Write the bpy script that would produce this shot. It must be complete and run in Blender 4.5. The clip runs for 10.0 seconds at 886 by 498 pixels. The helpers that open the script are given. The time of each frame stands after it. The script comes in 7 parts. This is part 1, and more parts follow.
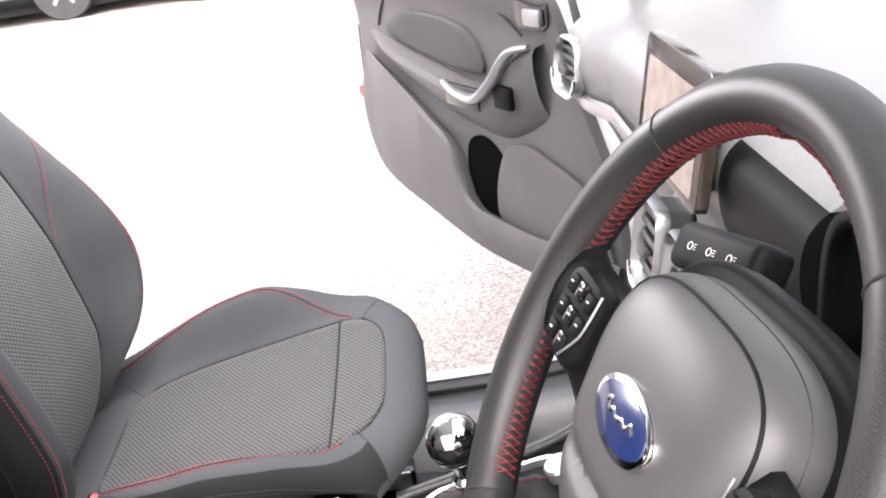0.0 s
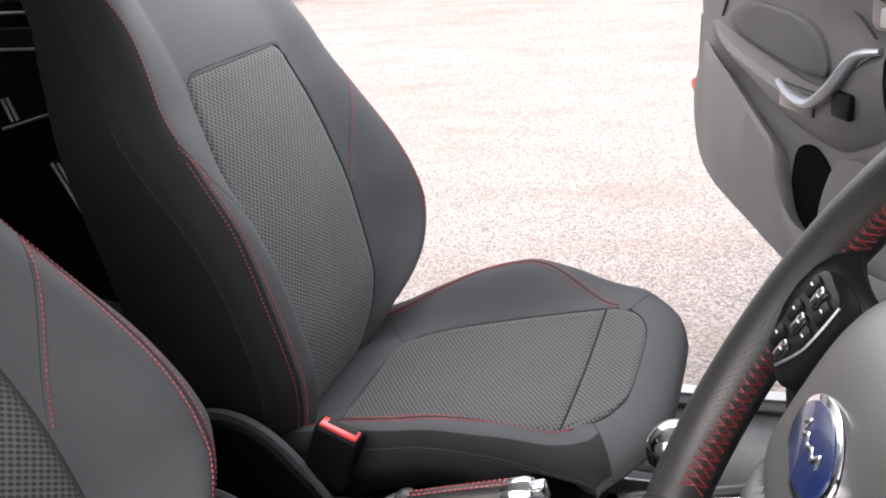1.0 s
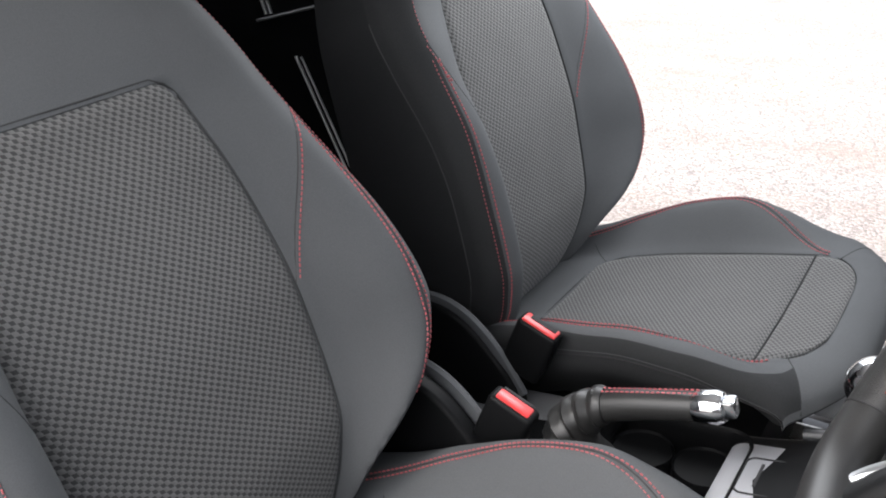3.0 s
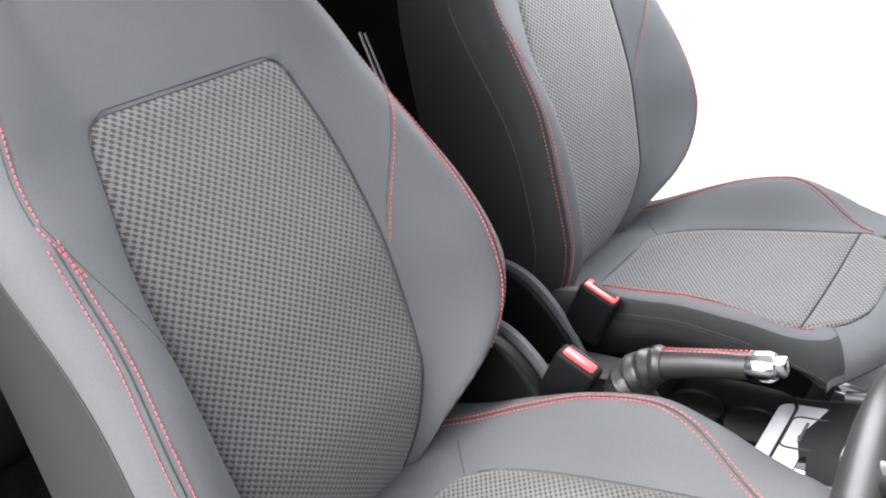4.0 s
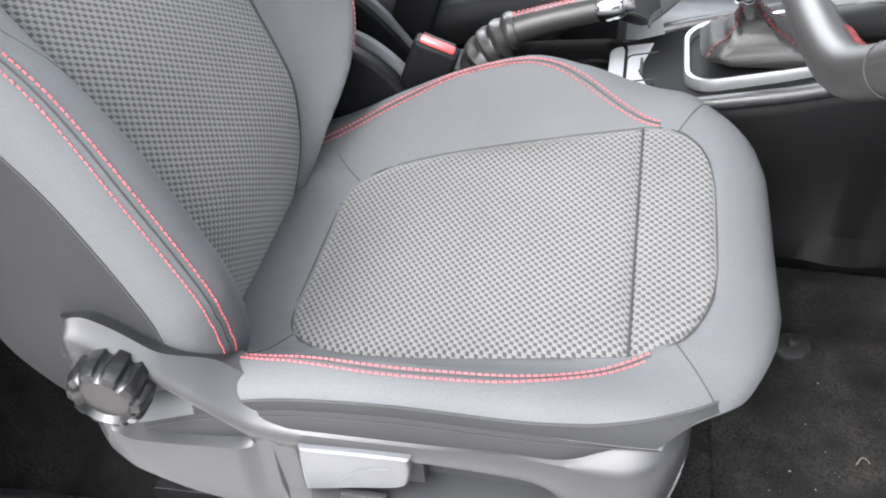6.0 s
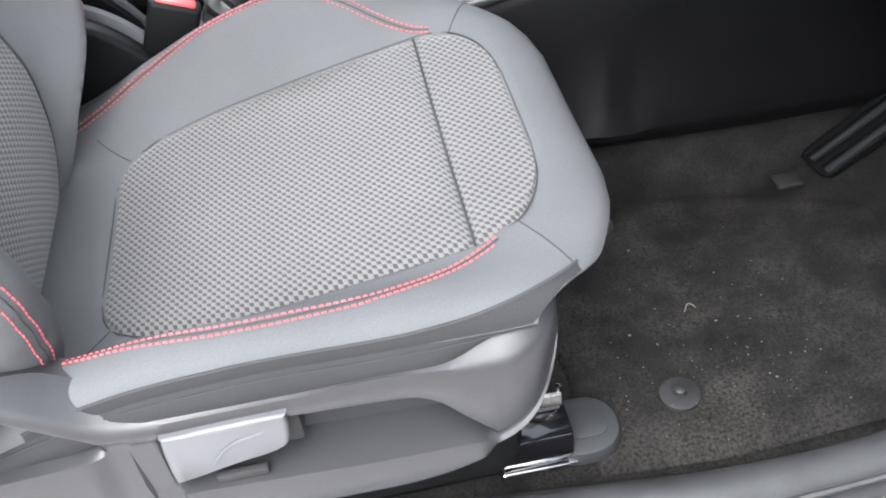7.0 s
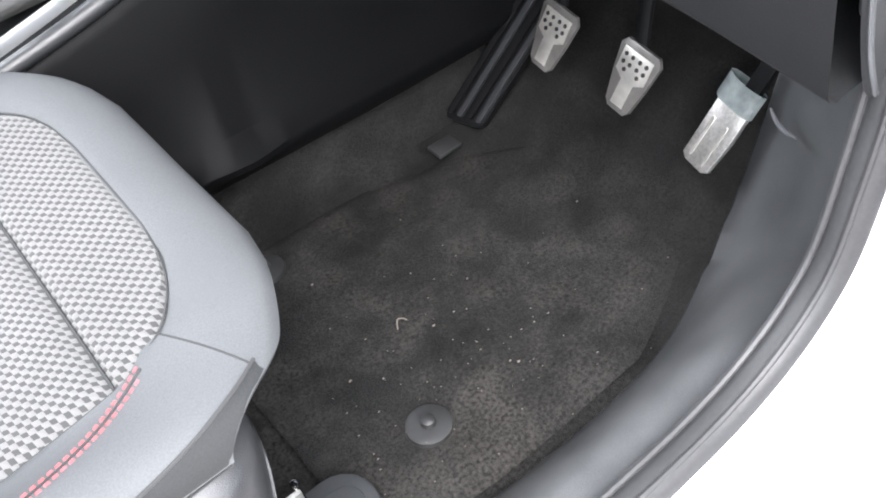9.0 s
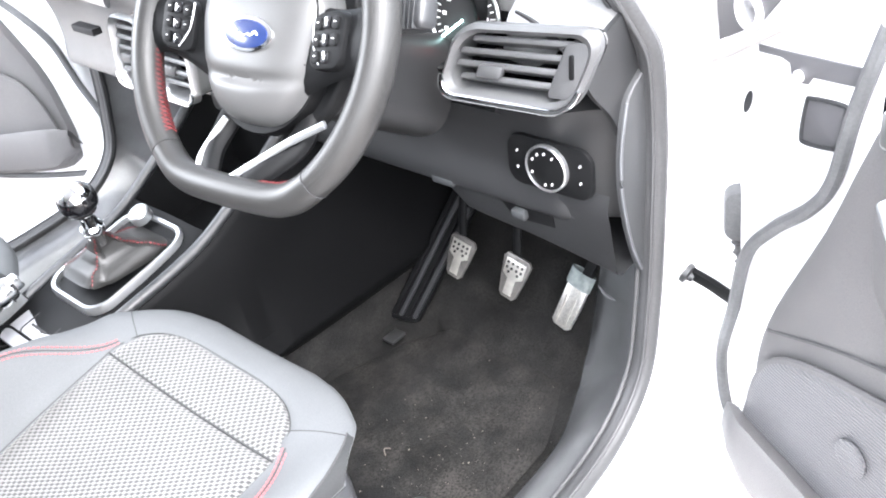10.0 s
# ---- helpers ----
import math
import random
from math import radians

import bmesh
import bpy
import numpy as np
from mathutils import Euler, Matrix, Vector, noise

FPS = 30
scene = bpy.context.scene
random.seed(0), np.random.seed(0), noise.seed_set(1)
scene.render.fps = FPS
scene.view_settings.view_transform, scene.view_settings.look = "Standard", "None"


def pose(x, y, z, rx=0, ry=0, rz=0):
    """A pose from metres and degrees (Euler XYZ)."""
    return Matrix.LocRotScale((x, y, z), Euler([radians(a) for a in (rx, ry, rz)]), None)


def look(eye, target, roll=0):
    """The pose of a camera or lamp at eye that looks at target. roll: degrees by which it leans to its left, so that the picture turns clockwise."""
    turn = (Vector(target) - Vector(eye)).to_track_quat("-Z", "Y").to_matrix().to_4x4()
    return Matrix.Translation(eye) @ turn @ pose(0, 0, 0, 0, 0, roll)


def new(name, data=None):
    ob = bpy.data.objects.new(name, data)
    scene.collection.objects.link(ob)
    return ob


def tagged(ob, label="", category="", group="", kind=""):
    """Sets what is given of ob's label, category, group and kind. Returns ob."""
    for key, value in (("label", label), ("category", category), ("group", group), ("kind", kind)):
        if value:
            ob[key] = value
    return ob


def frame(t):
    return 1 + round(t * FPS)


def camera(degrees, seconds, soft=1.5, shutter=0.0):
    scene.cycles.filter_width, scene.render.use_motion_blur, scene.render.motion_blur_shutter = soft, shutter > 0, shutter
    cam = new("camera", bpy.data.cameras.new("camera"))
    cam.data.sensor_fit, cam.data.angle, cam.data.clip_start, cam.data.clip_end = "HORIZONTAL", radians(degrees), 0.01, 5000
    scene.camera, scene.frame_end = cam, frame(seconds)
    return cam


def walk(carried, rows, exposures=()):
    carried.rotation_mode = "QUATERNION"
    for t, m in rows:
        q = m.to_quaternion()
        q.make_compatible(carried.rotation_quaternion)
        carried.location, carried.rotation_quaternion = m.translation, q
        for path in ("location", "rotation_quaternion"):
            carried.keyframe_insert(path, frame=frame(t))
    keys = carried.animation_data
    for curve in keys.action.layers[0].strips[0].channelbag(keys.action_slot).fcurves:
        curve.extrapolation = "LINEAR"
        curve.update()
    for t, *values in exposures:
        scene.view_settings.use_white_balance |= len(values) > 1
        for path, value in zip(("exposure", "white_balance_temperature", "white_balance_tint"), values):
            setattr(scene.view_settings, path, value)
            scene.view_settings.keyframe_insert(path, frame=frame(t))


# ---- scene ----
cam = camera(49.8, 10.0, soft=1.9)
PATH = [
    (0, (0.513, -0.452, 1.232), (0.516, 1.383, 0.436), -8.4),
    (0.5, (0.547, -0.424, 1.202), (0.165, 1.389, 0.449), -7.0),
    (1, (0.571, -0.409, 1.184), (-0.083, 1.335, 0.455), -5.7),
    (1.5, (0.583, -0.416, 1.178), (-0.18, 1.287, 0.457), -4.4),
    (2, (0.589, -0.437, 1.178), (-0.214, 1.24, 0.442), -4.0),
    (2.5, (0.581, -0.46, 1.172), (-0.291, 1.141, 0.351), -3.8),
    (2.7, (0.573, -0.47, 1.173), (-0.361, 1.094, 0.347), -3.6),
    (3.8, (0.566, -0.565, 1.205), (-0.47, 0.922, 0.361), -2.4),
    (4, (0.571, -0.592, 1.211), (-0.459, 0.884, 0.339), -2.4),
    (4.5, (0.562, -0.628, 1.218), (-0.377, 0.775, 0.145), -2.7),
    (5, (0.54, -0.633, 1.204), (-0.275, 0.775, 0.041), -3.6),
    (5.5, (0.474, -0.676, 1.172), (-0.136, 0.772, -0.065), -4.2),
    (5.7, (0.444, -0.697, 1.16), (-0.082, 0.764, -0.1), -5.0),
    (6.8, (0.332, -0.717, 1.083), (0.338, 0.771, -0.253), -7.5),
    (7, (0.332, -0.717, 1.072), (0.446, 0.758, -0.274), -8.2),
    (7.5, (0.356, -0.703, 1.046), (0.772, 0.677, -0.34), -10.6),
    (8, (0.403, -0.635, 0.989), (1.024, 0.626, -0.434), -12.1),
    (8.5, (0.433, -0.574, 0.953), (1.161, 0.603, -0.492), -12.4),
    (9, (0.398, -0.571, 0.978), (1.095, 0.648, -0.446), -12.2),
    (9.5, (0.279, -0.658, 1.111), (1.18, 0.52, -0.231), -11.3),
    (9.8, (0.161, -0.758, 1.228), (1.206, 0.427, 0.002), -11.1),
    (10, (0.072, -0.862, 1.284), (1.184, 0.374, 0.172), -10.9),
]
EXPOSURES = [(0, 2.46, 6700, 18), (0.5, 1.92, 6750, 20), (1, 1.68, 6600, 16), (2, 1.50, 6500, 12), (2.7, 1.62, 6450, 11), (3.8, 2.70, 6450, 12), (4.5, 3.06, 6400, 11), (5, 3.08, 6400, 11), (5.7, 3.04, 6350, 11), (7, 2.88, 6230, 11), (8.5, 3.08, 6230, 11), (9, 3.24, 6230, 11), (9.5, 3.38, 6230, 11), (10, 3.65, 6230, 11)]
walk(cam, [(t, look(eye, target, roll)) for t, eye, target, roll in PATH], EXPOSURES)

# ---- world and light: bright overcast sky, soft high sun ----
world = bpy.data.worlds.new("overcast_sky")
scene.world = world
world.use_nodes = True
wn = world.node_tree
sky = wn.nodes.new("ShaderNodeTexSky")
sky.sky_type = "NISHITA"
sky.sun_disc = False
sky.sun_elevation, sky.sun_rotation = radians(52), radians(210)
sky.air_density, sky.dust_density, sky.ozone_density = 1.0, 4.0, 1.0
sky_mix = wn.nodes.new("ShaderNodeHueSaturation")
sky_mix.inputs["Saturation"].default_value = 0.25
wn.links.new(sky.outputs[0], sky_mix.inputs["Color"])
wn.links.new(sky_mix.outputs[0], wn.nodes["Background"].inputs["Color"])
wn.nodes["Background"].inputs["Strength"].default_value = 0.15
sun = new("sun", bpy.data.lights.new("sun", "SUN"))
sun.data.energy, sun.data.angle, sun.data.color = 0.45, radians(50), (1.0, 0.975, 0.94)
sun.matrix_world = look((0.6, -7.2, 7.2), (0.3, 0.0, 0.5))
# added fill lamp at the passenger's window opening that brightens the passenger seat
fill_lamp = new("window_fill", bpy.data.lights.new("window_fill", "AREA"))
fill_lamp.data.shape, fill_lamp.data.size, fill_lamp.data.size_y, fill_lamp.data.energy = "RECTANGLE", 0.70, 0.20, 2.4
fill_lamp.data.color = (0.96, 0.98, 1.0)
fill_lamp.matrix_world = look((0.08, 0.93, 1.27), (-0.02, 0.40, 0.45))


# ---- materials ----
def mat(name, color, rough=0.5, metal=0.0, spec=0.5, grain=0.0, grain_scale=400.0, stain=0.12, stain_scale=6.0, bump=0.05, coat=0.0):
    """A surface with large soft stains, fine grain in the colour and a fine relief."""
    m = bpy.data.materials.new(name)
    m.use_nodes = True
    nt = m.node_tree
    b = nt.nodes["Principled BSDF"]
    b.inputs["Roughness"].default_value, b.inputs["Metallic"].default_value = rough, metal
    b.inputs["Specular IOR Level"].default_value = spec
    b.inputs["Coat Weight"].default_value = coat
    tc = nt.nodes.new("ShaderNodeTexCoord")
    n1 = nt.nodes.new("ShaderNodeTexNoise")
    n1.inputs["Scale"].default_value, n1.inputs["Detail"].default_value = stain_scale, 4
    n2 = nt.nodes.new("ShaderNodeTexNoise")
    n2.inputs["Scale"].default_value, n2.inputs["Detail"].default_value = grain_scale, 2
    for n in (n1, n2):
        nt.links.new(tc.outputs["Object"], n.inputs["Vector"])
    r1 = nt.nodes.new("ShaderNodeMapRange")
    r1.inputs["From Min"].default_value, r1.inputs["From Max"].default_value = 0.3, 0.7
    r1.inputs["To Min"].default_value, r1.inputs["To Max"].default_value = 1 - stain, 1 + stain
    nt.links.new(n1.outputs["Fac"], r1.inputs["Value"])
    r2 = nt.nodes.new("ShaderNodeMapRange")
    r2.inputs["From Min"].default_value, r2.inputs["From Max"].default_value = 0.3, 0.7
    r2.inputs["To Min"].default_value, r2.inputs["To Max"].default_value = 1 - grain, 1 + grain
    nt.links.new(n2.outputs["Fac"], r2.inputs["Value"])
    mul = nt.nodes.new("ShaderNodeMath")
    mul.operation = "MULTIPLY"
    nt.links.new(r1.outputs[0], mul.inputs[0])
    nt.links.new(r2.outputs[0], mul.inputs[1])
    sc = nt.nodes.new("ShaderNodeVectorMath")
    sc.operation = "SCALE"
    sc.inputs[0].default_value = color
    nt.links.new(mul.outputs[0], sc.inputs["Scale"])
    nt.links.new(sc.outputs[0], b.inputs["Base Color"])
    if bump:
        bp = nt.nodes.new("ShaderNodeBump")
        bp.inputs["Strength"].default_value, bp.inputs["Distance"].default_value = bump, 0.001
        nt.links.new(n2.outputs["Fac"], bp.inputs["Height"])
        nt.links.new(bp.outputs[0], b.inputs["Normal"])
    return m


def plain_emit(name, color, power):
    m = bpy.data.materials.new(name)
    m.use_nodes = True
    b = m.node_tree.nodes["Principled BSDF"]
    b.inputs["Base Color"].default_value = (*color, 1)
    b.inputs["Emission Color"].default_value = (*color, 1)
    b.inputs["Emission Strength"].default_value = power
    return m


def glass(name, tint=(0.9, 0.95, 0.95)):
    m = bpy.data.materials.new(name)
    m.use_nodes = True
    b = m.node_tree.nodes["Principled BSDF"]
    b.inputs["Base Color"].default_value = (*tint, 1)
    b.inputs["Roughness"].default_value = 0.02
    b.inputs["Transmission Weight"].default_value = 1.0
    b.inputs["IOR"].default_value = 1.05
    return m


def checked_cloth(name, dark, light, pitch_u, pitch_v):
    """Woven cloth with staggered dark lozenges, laid out by the UV map in metres."""
    m = bpy.data.materials.new(name)
    m.use_nodes = True
    nt = m.node_tree
    b = nt.nodes["Principled BSDF"]
    b.inputs["Roughness"].default_value = 0.85
    b.inputs["Specular IOR Level"].default_value = 0.2
    b.inputs["Sheen Weight"].default_value = 0.15
    uv = nt.nodes.new("ShaderNodeUVMap")
    sep = nt.nodes.new("ShaderNodeSeparateXYZ")
    wob = nt.nodes.new("ShaderNodeTexNoise")
    wob.inputs["Scale"].default_value = 600.0
    nt.links.new(uv.outputs[0], wob.inputs["Vector"])
    nt.links.new(uv.outputs[0], sep.inputs[0])

    def calc(op, a, c=None):
        n = nt.nodes.new("ShaderNodeMath")
        n.operation = op
        for k, v in enumerate((a, c)):
            if v is None:
                continue
            if isinstance(v, (int, float)):
                n.inputs[k].default_value = v
            else:
                nt.links.new(v, n.inputs[k])
        return n.outputs[0]

    # cells in staggered rows, each one tilted a little within its row
    jitter = calc("MULTIPLY", calc("SUBTRACT", wob.outputs["Fac"], 0.5), 0.22)
    slant = calc("ADD", sep.outputs[0], calc("MULTIPLY", sep.outputs[1], 0.35))
    cu = calc("ADD", calc("MULTIPLY", slant, 2 / pitch_u), jitter)
    fu = calc("FRACT", cu)
    cv = calc("ADD", calc("MULTIPLY", sep.outputs[1], 2 / pitch_v), calc("MULTIPLY", calc("SUBTRACT", fu, 0.5), 0.18))
    cv = calc("ADD", cv, jitter)
    fv = calc("FRACT", cv)
    odd = calc("FLOORED_MODULO", calc("ADD", calc("FLOOR", cu), calc("FLOOR", cv)), 2.0)
    eu = calc("SUBTRACT", 0.5, calc("ABSOLUTE", calc("SUBTRACT", fu, 0.5)))
    ev = calc("SUBTRACT", 0.5, calc("ABSOLUTE", calc("SUBTRACT", fv, 0.5)))
    r = nt.nodes.new("ShaderNodeMapRange")
    r.interpolation_type = "SMOOTHSTEP"
    r.inputs["From Min"].default_value, r.inputs["From Max"].default_value = 0.0, 0.10
    nt.links.new(calc("MULTIPLY", calc("SUBTRACT", 1.0, odd), calc("MINIMUM", eu, ev)), r.inputs["Value"])
    hump = calc("MULTIPLY", calc("POWER", calc("MULTIPLY", eu, ev), 0.5), calc("ADD", calc("MULTIPLY", odd, 1.2), 0.3))
    big = nt.nodes.new("ShaderNodeTexNoise")
    big.inputs["Scale"].default_value = 7.0
    tc = nt.nodes.new("ShaderNodeTexCoord")
    nt.links.new(tc.outputs["Object"], big.inputs["Vector"])
    mix = nt.nodes.new("ShaderNodeMix")
    mix.data_type = "RGBA"
    mix.inputs["A"].default_value, mix.inputs["B"].default_value = (*light, 1), (*dark, 1)
    nt.links.new(r.outputs[0], mix.inputs["Factor"])
    vm = nt.nodes.new("ShaderNodeVectorMath")
    vm.operation = "SCALE"
    nt.links.new(mix.outputs["Result"], vm.inputs[0])
    nt.links.new(calc("ADD", calc("MULTIPLY", big.outputs["Fac"], 0.25), 0.87), vm.inputs["Scale"])
    nt.links.new(vm.outputs[0], b.inputs["Base Color"])
    bp = nt.nodes.new("ShaderNodeBump")
    bp.inputs["Strength"].default_value, bp.inputs["Distance"].default_value = 0.6, 0.0010
    nt.links.new(hump, bp.inputs["Height"])
    nt.links.new(bp.outputs[0], b.inputs["Normal"])
    return m


COVER = mat("grey_seat_cloth", (0.068, 0.071, 0.074), 0.72, spec=0.22, grain=0.10, grain_scale=900, stain=0.08, bump=0.12)
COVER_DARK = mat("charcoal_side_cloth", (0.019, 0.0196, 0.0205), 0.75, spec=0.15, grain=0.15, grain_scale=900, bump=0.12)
CHECK = checked_cloth("checked_insert_cloth", (0.033, 0.0331, 0.0330), (0.103, 0.1022, 0.1008), 0.0092, 0.0084)
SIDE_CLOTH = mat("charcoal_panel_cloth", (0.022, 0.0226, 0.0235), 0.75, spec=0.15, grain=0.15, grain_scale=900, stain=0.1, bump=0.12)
SEAM = mat("dark_seam", (0.012, 0.012, 0.013), 0.8, bump=0)
SEAM_SOFT = mat("cloth_seam", (0.040, 0.041, 0.042), 0.85, spec=0.1, bump=0)
BAND_DARK = mat("black_band_cloth", (0.022, 0.0227, 0.0236), 0.8, spec=0.12, grain=0.15, grain_scale=900, bump=0.12)
# seat cloth with the shade of its downward face put into the tone
BAND_SHADED = mat("shaded_band_cloth", (0.022, 0.0227, 0.0235), 0.78, spec=0.15, grain=0.12, grain_scale=900, bump=0.12)
RED_THREAD = mat("red_thread", (0.33, 0.066, 0.074), 0.6, grain=0.2, grain_scale=1500, bump=0)
DARK_RED = mat("dark_red_thread", (0.10, 0.009, 0.011), 0.6, grain=0.2, grain_scale=1500, bump=0)
PLASTIC = mat("black_grained_plastic", (0.0048, 0.0050, 0.0054), 0.5, spec=0.11, grain=0.18, grain_scale=1100, stain=0.15, bump=0.22)
PLASTIC_GREY = mat("grey_seat_plastic", (0.0205, 0.0214, 0.0232), 0.37, spec=0.5, grain=0.1, grain_scale=1200, stain=0.12, bump=0.25)
DASH_HARD = mat("black_dash_plastic", (0.0165, 0.017, 0.018), 0.46, spec=0.35, grain=0.15, grain_scale=1000, stain=0.12, bump=0.2)
PLASTIC_SOFT = mat("dark_dash_skin", (0.145, 0.146, 0.147), 0.34, spec=0.7, grain=0.15, grain_scale=700, stain=0.1, bump=0.3)
DOOR_SKIN = mat("dark_grey_door_card", (0.108, 0.106, 0.107), 0.6, spec=0.4, grain=0.1, grain_scale=800, stain=0.1, bump=0.25)
GLOSS = mat("gloss_black", (0.006, 0.006, 0.007), 0.08, spec=0.6, stain=0.2, bump=0, coat=0.6)
SATIN_SILVER = mat("satin_silver", (0.42, 0.43, 0.44), 0.32, metal=0.85, stain=0.05, bump=0.0)
CHROME = mat("chrome", (0.78, 0.79, 0.80), 0.08, metal=1.0, stain=0.03, bump=0.0)
STEEL = mat("brushed_pedal_steel", (0.78, 0.76, 0.73), 0.34, metal=0.9, grain=0.15, grain_scale=300, stain=0.2, stain_scale=40, bump=0.1)
LEATHER = mat("black_leather", (0.017, 0.0168, 0.0165), 0.42, spec=0.42, grain=0.15, grain_scale=900, stain=0.15, bump=0.12)
RUBBER = mat("door_seal_rubber", (0.040, 0.0405, 0.042), 0.48, spec=0.40, grain=0.1, grain_scale=300, stain=0.15, bump=0.05)
WHITE = mat("white_car_paint", (0.80, 0.81, 0.82), 0.22, spec=0.5, grain=0.0, stain=0.03, bump=0.0, coat=0.7)
PALE_RUBBER = mat("dusty_grey_rubber", (0.085, 0.087, 0.090), 0.5, spec=0.4, grain=0.12, grain_scale=300, stain=0.25, stain_scale=18, bump=0.1)
CARPET = mat("black_carpet", (0.013, 0.0128, 0.0128), 0.95, spec=0.03, grain=0.55, grain_scale=700, stain=0.45, stain_scale=9, bump=1.0)
RED_PLASTIC = mat("red_button_plastic", (0.55, 0.035, 0.035), 0.35, bump=0)
GLASS = glass("window_glass")
WHITE_MARK = mat("white_marking", (0.75, 0.75, 0.75), 0.5, bump=0)
BLUE = mat("blue_enamel", (0.010, 0.020, 0.075), 0.2, coat=0.3, bump=0)
SCREEN = mat("screen_glass", (0.030, 0.022, 0.018), 0.12, spec=0.5, stain=0.1, bump=0)
COLUMN_SKIN = mat("grained_column_plastic", (0.016, 0.0163, 0.017), 0.42, spec=0.45, grain=0.15, grain_scale=900, stain=0.12, bump=0.3)
SLAT_GREY = mat("grey_slat_plastic", (0.046, 0.047, 0.049), 0.4, spec=0.5, grain=0.1, grain_scale=900, stain=0.08, bump=0.1)
HUB_SKIN = mat("grained_hub_skin", (0.052, 0.0523, 0.0527), 0.44, spec=0.45, grain=0.08, grain_scale=1400, stain=0.08, bump=0.10)


CONSOLE_SKIN = mat("matt_console_plastic", (0.0038, 0.0039, 0.0042), 0.46, spec=0.06, grain=0.2, grain_scale=1000, stain=0.2, bump=0.25)


# ---- building helpers ----
def finish(ob, smooth=True):
    for f in ob.data.polygons:
        f.use_smooth = smooth
    return ob


def link(name, bm, material, parent=None, smooth=True):
    me = bpy.data.meshes.new(name)
    bmesh.ops.recalc_face_normals(bm, faces=bm.faces)
    bm.to_mesh(me)
    bm.free()
    me.materials.append(material)
    ob = new(name, me)
    finish(ob, smooth)
    if smooth:
        me.set_sharp_from_angle(angle=radians(38))
    if parent is not None:
        ob.parent = parent
    return ob


def part(name, bm, material, parent, label="", smooth=True):
    return tagged(link(name, bm, material, parent, smooth), label)


def thing(name, label, category, m=None, group="", kind=""):
    ob = new(name)
    ob.empty_display_size = 0.05
    if m is not None:
        ob.matrix_world = m
    return tagged(ob, label, category, group, kind)


def lerp(a, b, t):
    return a + (b - a) * t


def ramp(x, *knots):
    """Smooth curve through the knots (x, y), flat where they turn."""
    if x <= knots[0][0]:
        return knots[0][1]
    if x >= knots[-1][0]:
        return knots[-1][1]
    slopes = [(b[1] - a[1]) / (b[0] - a[0]) for a, b in zip(knots, knots[1:])]
    tang = [0.0] + [0.0 if a * b <= 0 else 2 * a * b / (a + b) for a, b in zip(slopes, slopes[1:])] + [0.0]
    if len(knots) > 3:
        tang[0], tang[-1] = slopes[0], slopes[-1]
    for k, ((x0, y0), (x1, y1)) in enumerate(zip(knots, knots[1:])):
        if x <= x1:
            w = x1 - x0
            t = (x - x0) / w
            return y0 * (2 * t**3 - 3 * t * t + 1) + w * tang[k] * (t**3 - 2 * t * t + t) + y1 * (3 * t * t - 2 * t**3) + w * tang[k + 1] * (t**3 - t * t)


def line(x, *knots):
    """Straight pieces through the knots (x, y)."""
    xs, ys = zip(*knots)
    return float(np.interp(x, xs, ys))


def spline(points, n=8, closed=False):
    """Catmull-Rom through the points."""
    pts = [Vector(p) for p in points]
    out, count = [], len(pts)
    for i in range(count if closed else count - 1):
        p0, p1, p2, p3 = (pts[(i + k) % count] if closed else pts[min(max(i + k, 0), count - 1)] for k in (-1, 0, 1, 2))
        for k in range(n):
            t = k / n
            out.append(0.5 * ((2 * p1) + (p2 - p0) * t + (2 * p0 - 5 * p1 + 4 * p2 - p3) * t * t + (3 * p1 - p0 - 3 * p2 + p3) * t**3))
    if not closed:
        out.append(pts[-1])
    return out


def box(bm, center, size, bevel=0.0, m=None, segments=2, taper=(1.0, 1.0)):
    """A box with rounded edges; taper narrows its top."""
    got = bmesh.ops.create_cube(bm, size=1.0)["verts"]
    for v in got:
        top = v.co.z > 0
        v.co = Vector((v.co.x * size[0] * (taper[0] if top else 1), v.co.y * size[1] * (taper[1] if top else 1), v.co.z * size[2]))
    geom = got
    if bevel:
        edges = list({e for v in got for e in v.link_edges})
        res = bmesh.ops.bevel(bm, geom=edges, offset=bevel, segments=segments, profile=0.5, affect="EDGES")
        geom = list({v for f in res["faces"] for v in f.verts} | {v for v in got if v.is_valid})
    move = Matrix.Translation(center) if m is None else m @ Matrix.Translation(center)
    bmesh.ops.transform(bm, matrix=move, verts=geom)
    return bm


def tube(bm, path, radius, sides=10, closed=False, flat=1.0, up=(0, 0, 1), caps=True):
    """A bar of round or flattened section along a path; radius may be a function of 0..1."""
    pts = [Vector(p) for p in path]
    n, rings = len(pts), []
    up = Vector(up)
    for i, p in enumerate(pts):
        a = pts[(i - 1) % n] if closed or i else p
        b = pts[(i + 1) % n] if closed or i < n - 1 else p
        t = (b - a).normalized()
        side = t.cross(up)
        if side.length < 1e-4:
            side = t.cross(Vector((1, 0.1, 0)))
        side.normalize()
        over = side.cross(t).normalized()
        r = radius(i / max(1, n - 1)) if callable(radius) else radius
        rings.append([bm.verts.new(p + side * (r * math.cos(2 * math.pi * k / sides)) + over * (r * flat * math.sin(2 * math.pi * k / sides))) for k in range(sides)])
    for i in range(n if closed else n - 1):
        a, b = rings[i], rings[(i + 1) % n]
        for k in range(sides):
            bm.faces.new((a[k], a[(k + 1) % sides], b[(k + 1) % sides], b[k]))
    if caps and not closed:
        bm.faces.new(rings[0])
        bm.faces.new(rings[-1])
    return bm


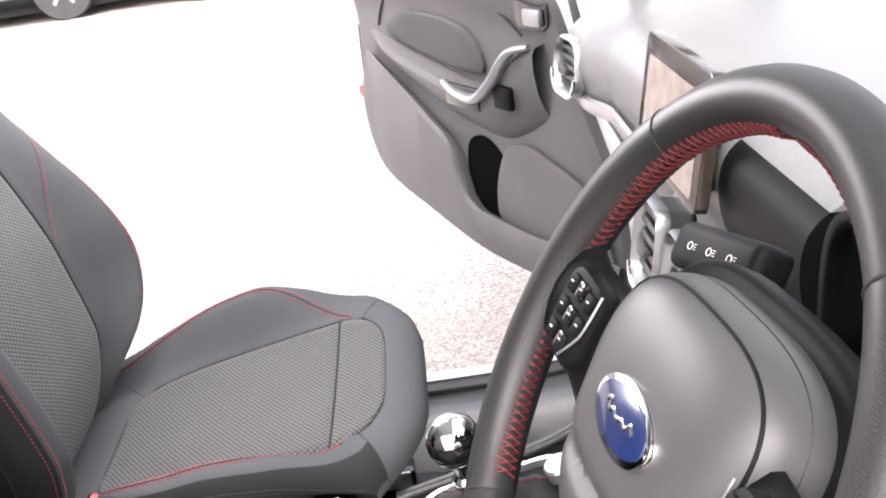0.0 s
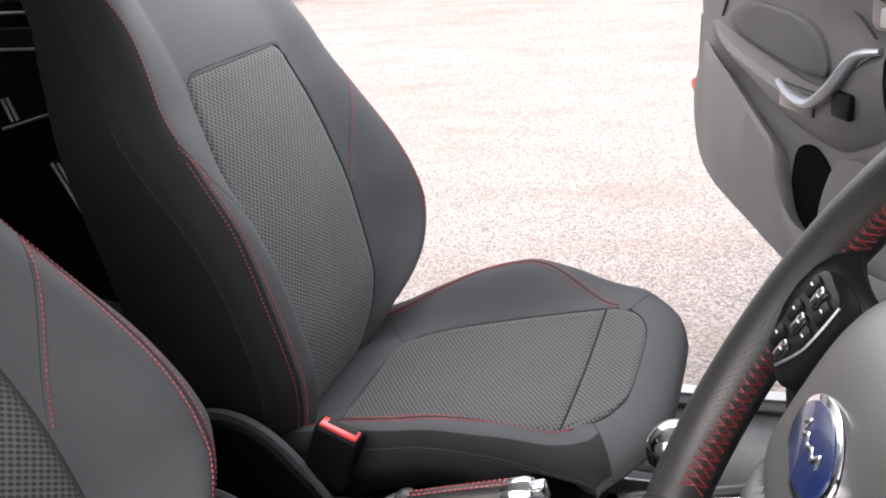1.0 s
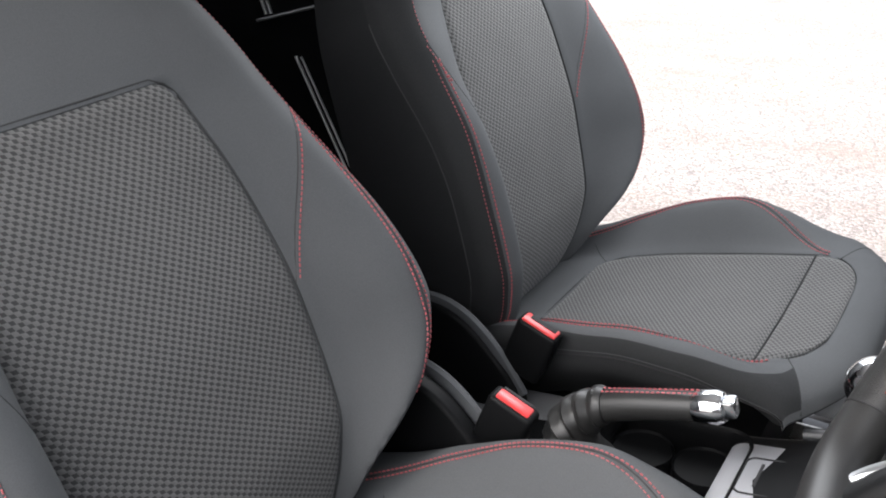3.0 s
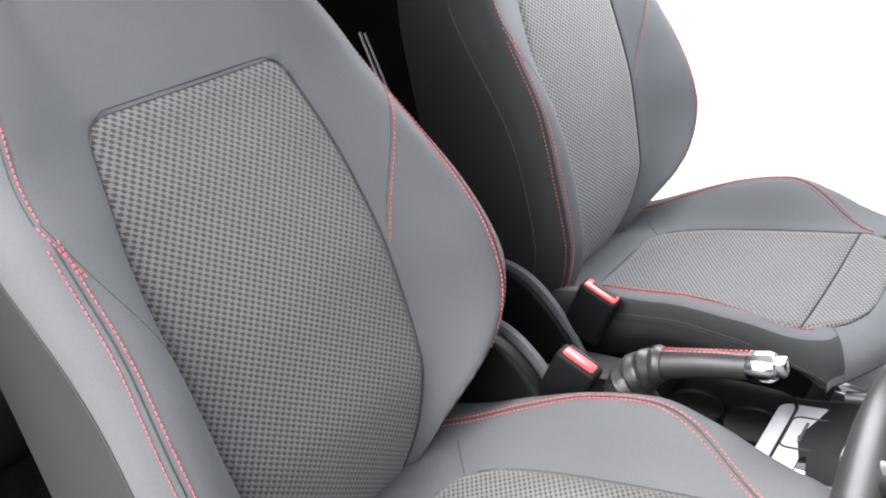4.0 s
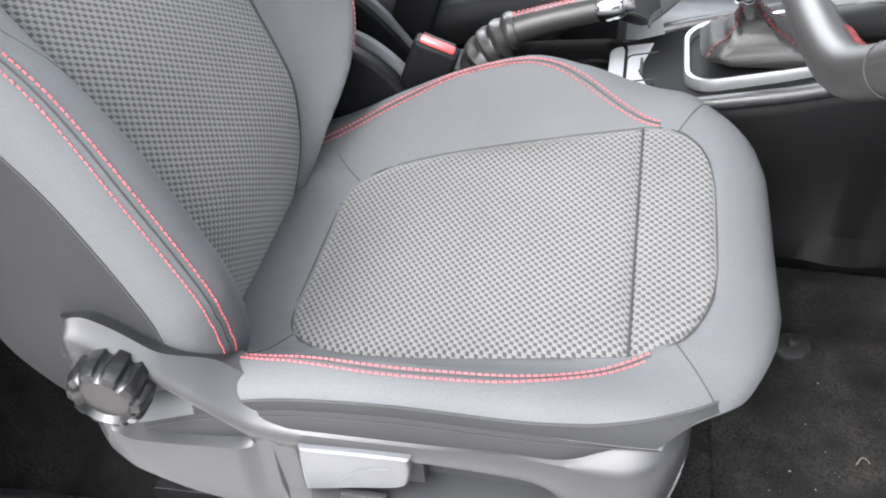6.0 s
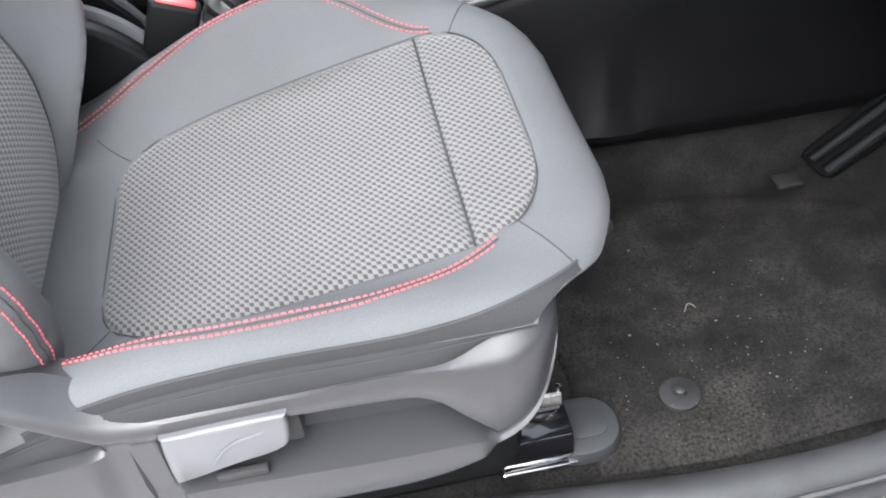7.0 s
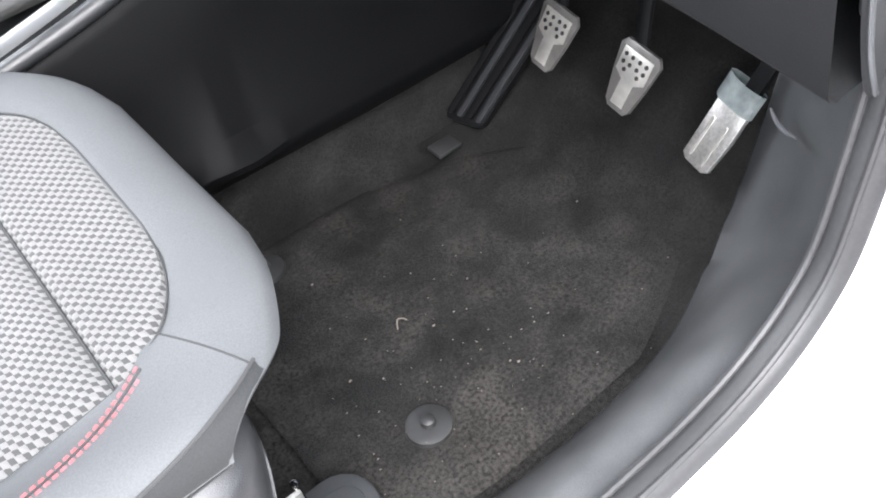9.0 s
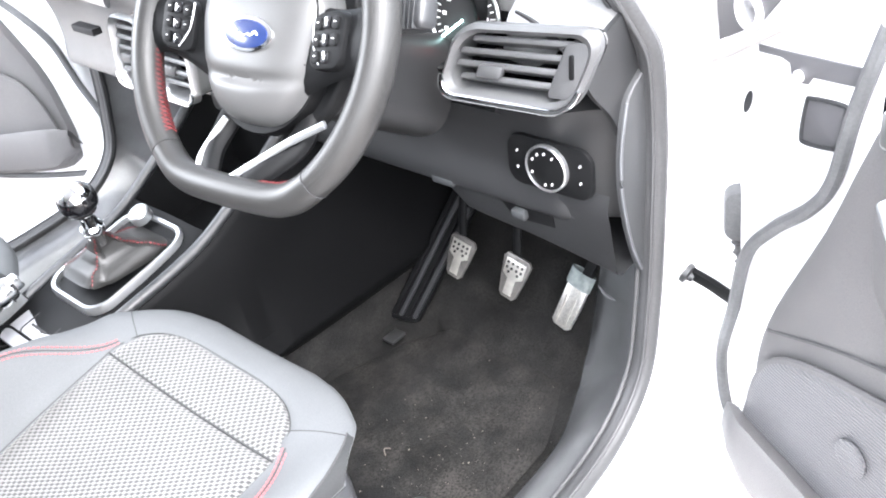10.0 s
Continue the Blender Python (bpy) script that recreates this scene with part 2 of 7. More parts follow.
def grid(bm, rows, close_u=False):
    """Faces over rows of points."""
    vs = [[bm.verts.new(p) for p in row] for row in rows]
    for a, b in zip(vs, vs[1:]):
        for k in range(len(a) - (0 if close_u else 1)):
            bm.faces.new((a[k], a[(k + 1) % len(a)], b[(k + 1) % len(b)], b[k]))
    return vs


def prism(bm, outline, depth, to=None, bevel=0.0, segments=2):
    """An outline in x, y raised from z = 0 to depth, edges of its top rounded, moved by the matrix to."""
    outline = [Vector((p[0], p[1], 0)) for p in outline]
    start = len(bm.verts)
    bm.verts.ensure_lookup_table()
    low = [bm.verts.new(p) for p in outline]
    center = sum(outline, Vector()) / len(outline)
    rings = [low]
    steps = segments if bevel else 0
    for k in range(steps + 1):
        a = k / steps * math.pi / 2 if steps else 0
        inset = bevel * (1 - math.cos(a)) if steps else 0
        z = depth - bevel + bevel * math.sin(a) if steps else depth
        ring = []
        for p in outline:
            away = (p - center)
            ring.append(bm.verts.new(Vector((*(p - away.normalized() * inset).xy, z))))
        rings.append(ring)
    for a, b in zip(rings, rings[1:]):
        for k in range(len(a)):
            bm.faces.new((a[k], a[(k + 1) % len(a)], b[(k + 1) % len(b)], b[k]))
    bm.faces.new(rings[-1])
    bm.faces.new(low)
    if to is not None:
        bmesh.ops.transform(bm, matrix=to, verts=[v for r in rings for v in r])
    return bm


def rounded(w, h, r, n=5, cx=0.0, cy=0.0):
    """Outline of a rounded rectangle."""
    out = []
    for k, (sx, sy) in enumerate(((1, 1), (-1, 1), (-1, -1), (1, -1))):
        for i in range(n + 1):
            a = math.pi / 2 * (k + i / n)
            out.append((cx + sx * (w / 2 - r) + r * math.cos(a), cy + sy * (h / 2 - r) + r * math.sin(a)))
    return out


def ring_outline(rx, ry, n=32, power=2.0, cx=0.0, cy=0.0):
    out = []
    for k in range(n):
        c, s = math.cos(2 * math.pi * k / n), math.sin(2 * math.pi * k / n)
        out.append((cx + rx * math.copysign(abs(c) ** (2 / power), c), cy + ry * math.copysign(abs(s) ** (2 / power), s)))
    return out


def lathe(bm, profile, m=None, n=24):
    """Turns a profile of (radius, z) round z."""
    rows = [[Vector((max(r, 1e-4) * math.cos(2 * math.pi * k / n), max(r, 1e-4) * math.sin(2 * math.pi * k / n), z)) for k in range(n)] for r, z in profile]
    if m is not None:
        rows = [[m @ p for p in row] for row in rows]
    vs = grid(bm, rows, close_u=True)
    bm.faces.new(vs[0])
    bm.faces.new(vs[-1])
    return bm


def dashes(bm, path, normals, length=0.0038, gap=0.0017, width=0.0007):
    """Single thread stitches along a path, lying on a surface."""
    run, want = 0.0, gap
    i, n = 0, len(path)
    dist = [0.0]
    for a, b in zip(path, path[1:]):
        dist.append(dist[-1] + (b - a).length)

    def at(s):
        k = min(max(int(np.searchsorted(dist, s)) - 1, 0), n - 2)
        t = (s - dist[k]) / max(dist[k + 1] - dist[k], 1e-9)
        return path[k].lerp(path[k + 1], t), normals[k].lerp(normals[k + 1], t)

    s = gap
    while s + length < dist[-1]:
        (a, na), (b, nb) = at(s), at(s + length)
        t = (b - a).normalized()
        side = t.cross(na).normalized() * width
        lift = na.normalized() * 0.0009
        mid, low = (a + b) / 2, na.normalized() * 0.0004
        v = [bm.verts.new(p) for p in (a - side - low, a + side - low, b + side - low, b - side - low, a.lerp(mid, 0.25) - side * 0.6 + lift, a.lerp(mid, 0.25) + side * 0.6 + lift, b.lerp(mid, 0.25) + side * 0.6 + lift, b.lerp(mid, 0.25) - side * 0.6 + lift)]
        for f in ((4, 5, 6, 7), (0, 1, 5, 4), (1, 2, 6, 5), (2, 3, 7, 6), (3, 0, 4, 7)):
            bm.faces.new([v[q] for q in f])
        s += length + gap
    return bm


# ---- ground ----
def ground():
    bm = bmesh.new()
    rings = [0.0] + [0.25 * 1.12**k for k in range(80)]
    rows = []
    for r in rings[1:]:
        row = []
        for k in range(96):
            a = 2 * math.pi * k / 96
            x, y = 0.2 + r * math.cos(a), 3.5 + r * math.sin(a)
            lift = 0.02 * noise.noise(Vector((x * 0.6, y * 0.6, 0))) + 0.008 * noise.noise(Vector((x * 3, y * 3, 2))) if r < 40 else 0
            row.append(Vector((x, y, GROUND_Z + lift)))
        rows.append(row)
    vs = grid(bm, rows, close_u=True)
    bm.faces.new(vs[0])
    return tagged(link("ground", bm, GRAVEL), "pale compacted gravel yard with worn muddy patches", "ground", kind="structure")


GROUND_Z = -0.05


def gravel_material():
    m = bpy.data.materials.new("pale_gravel")
    m.use_nodes = True
    nt = m.node_tree
    b = nt.nodes["Principled BSDF"]
    b.inputs["Roughness"].default_value = 0.9
    tc = nt.nodes.new("ShaderNodeTexCoord")
    vor = nt.nodes.new("ShaderNodeTexVoronoi")
    vor.inputs["Scale"].default_value = 125.0
    big = nt.nodes.new("ShaderNodeTexNoise")
    big.inputs["Scale"].default_value, big.inputs["Detail"].default_value, big.inputs["Roughness"].default_value = 2.2, 12, 0.68
    fine = nt.nodes.new("ShaderNodeTexNoise")
    fine.inputs["Scale"].default_value, fine.inputs["Detail"].default_value = 30, 5
    stretch = nt.nodes.new("ShaderNodeMapping")  # tyre-drawn streaks run along the car
    stretch.inputs["Scale"].default_value = (0.55, 1.35, 1.0)
    nt.links.new(tc.outputs["Object"], stretch.inputs["Vector"])
    nt.links.new(stretch.outputs[0], big.inputs["Vector"])
    for n in (vor, fine):
        nt.links.new(tc.outputs["Object"], n.inputs["Vector"])
    stones = nt.nodes.new("ShaderNodeValToRGB")
    stones.color_ramp.elements[0].color, stones.color_ramp.elements[1].color = (0.235, 0.212, 0.198, 1), (0.575, 0.520, 0.484, 1)
    sepc = nt.nodes.new("ShaderNodeSeparateColor")
    nt.links.new(vor.outputs["Color"], sepc.inputs[0])
    nt.links.new(sepc.outputs[0], stones.inputs["Fac"])
    mud = nt.nodes.new("ShaderNodeValToRGB")
    mud.color_ramp.elements[0].position, mud.color_ramp.elements[1].position = 0.47, 0.72
    mud.color_ramp.elements[0].color, mud.color_ramp.elements[1].color = (0, 0, 0, 1), (0.62, 0.62, 0.62, 1)
    reach = big.outputs["Fac"]
    for cx, cy, size in ((-0.68, 3.98, 0.45), (-0.35, 3.88, 0.35), (-0.90, 3.79, 0.35), (-1.55, 5.0, 0.8), (-2.4, 8.2, 1.4), (-0.1, 6.1, 0.7), (-0.05, 3.2, 0.4)):  # worn wet patches
        off = nt.nodes.new("ShaderNodeVectorMath")
        off.operation = "DISTANCE"
        off.inputs[1].default_value = (cx, cy, GROUND_Z)
        nt.links.new(tc.outputs["Object"], off.inputs[0])
        near = nt.nodes.new("ShaderNodeMapRange")
        near.inputs["From Min"].default_value, near.inputs["From Max"].default_value = 0.0, size
        near.inputs["To Min"].default_value, near.inputs["To Max"].default_value = 0.10, 0.0
        nt.links.new(off.outputs["Value"], near.inputs["Value"])
        more = nt.nodes.new("ShaderNodeMath")
        nt.links.new(reach, more.inputs[0])
        nt.links.new(near.outputs[0], more.inputs[1])
        reach = more.outputs[0]
    nt.links.new(reach, mud.inputs["Fac"])
    mix = nt.nodes.new("ShaderNodeMix")
    mix.data_type = "RGBA"
    mix.inputs["B"].default_value = (0.33, 0.258, 0.218, 1)
    nt.links.new(mud.outputs["Color"], mix.inputs["Factor"])
    nt.links.new(stones.outputs["Color"], mix.inputs["A"])
    nt.links.new(mix.outputs["Result"], b.inputs["Base Color"])
    add = nt.nodes.new("ShaderNodeMath")
    nt.links.new(vor.outputs["Distance"], add.inputs[0])
    nt.links.new(fine.outputs["Fac"], add.inputs[1])
    bp = nt.nodes.new("ShaderNodeBump")
    bp.inputs["Strength"].default_value, bp.inputs["Distance"].default_value = 0.8, 0.008
    bp.invert = True
    nt.links.new(add.outputs[0], bp.inputs["Height"])
    nt.links.new(bp.outputs[0], b.inputs["Normal"])
    return m


GRAVEL = gravel_material()
ground()


def loose_stones():
    """Pale pebbles and dry leaf scraps swept together in the worn patches of the yard."""
    rnd = random.Random(11)
    bm = bmesh.new()
    spots = [(-0.68, 3.98, 0.20, 0.055, 60), (-0.40, 3.93, 0.16, 0.05, 26), (-0.95, 4.35, 0.30, 0.10, 24), (-0.30, 3.3, 0.8, 0.6, 40)]
    for cx, cy, sx, sy, count in spots:
        for _ in range(count):
            x, y = rnd.gauss(cx, sx), rnd.gauss(cy, sy)
            r = rnd.choice((0.006, 0.008, 0.010, 0.014))
            lift = 0.02 * noise.noise(Vector((x * 0.6, y * 0.6, 0))) + 0.008 * noise.noise(Vector((x * 3, y * 3, 2)))
            m = Matrix.Translation((x, y, GROUND_Z + lift + r * 0.2)) @ Matrix.Rotation(rnd.uniform(0, 6.3), 4, "Z") @ Matrix.Diagonal((rnd.uniform(1.0, 1.9), 1.0, rnd.uniform(0.3, 0.6), 1.0))
            for v in bmesh.ops.create_icosphere(bm, subdivisions=1, radius=r, matrix=m)["verts"]:
                v.co += Vector((rnd.uniform(-1, 1), rnd.uniform(-1, 1), rnd.uniform(-0.5, 0.5))) * r * 0.18
    tagged(link("loose_stones", bm, PALE_STONE), "pale yellowish pebbles and leaf scraps on the gravel", "stones", kind="stuff")


PALE_STONE = mat("pale_yellow_stone", (0.60, 0.56, 0.44), 0.85, spec=0.2, grain=0.2, grain_scale=300, stain=0.35, stain_scale=40, bump=0.2)
loose_stones()

# ---- car shell: floor, sills, pillars, roof ----
MID = 0.35  # the car's middle line
FLOOR = 0.25


def aperture(n=10):
    """The front door's opening, seen from the side: x, z from the rear of the sill forwards, up the pillar and back along the roof."""
    return spline([(-0.32, 0, 0.33), (0.0, 0, 0.325), (0.35, 0, 0.325), (0.62, 0, 0.325), (0.77, 0, 0.345), (0.855, 0, 0.405), (0.886, 0, 0.50), (0.904, 0, 0.62), (0.916, 0, 0.75), (0.905, 0, 0.87), (0.835, 0, 1.02), (0.73, 0, 1.17), (0.61, 0, 1.29), (0.45, 0, 1.36), (0.2, 0, 1.385), (-0.05, 0, 1.39)], n)


def lean(z):
    """How far the body leans inwards above the waist."""
    return 0.0 if z < 0.85 else 0.32 * (z - 0.85)


def outward(path, i):
    a, b = path[max(i - 1, 0)], path[min(i + 1, len(path) - 1)]
    t = (b - a).normalized()
    return Vector((t.z, 0, -t.x))


def side(s, y):
    """y counted from the driver's seat middle, on the driver's side (s = 1) or mirrored to the passenger's (s = -1)."""
    return y if s > 0 else 2 * MID - y


def strip(name, material, s, table, label, category, path=None, kind="structure", parent=None):
    """A band along the door opening: rows of (how far outwards, y)."""
    path = path or aperture()
    rows = []
    for i, p in enumerate(path):
        o = outward(path, i)
        post = ramp(p.x, (0.84, 0.0), (0.90, 1.0)) * (1 - ramp(p.z, (0.96, 0.0), (1.06, 1.0)))  # the hinge pillar is set back
        row = []
        for k, y in table:
            k, y = lerp(k, min(k, 0.018), post), lerp(y, max(y, -0.335), post)
            row.append(Vector((p.x + o.x * k, side(s, y + lean(p.z)), p.z + o.z * k)))
        rows.append(row)
    bm = bmesh.new()
    grid(bm, rows)
    ob = link(name, bm, material, parent)
    return tagged(ob, label, category, kind=kind) if parent is None else ob


def shell():
    body = thing("car_body", "white hatchback body shell with both front doors open", "car body", kind="structure")
    for s in (1, -1):
        strip("door_frame", WHITE, s, [(0.006, -0.315), (0.008, -0.345), (0.012, -0.40), (0.035, -0.425), (0.10, -0.43), (0.22, -0.44)], "", "", parent=body)
        seal = bmesh.new()
        path = [Vector((p.x, side(s, -0.322 + lean(p.z)), p.z)) for p in aperture()]
        tube(seal, path, 0.0115, 12, up=(0, 1, 0), flat=1.35)
        rubber = part("door_seal", seal, RUBBER, body, "grey rubber door seal")
        for name, y, k, r in (("seal_lip", -0.3315, 0.006, 0.0045), ("seal_ridge", -0.306, -0.006, 0.0035), ("seal_rib", -0.327, -0.0115, 0.0028)):
            bm = bmesh.new()
            tube(bm, [Vector((p.x, side(s, y + lean(p.z)), p.z)) + k * outward(path, i) for i, p in enumerate(aperture())], r, 8, up=(0, 1, 0))
            part(name, bm, RUBBER, rubber)
        rear = bmesh.new()
        box(rear, (-0.90, side(s, -0.415), 0.62), (1.16, 0.05, 0.78), 0.02)
        part("rear_quarter", rear, WHITE, body)
        post = bmesh.new()
        tube(post, spline([(-0.275, side(s, -0.335), 0.36), (-0.27, side(s, -0.34), 0.85), (-0.31, side(s, -0.29), 1.05), (-0.40, side(s, -0.185), 1.36)], 6), 0.045, 12, flat=0.55, up=(0, 1, 0))
        part("door_pillar", post, PILLAR, body, "pale grey door pillar trim")
        belt = bmesh.new()
        tube(belt, [(-0.325, side(s, -0.27), 0.45), (-0.34, side(s, -0.265), 0.95), (-0.40, side(s, -0.19), 1.22)], 0.023, 8, flat=0.08, up=(0, 1, 0))
        part("seat_belt", belt, COVER_DARK, body, "black seat belt webbing")
        trim = bmesh.new()
        rows = [[Vector((x, side(s, y), z)) for y, z in ((-0.30, 0.22), (-0.345, 0.45), (-0.355, 0.70), (-0.345, 0.90), (-0.36, 0.945), (-0.375, 0.985))] for x in np.linspace(-1.46, -0.24, 12)]
        grid(trim, rows)
        part("rear_side_trim", trim, PLASTIC, body, "black plastic rear side trim")
        for z, y in ((1.015, -0.335), (0.945, -0.352)):
            bar = bmesh.new()
            tube(bar, [(-1.2, side(s, y), z + 0.01), (-0.34, side(s, y), z)], 0.0035, 6)
            part("window_trim", bar, SATIN_SILVER, body, "thin bright window trim")
        # bars added for pale lines; the diagonal pair stands for a seat edge's highlight
        for ends, thick in ((((-0.774, 0.728), (-0.655, 0.465)), 0.004), (((-0.760, 0.728), (-0.640, 0.465)), 0.003), (((-0.855, 0.858), (-0.842, 0.812)), 0.005), (((-0.842, 0.860), (-0.829, 0.814)), 0.004), (((-0.871, 0.797), (-0.705, 0.836)), 0.004)):
            bar = bmesh.new()
            tube(bar, [(x, side(s, -0.347), z) for x, z in ends], thick, 6)
            part("added_bar", bar, SATIN_SILVER, body, "thin bright bar added on the rear trim")
        pane = bmesh.new()
        rows = [[Vector((x, side(s, lerp(-0.375, -0.20, t)), lerp(0.985, 1.37, t))) for t in (0, 0.5, 1.0)] for x in (-1.45, -0.9, -0.36)]
        grid(pane, rows)
        part("rear_side_window", pane, DARK_GLASS, body, "dark tinted rear side window")
    roof = bmesh.new()
    rows = []
    for x in np.linspace(-1.5, 0.56, 14):
        rows.append([Vector((x, y, 1.43 + 0.03 - 0.16 * (y - MID) ** 2 - 0.05 * (x + 0.6) ** 2)) for y in np.linspace(-0.16, 0.86, 11)])
    grid(roof, rows)
    roof_ob = part("roof", roof, WHITE, body)
    solid(roof_ob, 0.04)
    tail = bmesh.new()
    box(tail, (-1.50, MID, 0.65), (0.08, 1.4, 0.9), 0.03)
    part("tailgate", tail, WHITE, body)
    lining = bmesh.new()
    rows = [[Vector((x, y, 1.405 + 0.02 - 0.16 * (y - MID) ** 2 - 0.05 * (x + 0.6) ** 2)) for y in np.linspace(-0.13, 0.83, 9)] for x in np.linspace(-1.45, 0.54, 10)]
    grid(lining, rows)
    part("headlining", lining, LINING, body, "grey cloth headlining")
    screen = bmesh.new()
    grid(screen, [[Vector((-1.47 + 0.1 * t, y, lerp(1.08, 1.36, t))) for y in np.linspace(-0.2, 0.9, 5)] for t in (0, 1)])
    part("rear_window", screen, DARK_GLASS, body, "dark tinted rear window")
    nose = bmesh.new()
    rows = []
    for x in np.linspace(1.22, 2.15, 8):
        rows.append([Vector((x, y, 0.985 - 0.14 * (x - 1.22) ** 1.5 - 0.12 * (y - MID) ** 2)) for y in np.linspace(-0.40, 1.10, 9)])
    grid(nose, rows)
    solid(part("bonnet", nose, WHITE, body), 0.03)
    bulk = bmesh.new()
    box(bulk, (1.30, MID, 0.45), (0.03, 1.45, 0.95))
    part("bulkhead", bulk, PLASTIC, body)
    for s in (1, -1):
        wing = bmesh.new()
        box(wing, (1.62, side(s, -0.47), 0.60), (1.10, 0.06, 0.70), 0.04)
        part("front_wing", wing, WHITE, body)
        post = bmesh.new()
        tube(post, [(1.20, side(s, -0.37), 0.93), (0.98, side(s, -0.30), 1.12), (0.55, side(s, -0.175), 1.375)], 0.035, 10, flat=0.7)
        part("windscreen_pillar", post, PLASTIC_GREY, body)
    glass_bm = bmesh.new()
    rows = []
    for t in np.linspace(0, 1, 8):
        rows.append([Vector((lerp(1.22, 0.56, t) + 0.03 * (1 - ((y - MID) / 0.7) ** 2), lerp(MID, y, 1 - 0.12 * t), lerp(0.985, 1.375, t))) for y in np.linspace(-0.33, 1.03, 9)])
    grid(glass_bm, rows)
    ob = part("windscreen", glass_bm, GLASS, body)
    ob.visible_shadow = False
    return body


def solid(ob, thickness):
    mod = ob.modifiers.new("thickness", "SOLIDIFY")
    mod.thickness, mod.offset = thickness, -1
    return ob


PILLAR = mat("pale_grey_pillar_trim", (0.32, 0.31, 0.30), 0.6, grain=0.05, stain=0.05, bump=0.1)
LINING = mat("grey_headlining", (0.22, 0.22, 0.22), 0.9, grain=0.1, bump=0.2)
DARK_GLASS = mat("tinted_glass", (0.015, 0.016, 0.017), 0.05, spec=0.6, bump=0)
shell()


def cabin_floor():
    """Carpeted floor pan with rising toe boards, the middle tunnel and the sill slopes."""
    bm = bmesh.new()
    rows = []
    for x in np.linspace(-1.45, 1.27, 70):
        row = []
        for y in np.linspace(-0.33, 1.03, 90):
            c = abs(y - MID)
            hump = 0.15 * (1 - ramp(c, (0.085, 0.0), (0.135, 1.0)))
            toe = 0.0 if x < 0.93 else (x - 0.93) * 0.95
            if x < -0.28:
                toe = 0.12 * ramp(-x, (0.28, 0.0), (0.36, 1.0))
            z = FLOOR - 0.012 + hump + toe + 0.004 * noise.noise(Vector((x * 9, y * 9, 0)))
            row.append(Vector((x, y, z)))
        rows.append(row)
    grid(bm, rows)
    tagged(link("floor", bm, CARPET), "black carpeted car floor, dusty and worn", "floor", kind="structure")
    for s in (1, -1):
        path = [p for p in aperture() if p.z < 0.80 and p.x > -0.33]
        feet = spline([(-0.32, -0.150, 0.236), (0.0, -0.160, 0.236), (0.35, -0.175, 0.236), (0.62, -0.203, 0.236), (0.80, -0.199, 0.238), (0.90, -0.172, 0.246), (0.965, -0.148, 0.272), (1.005, -0.140, 0.32), (1.03, -0.145, 0.42), (1.05, -0.16, 0.58)], len(path))
        rows = []
        for i, p in enumerate(path):
            f = feet[round(i / (len(path) - 1) * (len(feet) - 1))]
            foot, top = Vector((f.x, side(s, f.y), f.z)), Vector((p.x, side(s, -0.316 + lean(p.z)), p.z))
            low = max(0.0, 1 - max(0.0, p.z - 0.335) / 0.10)
            row = []
            for k in range(11):
                t = k / 10
                q = foot.lerp(top, t)
                q.z += 0.030 * math.sin(math.pi * min(1.0, t * 1.15)) * low
                q.y += s * -0.038 * math.sin(math.pi * t) * (1 - low)
                row.append(q)
            if low > 0.3:  # the sill's edge drops down to the carpet
                row.insert(0, row[0] + Vector((0, s * 0.006, -0.012)))
            else:
                row.insert(0, row[0] + Vector((0.002, s * 0.001, -0.002)))
            rows.append(row)
        bm = bmesh.new()
        grid(bm, rows)
        kick = link("sill_trim", bm, SILL_TRIM)
        tagged(kick, "scuffed dark grey plastic sill and kick panel trim", "sill trim", kind="structure")
        if s > 0:
            bm = bmesh.new()
            tube(bm, spline([(0.986, -0.170, 0.416), (0.979, -0.183, 0.411), (0.973, -0.198, 0.411), (0.967, -0.211, 0.416)], 5), lambda t: 0.0008 + 0.0018 * math.sin(math.pi * t), 8)
            part("panel_clip", bm, SATIN_GREY, kick, "pale moulded clip")


SATIN_LIGHT = mat("light_satin_plastic", (0.24, 0.24, 0.25), 0.36, spec=0.5, stain=0.06, bump=0.05)
SATIN_GREY = mat("satin_grey_plastic", (0.13, 0.13, 0.137), 0.38, stain=0.1, bump=0.1)
SILL_TRIM = mat("scuffed_sill_plastic", (0.078, 0.080, 0.083), 0.28, spec=1.0, grain=0.2, grain_scale=900, stain=0.3, stain_scale=14, bump=0.3)
cabin_floor()


# ---- front seats ----
LEVER_GREY = mat("light_lever_plastic", (0.072, 0.075, 0.080), 0.4, spec=0.5, grain=0.08, grain_scale=1200, bump=0.15)
CAP_GREY = mat("dark_grey_cap_plastic", (0.030, 0.032, 0.034), 0.5, spec=0.4, grain=0.1, grain_scale=900, bump=0.15)


def insert_w(x):
    return ramp(x, (0.078, 0.075), (0.083, 0.103), (0.095, 0.124), (0.13, 0.145), (0.20, 0.158), (0.30, 0.165), (0.40, 0.167), (0.435, 0.154), (0.455, 0.130), (0.466, 0.100), (0.472, 0.055))


def nose_x(y):
    x = 0.525 - 2.4 * max(0.0, abs(y) - 0.08) ** 2
    return x - 14.0 * max(0.0, -y - 0.200) ** 2 if WORN[0] else x  # the worn corner is rounder


SEAT_W = 0.246


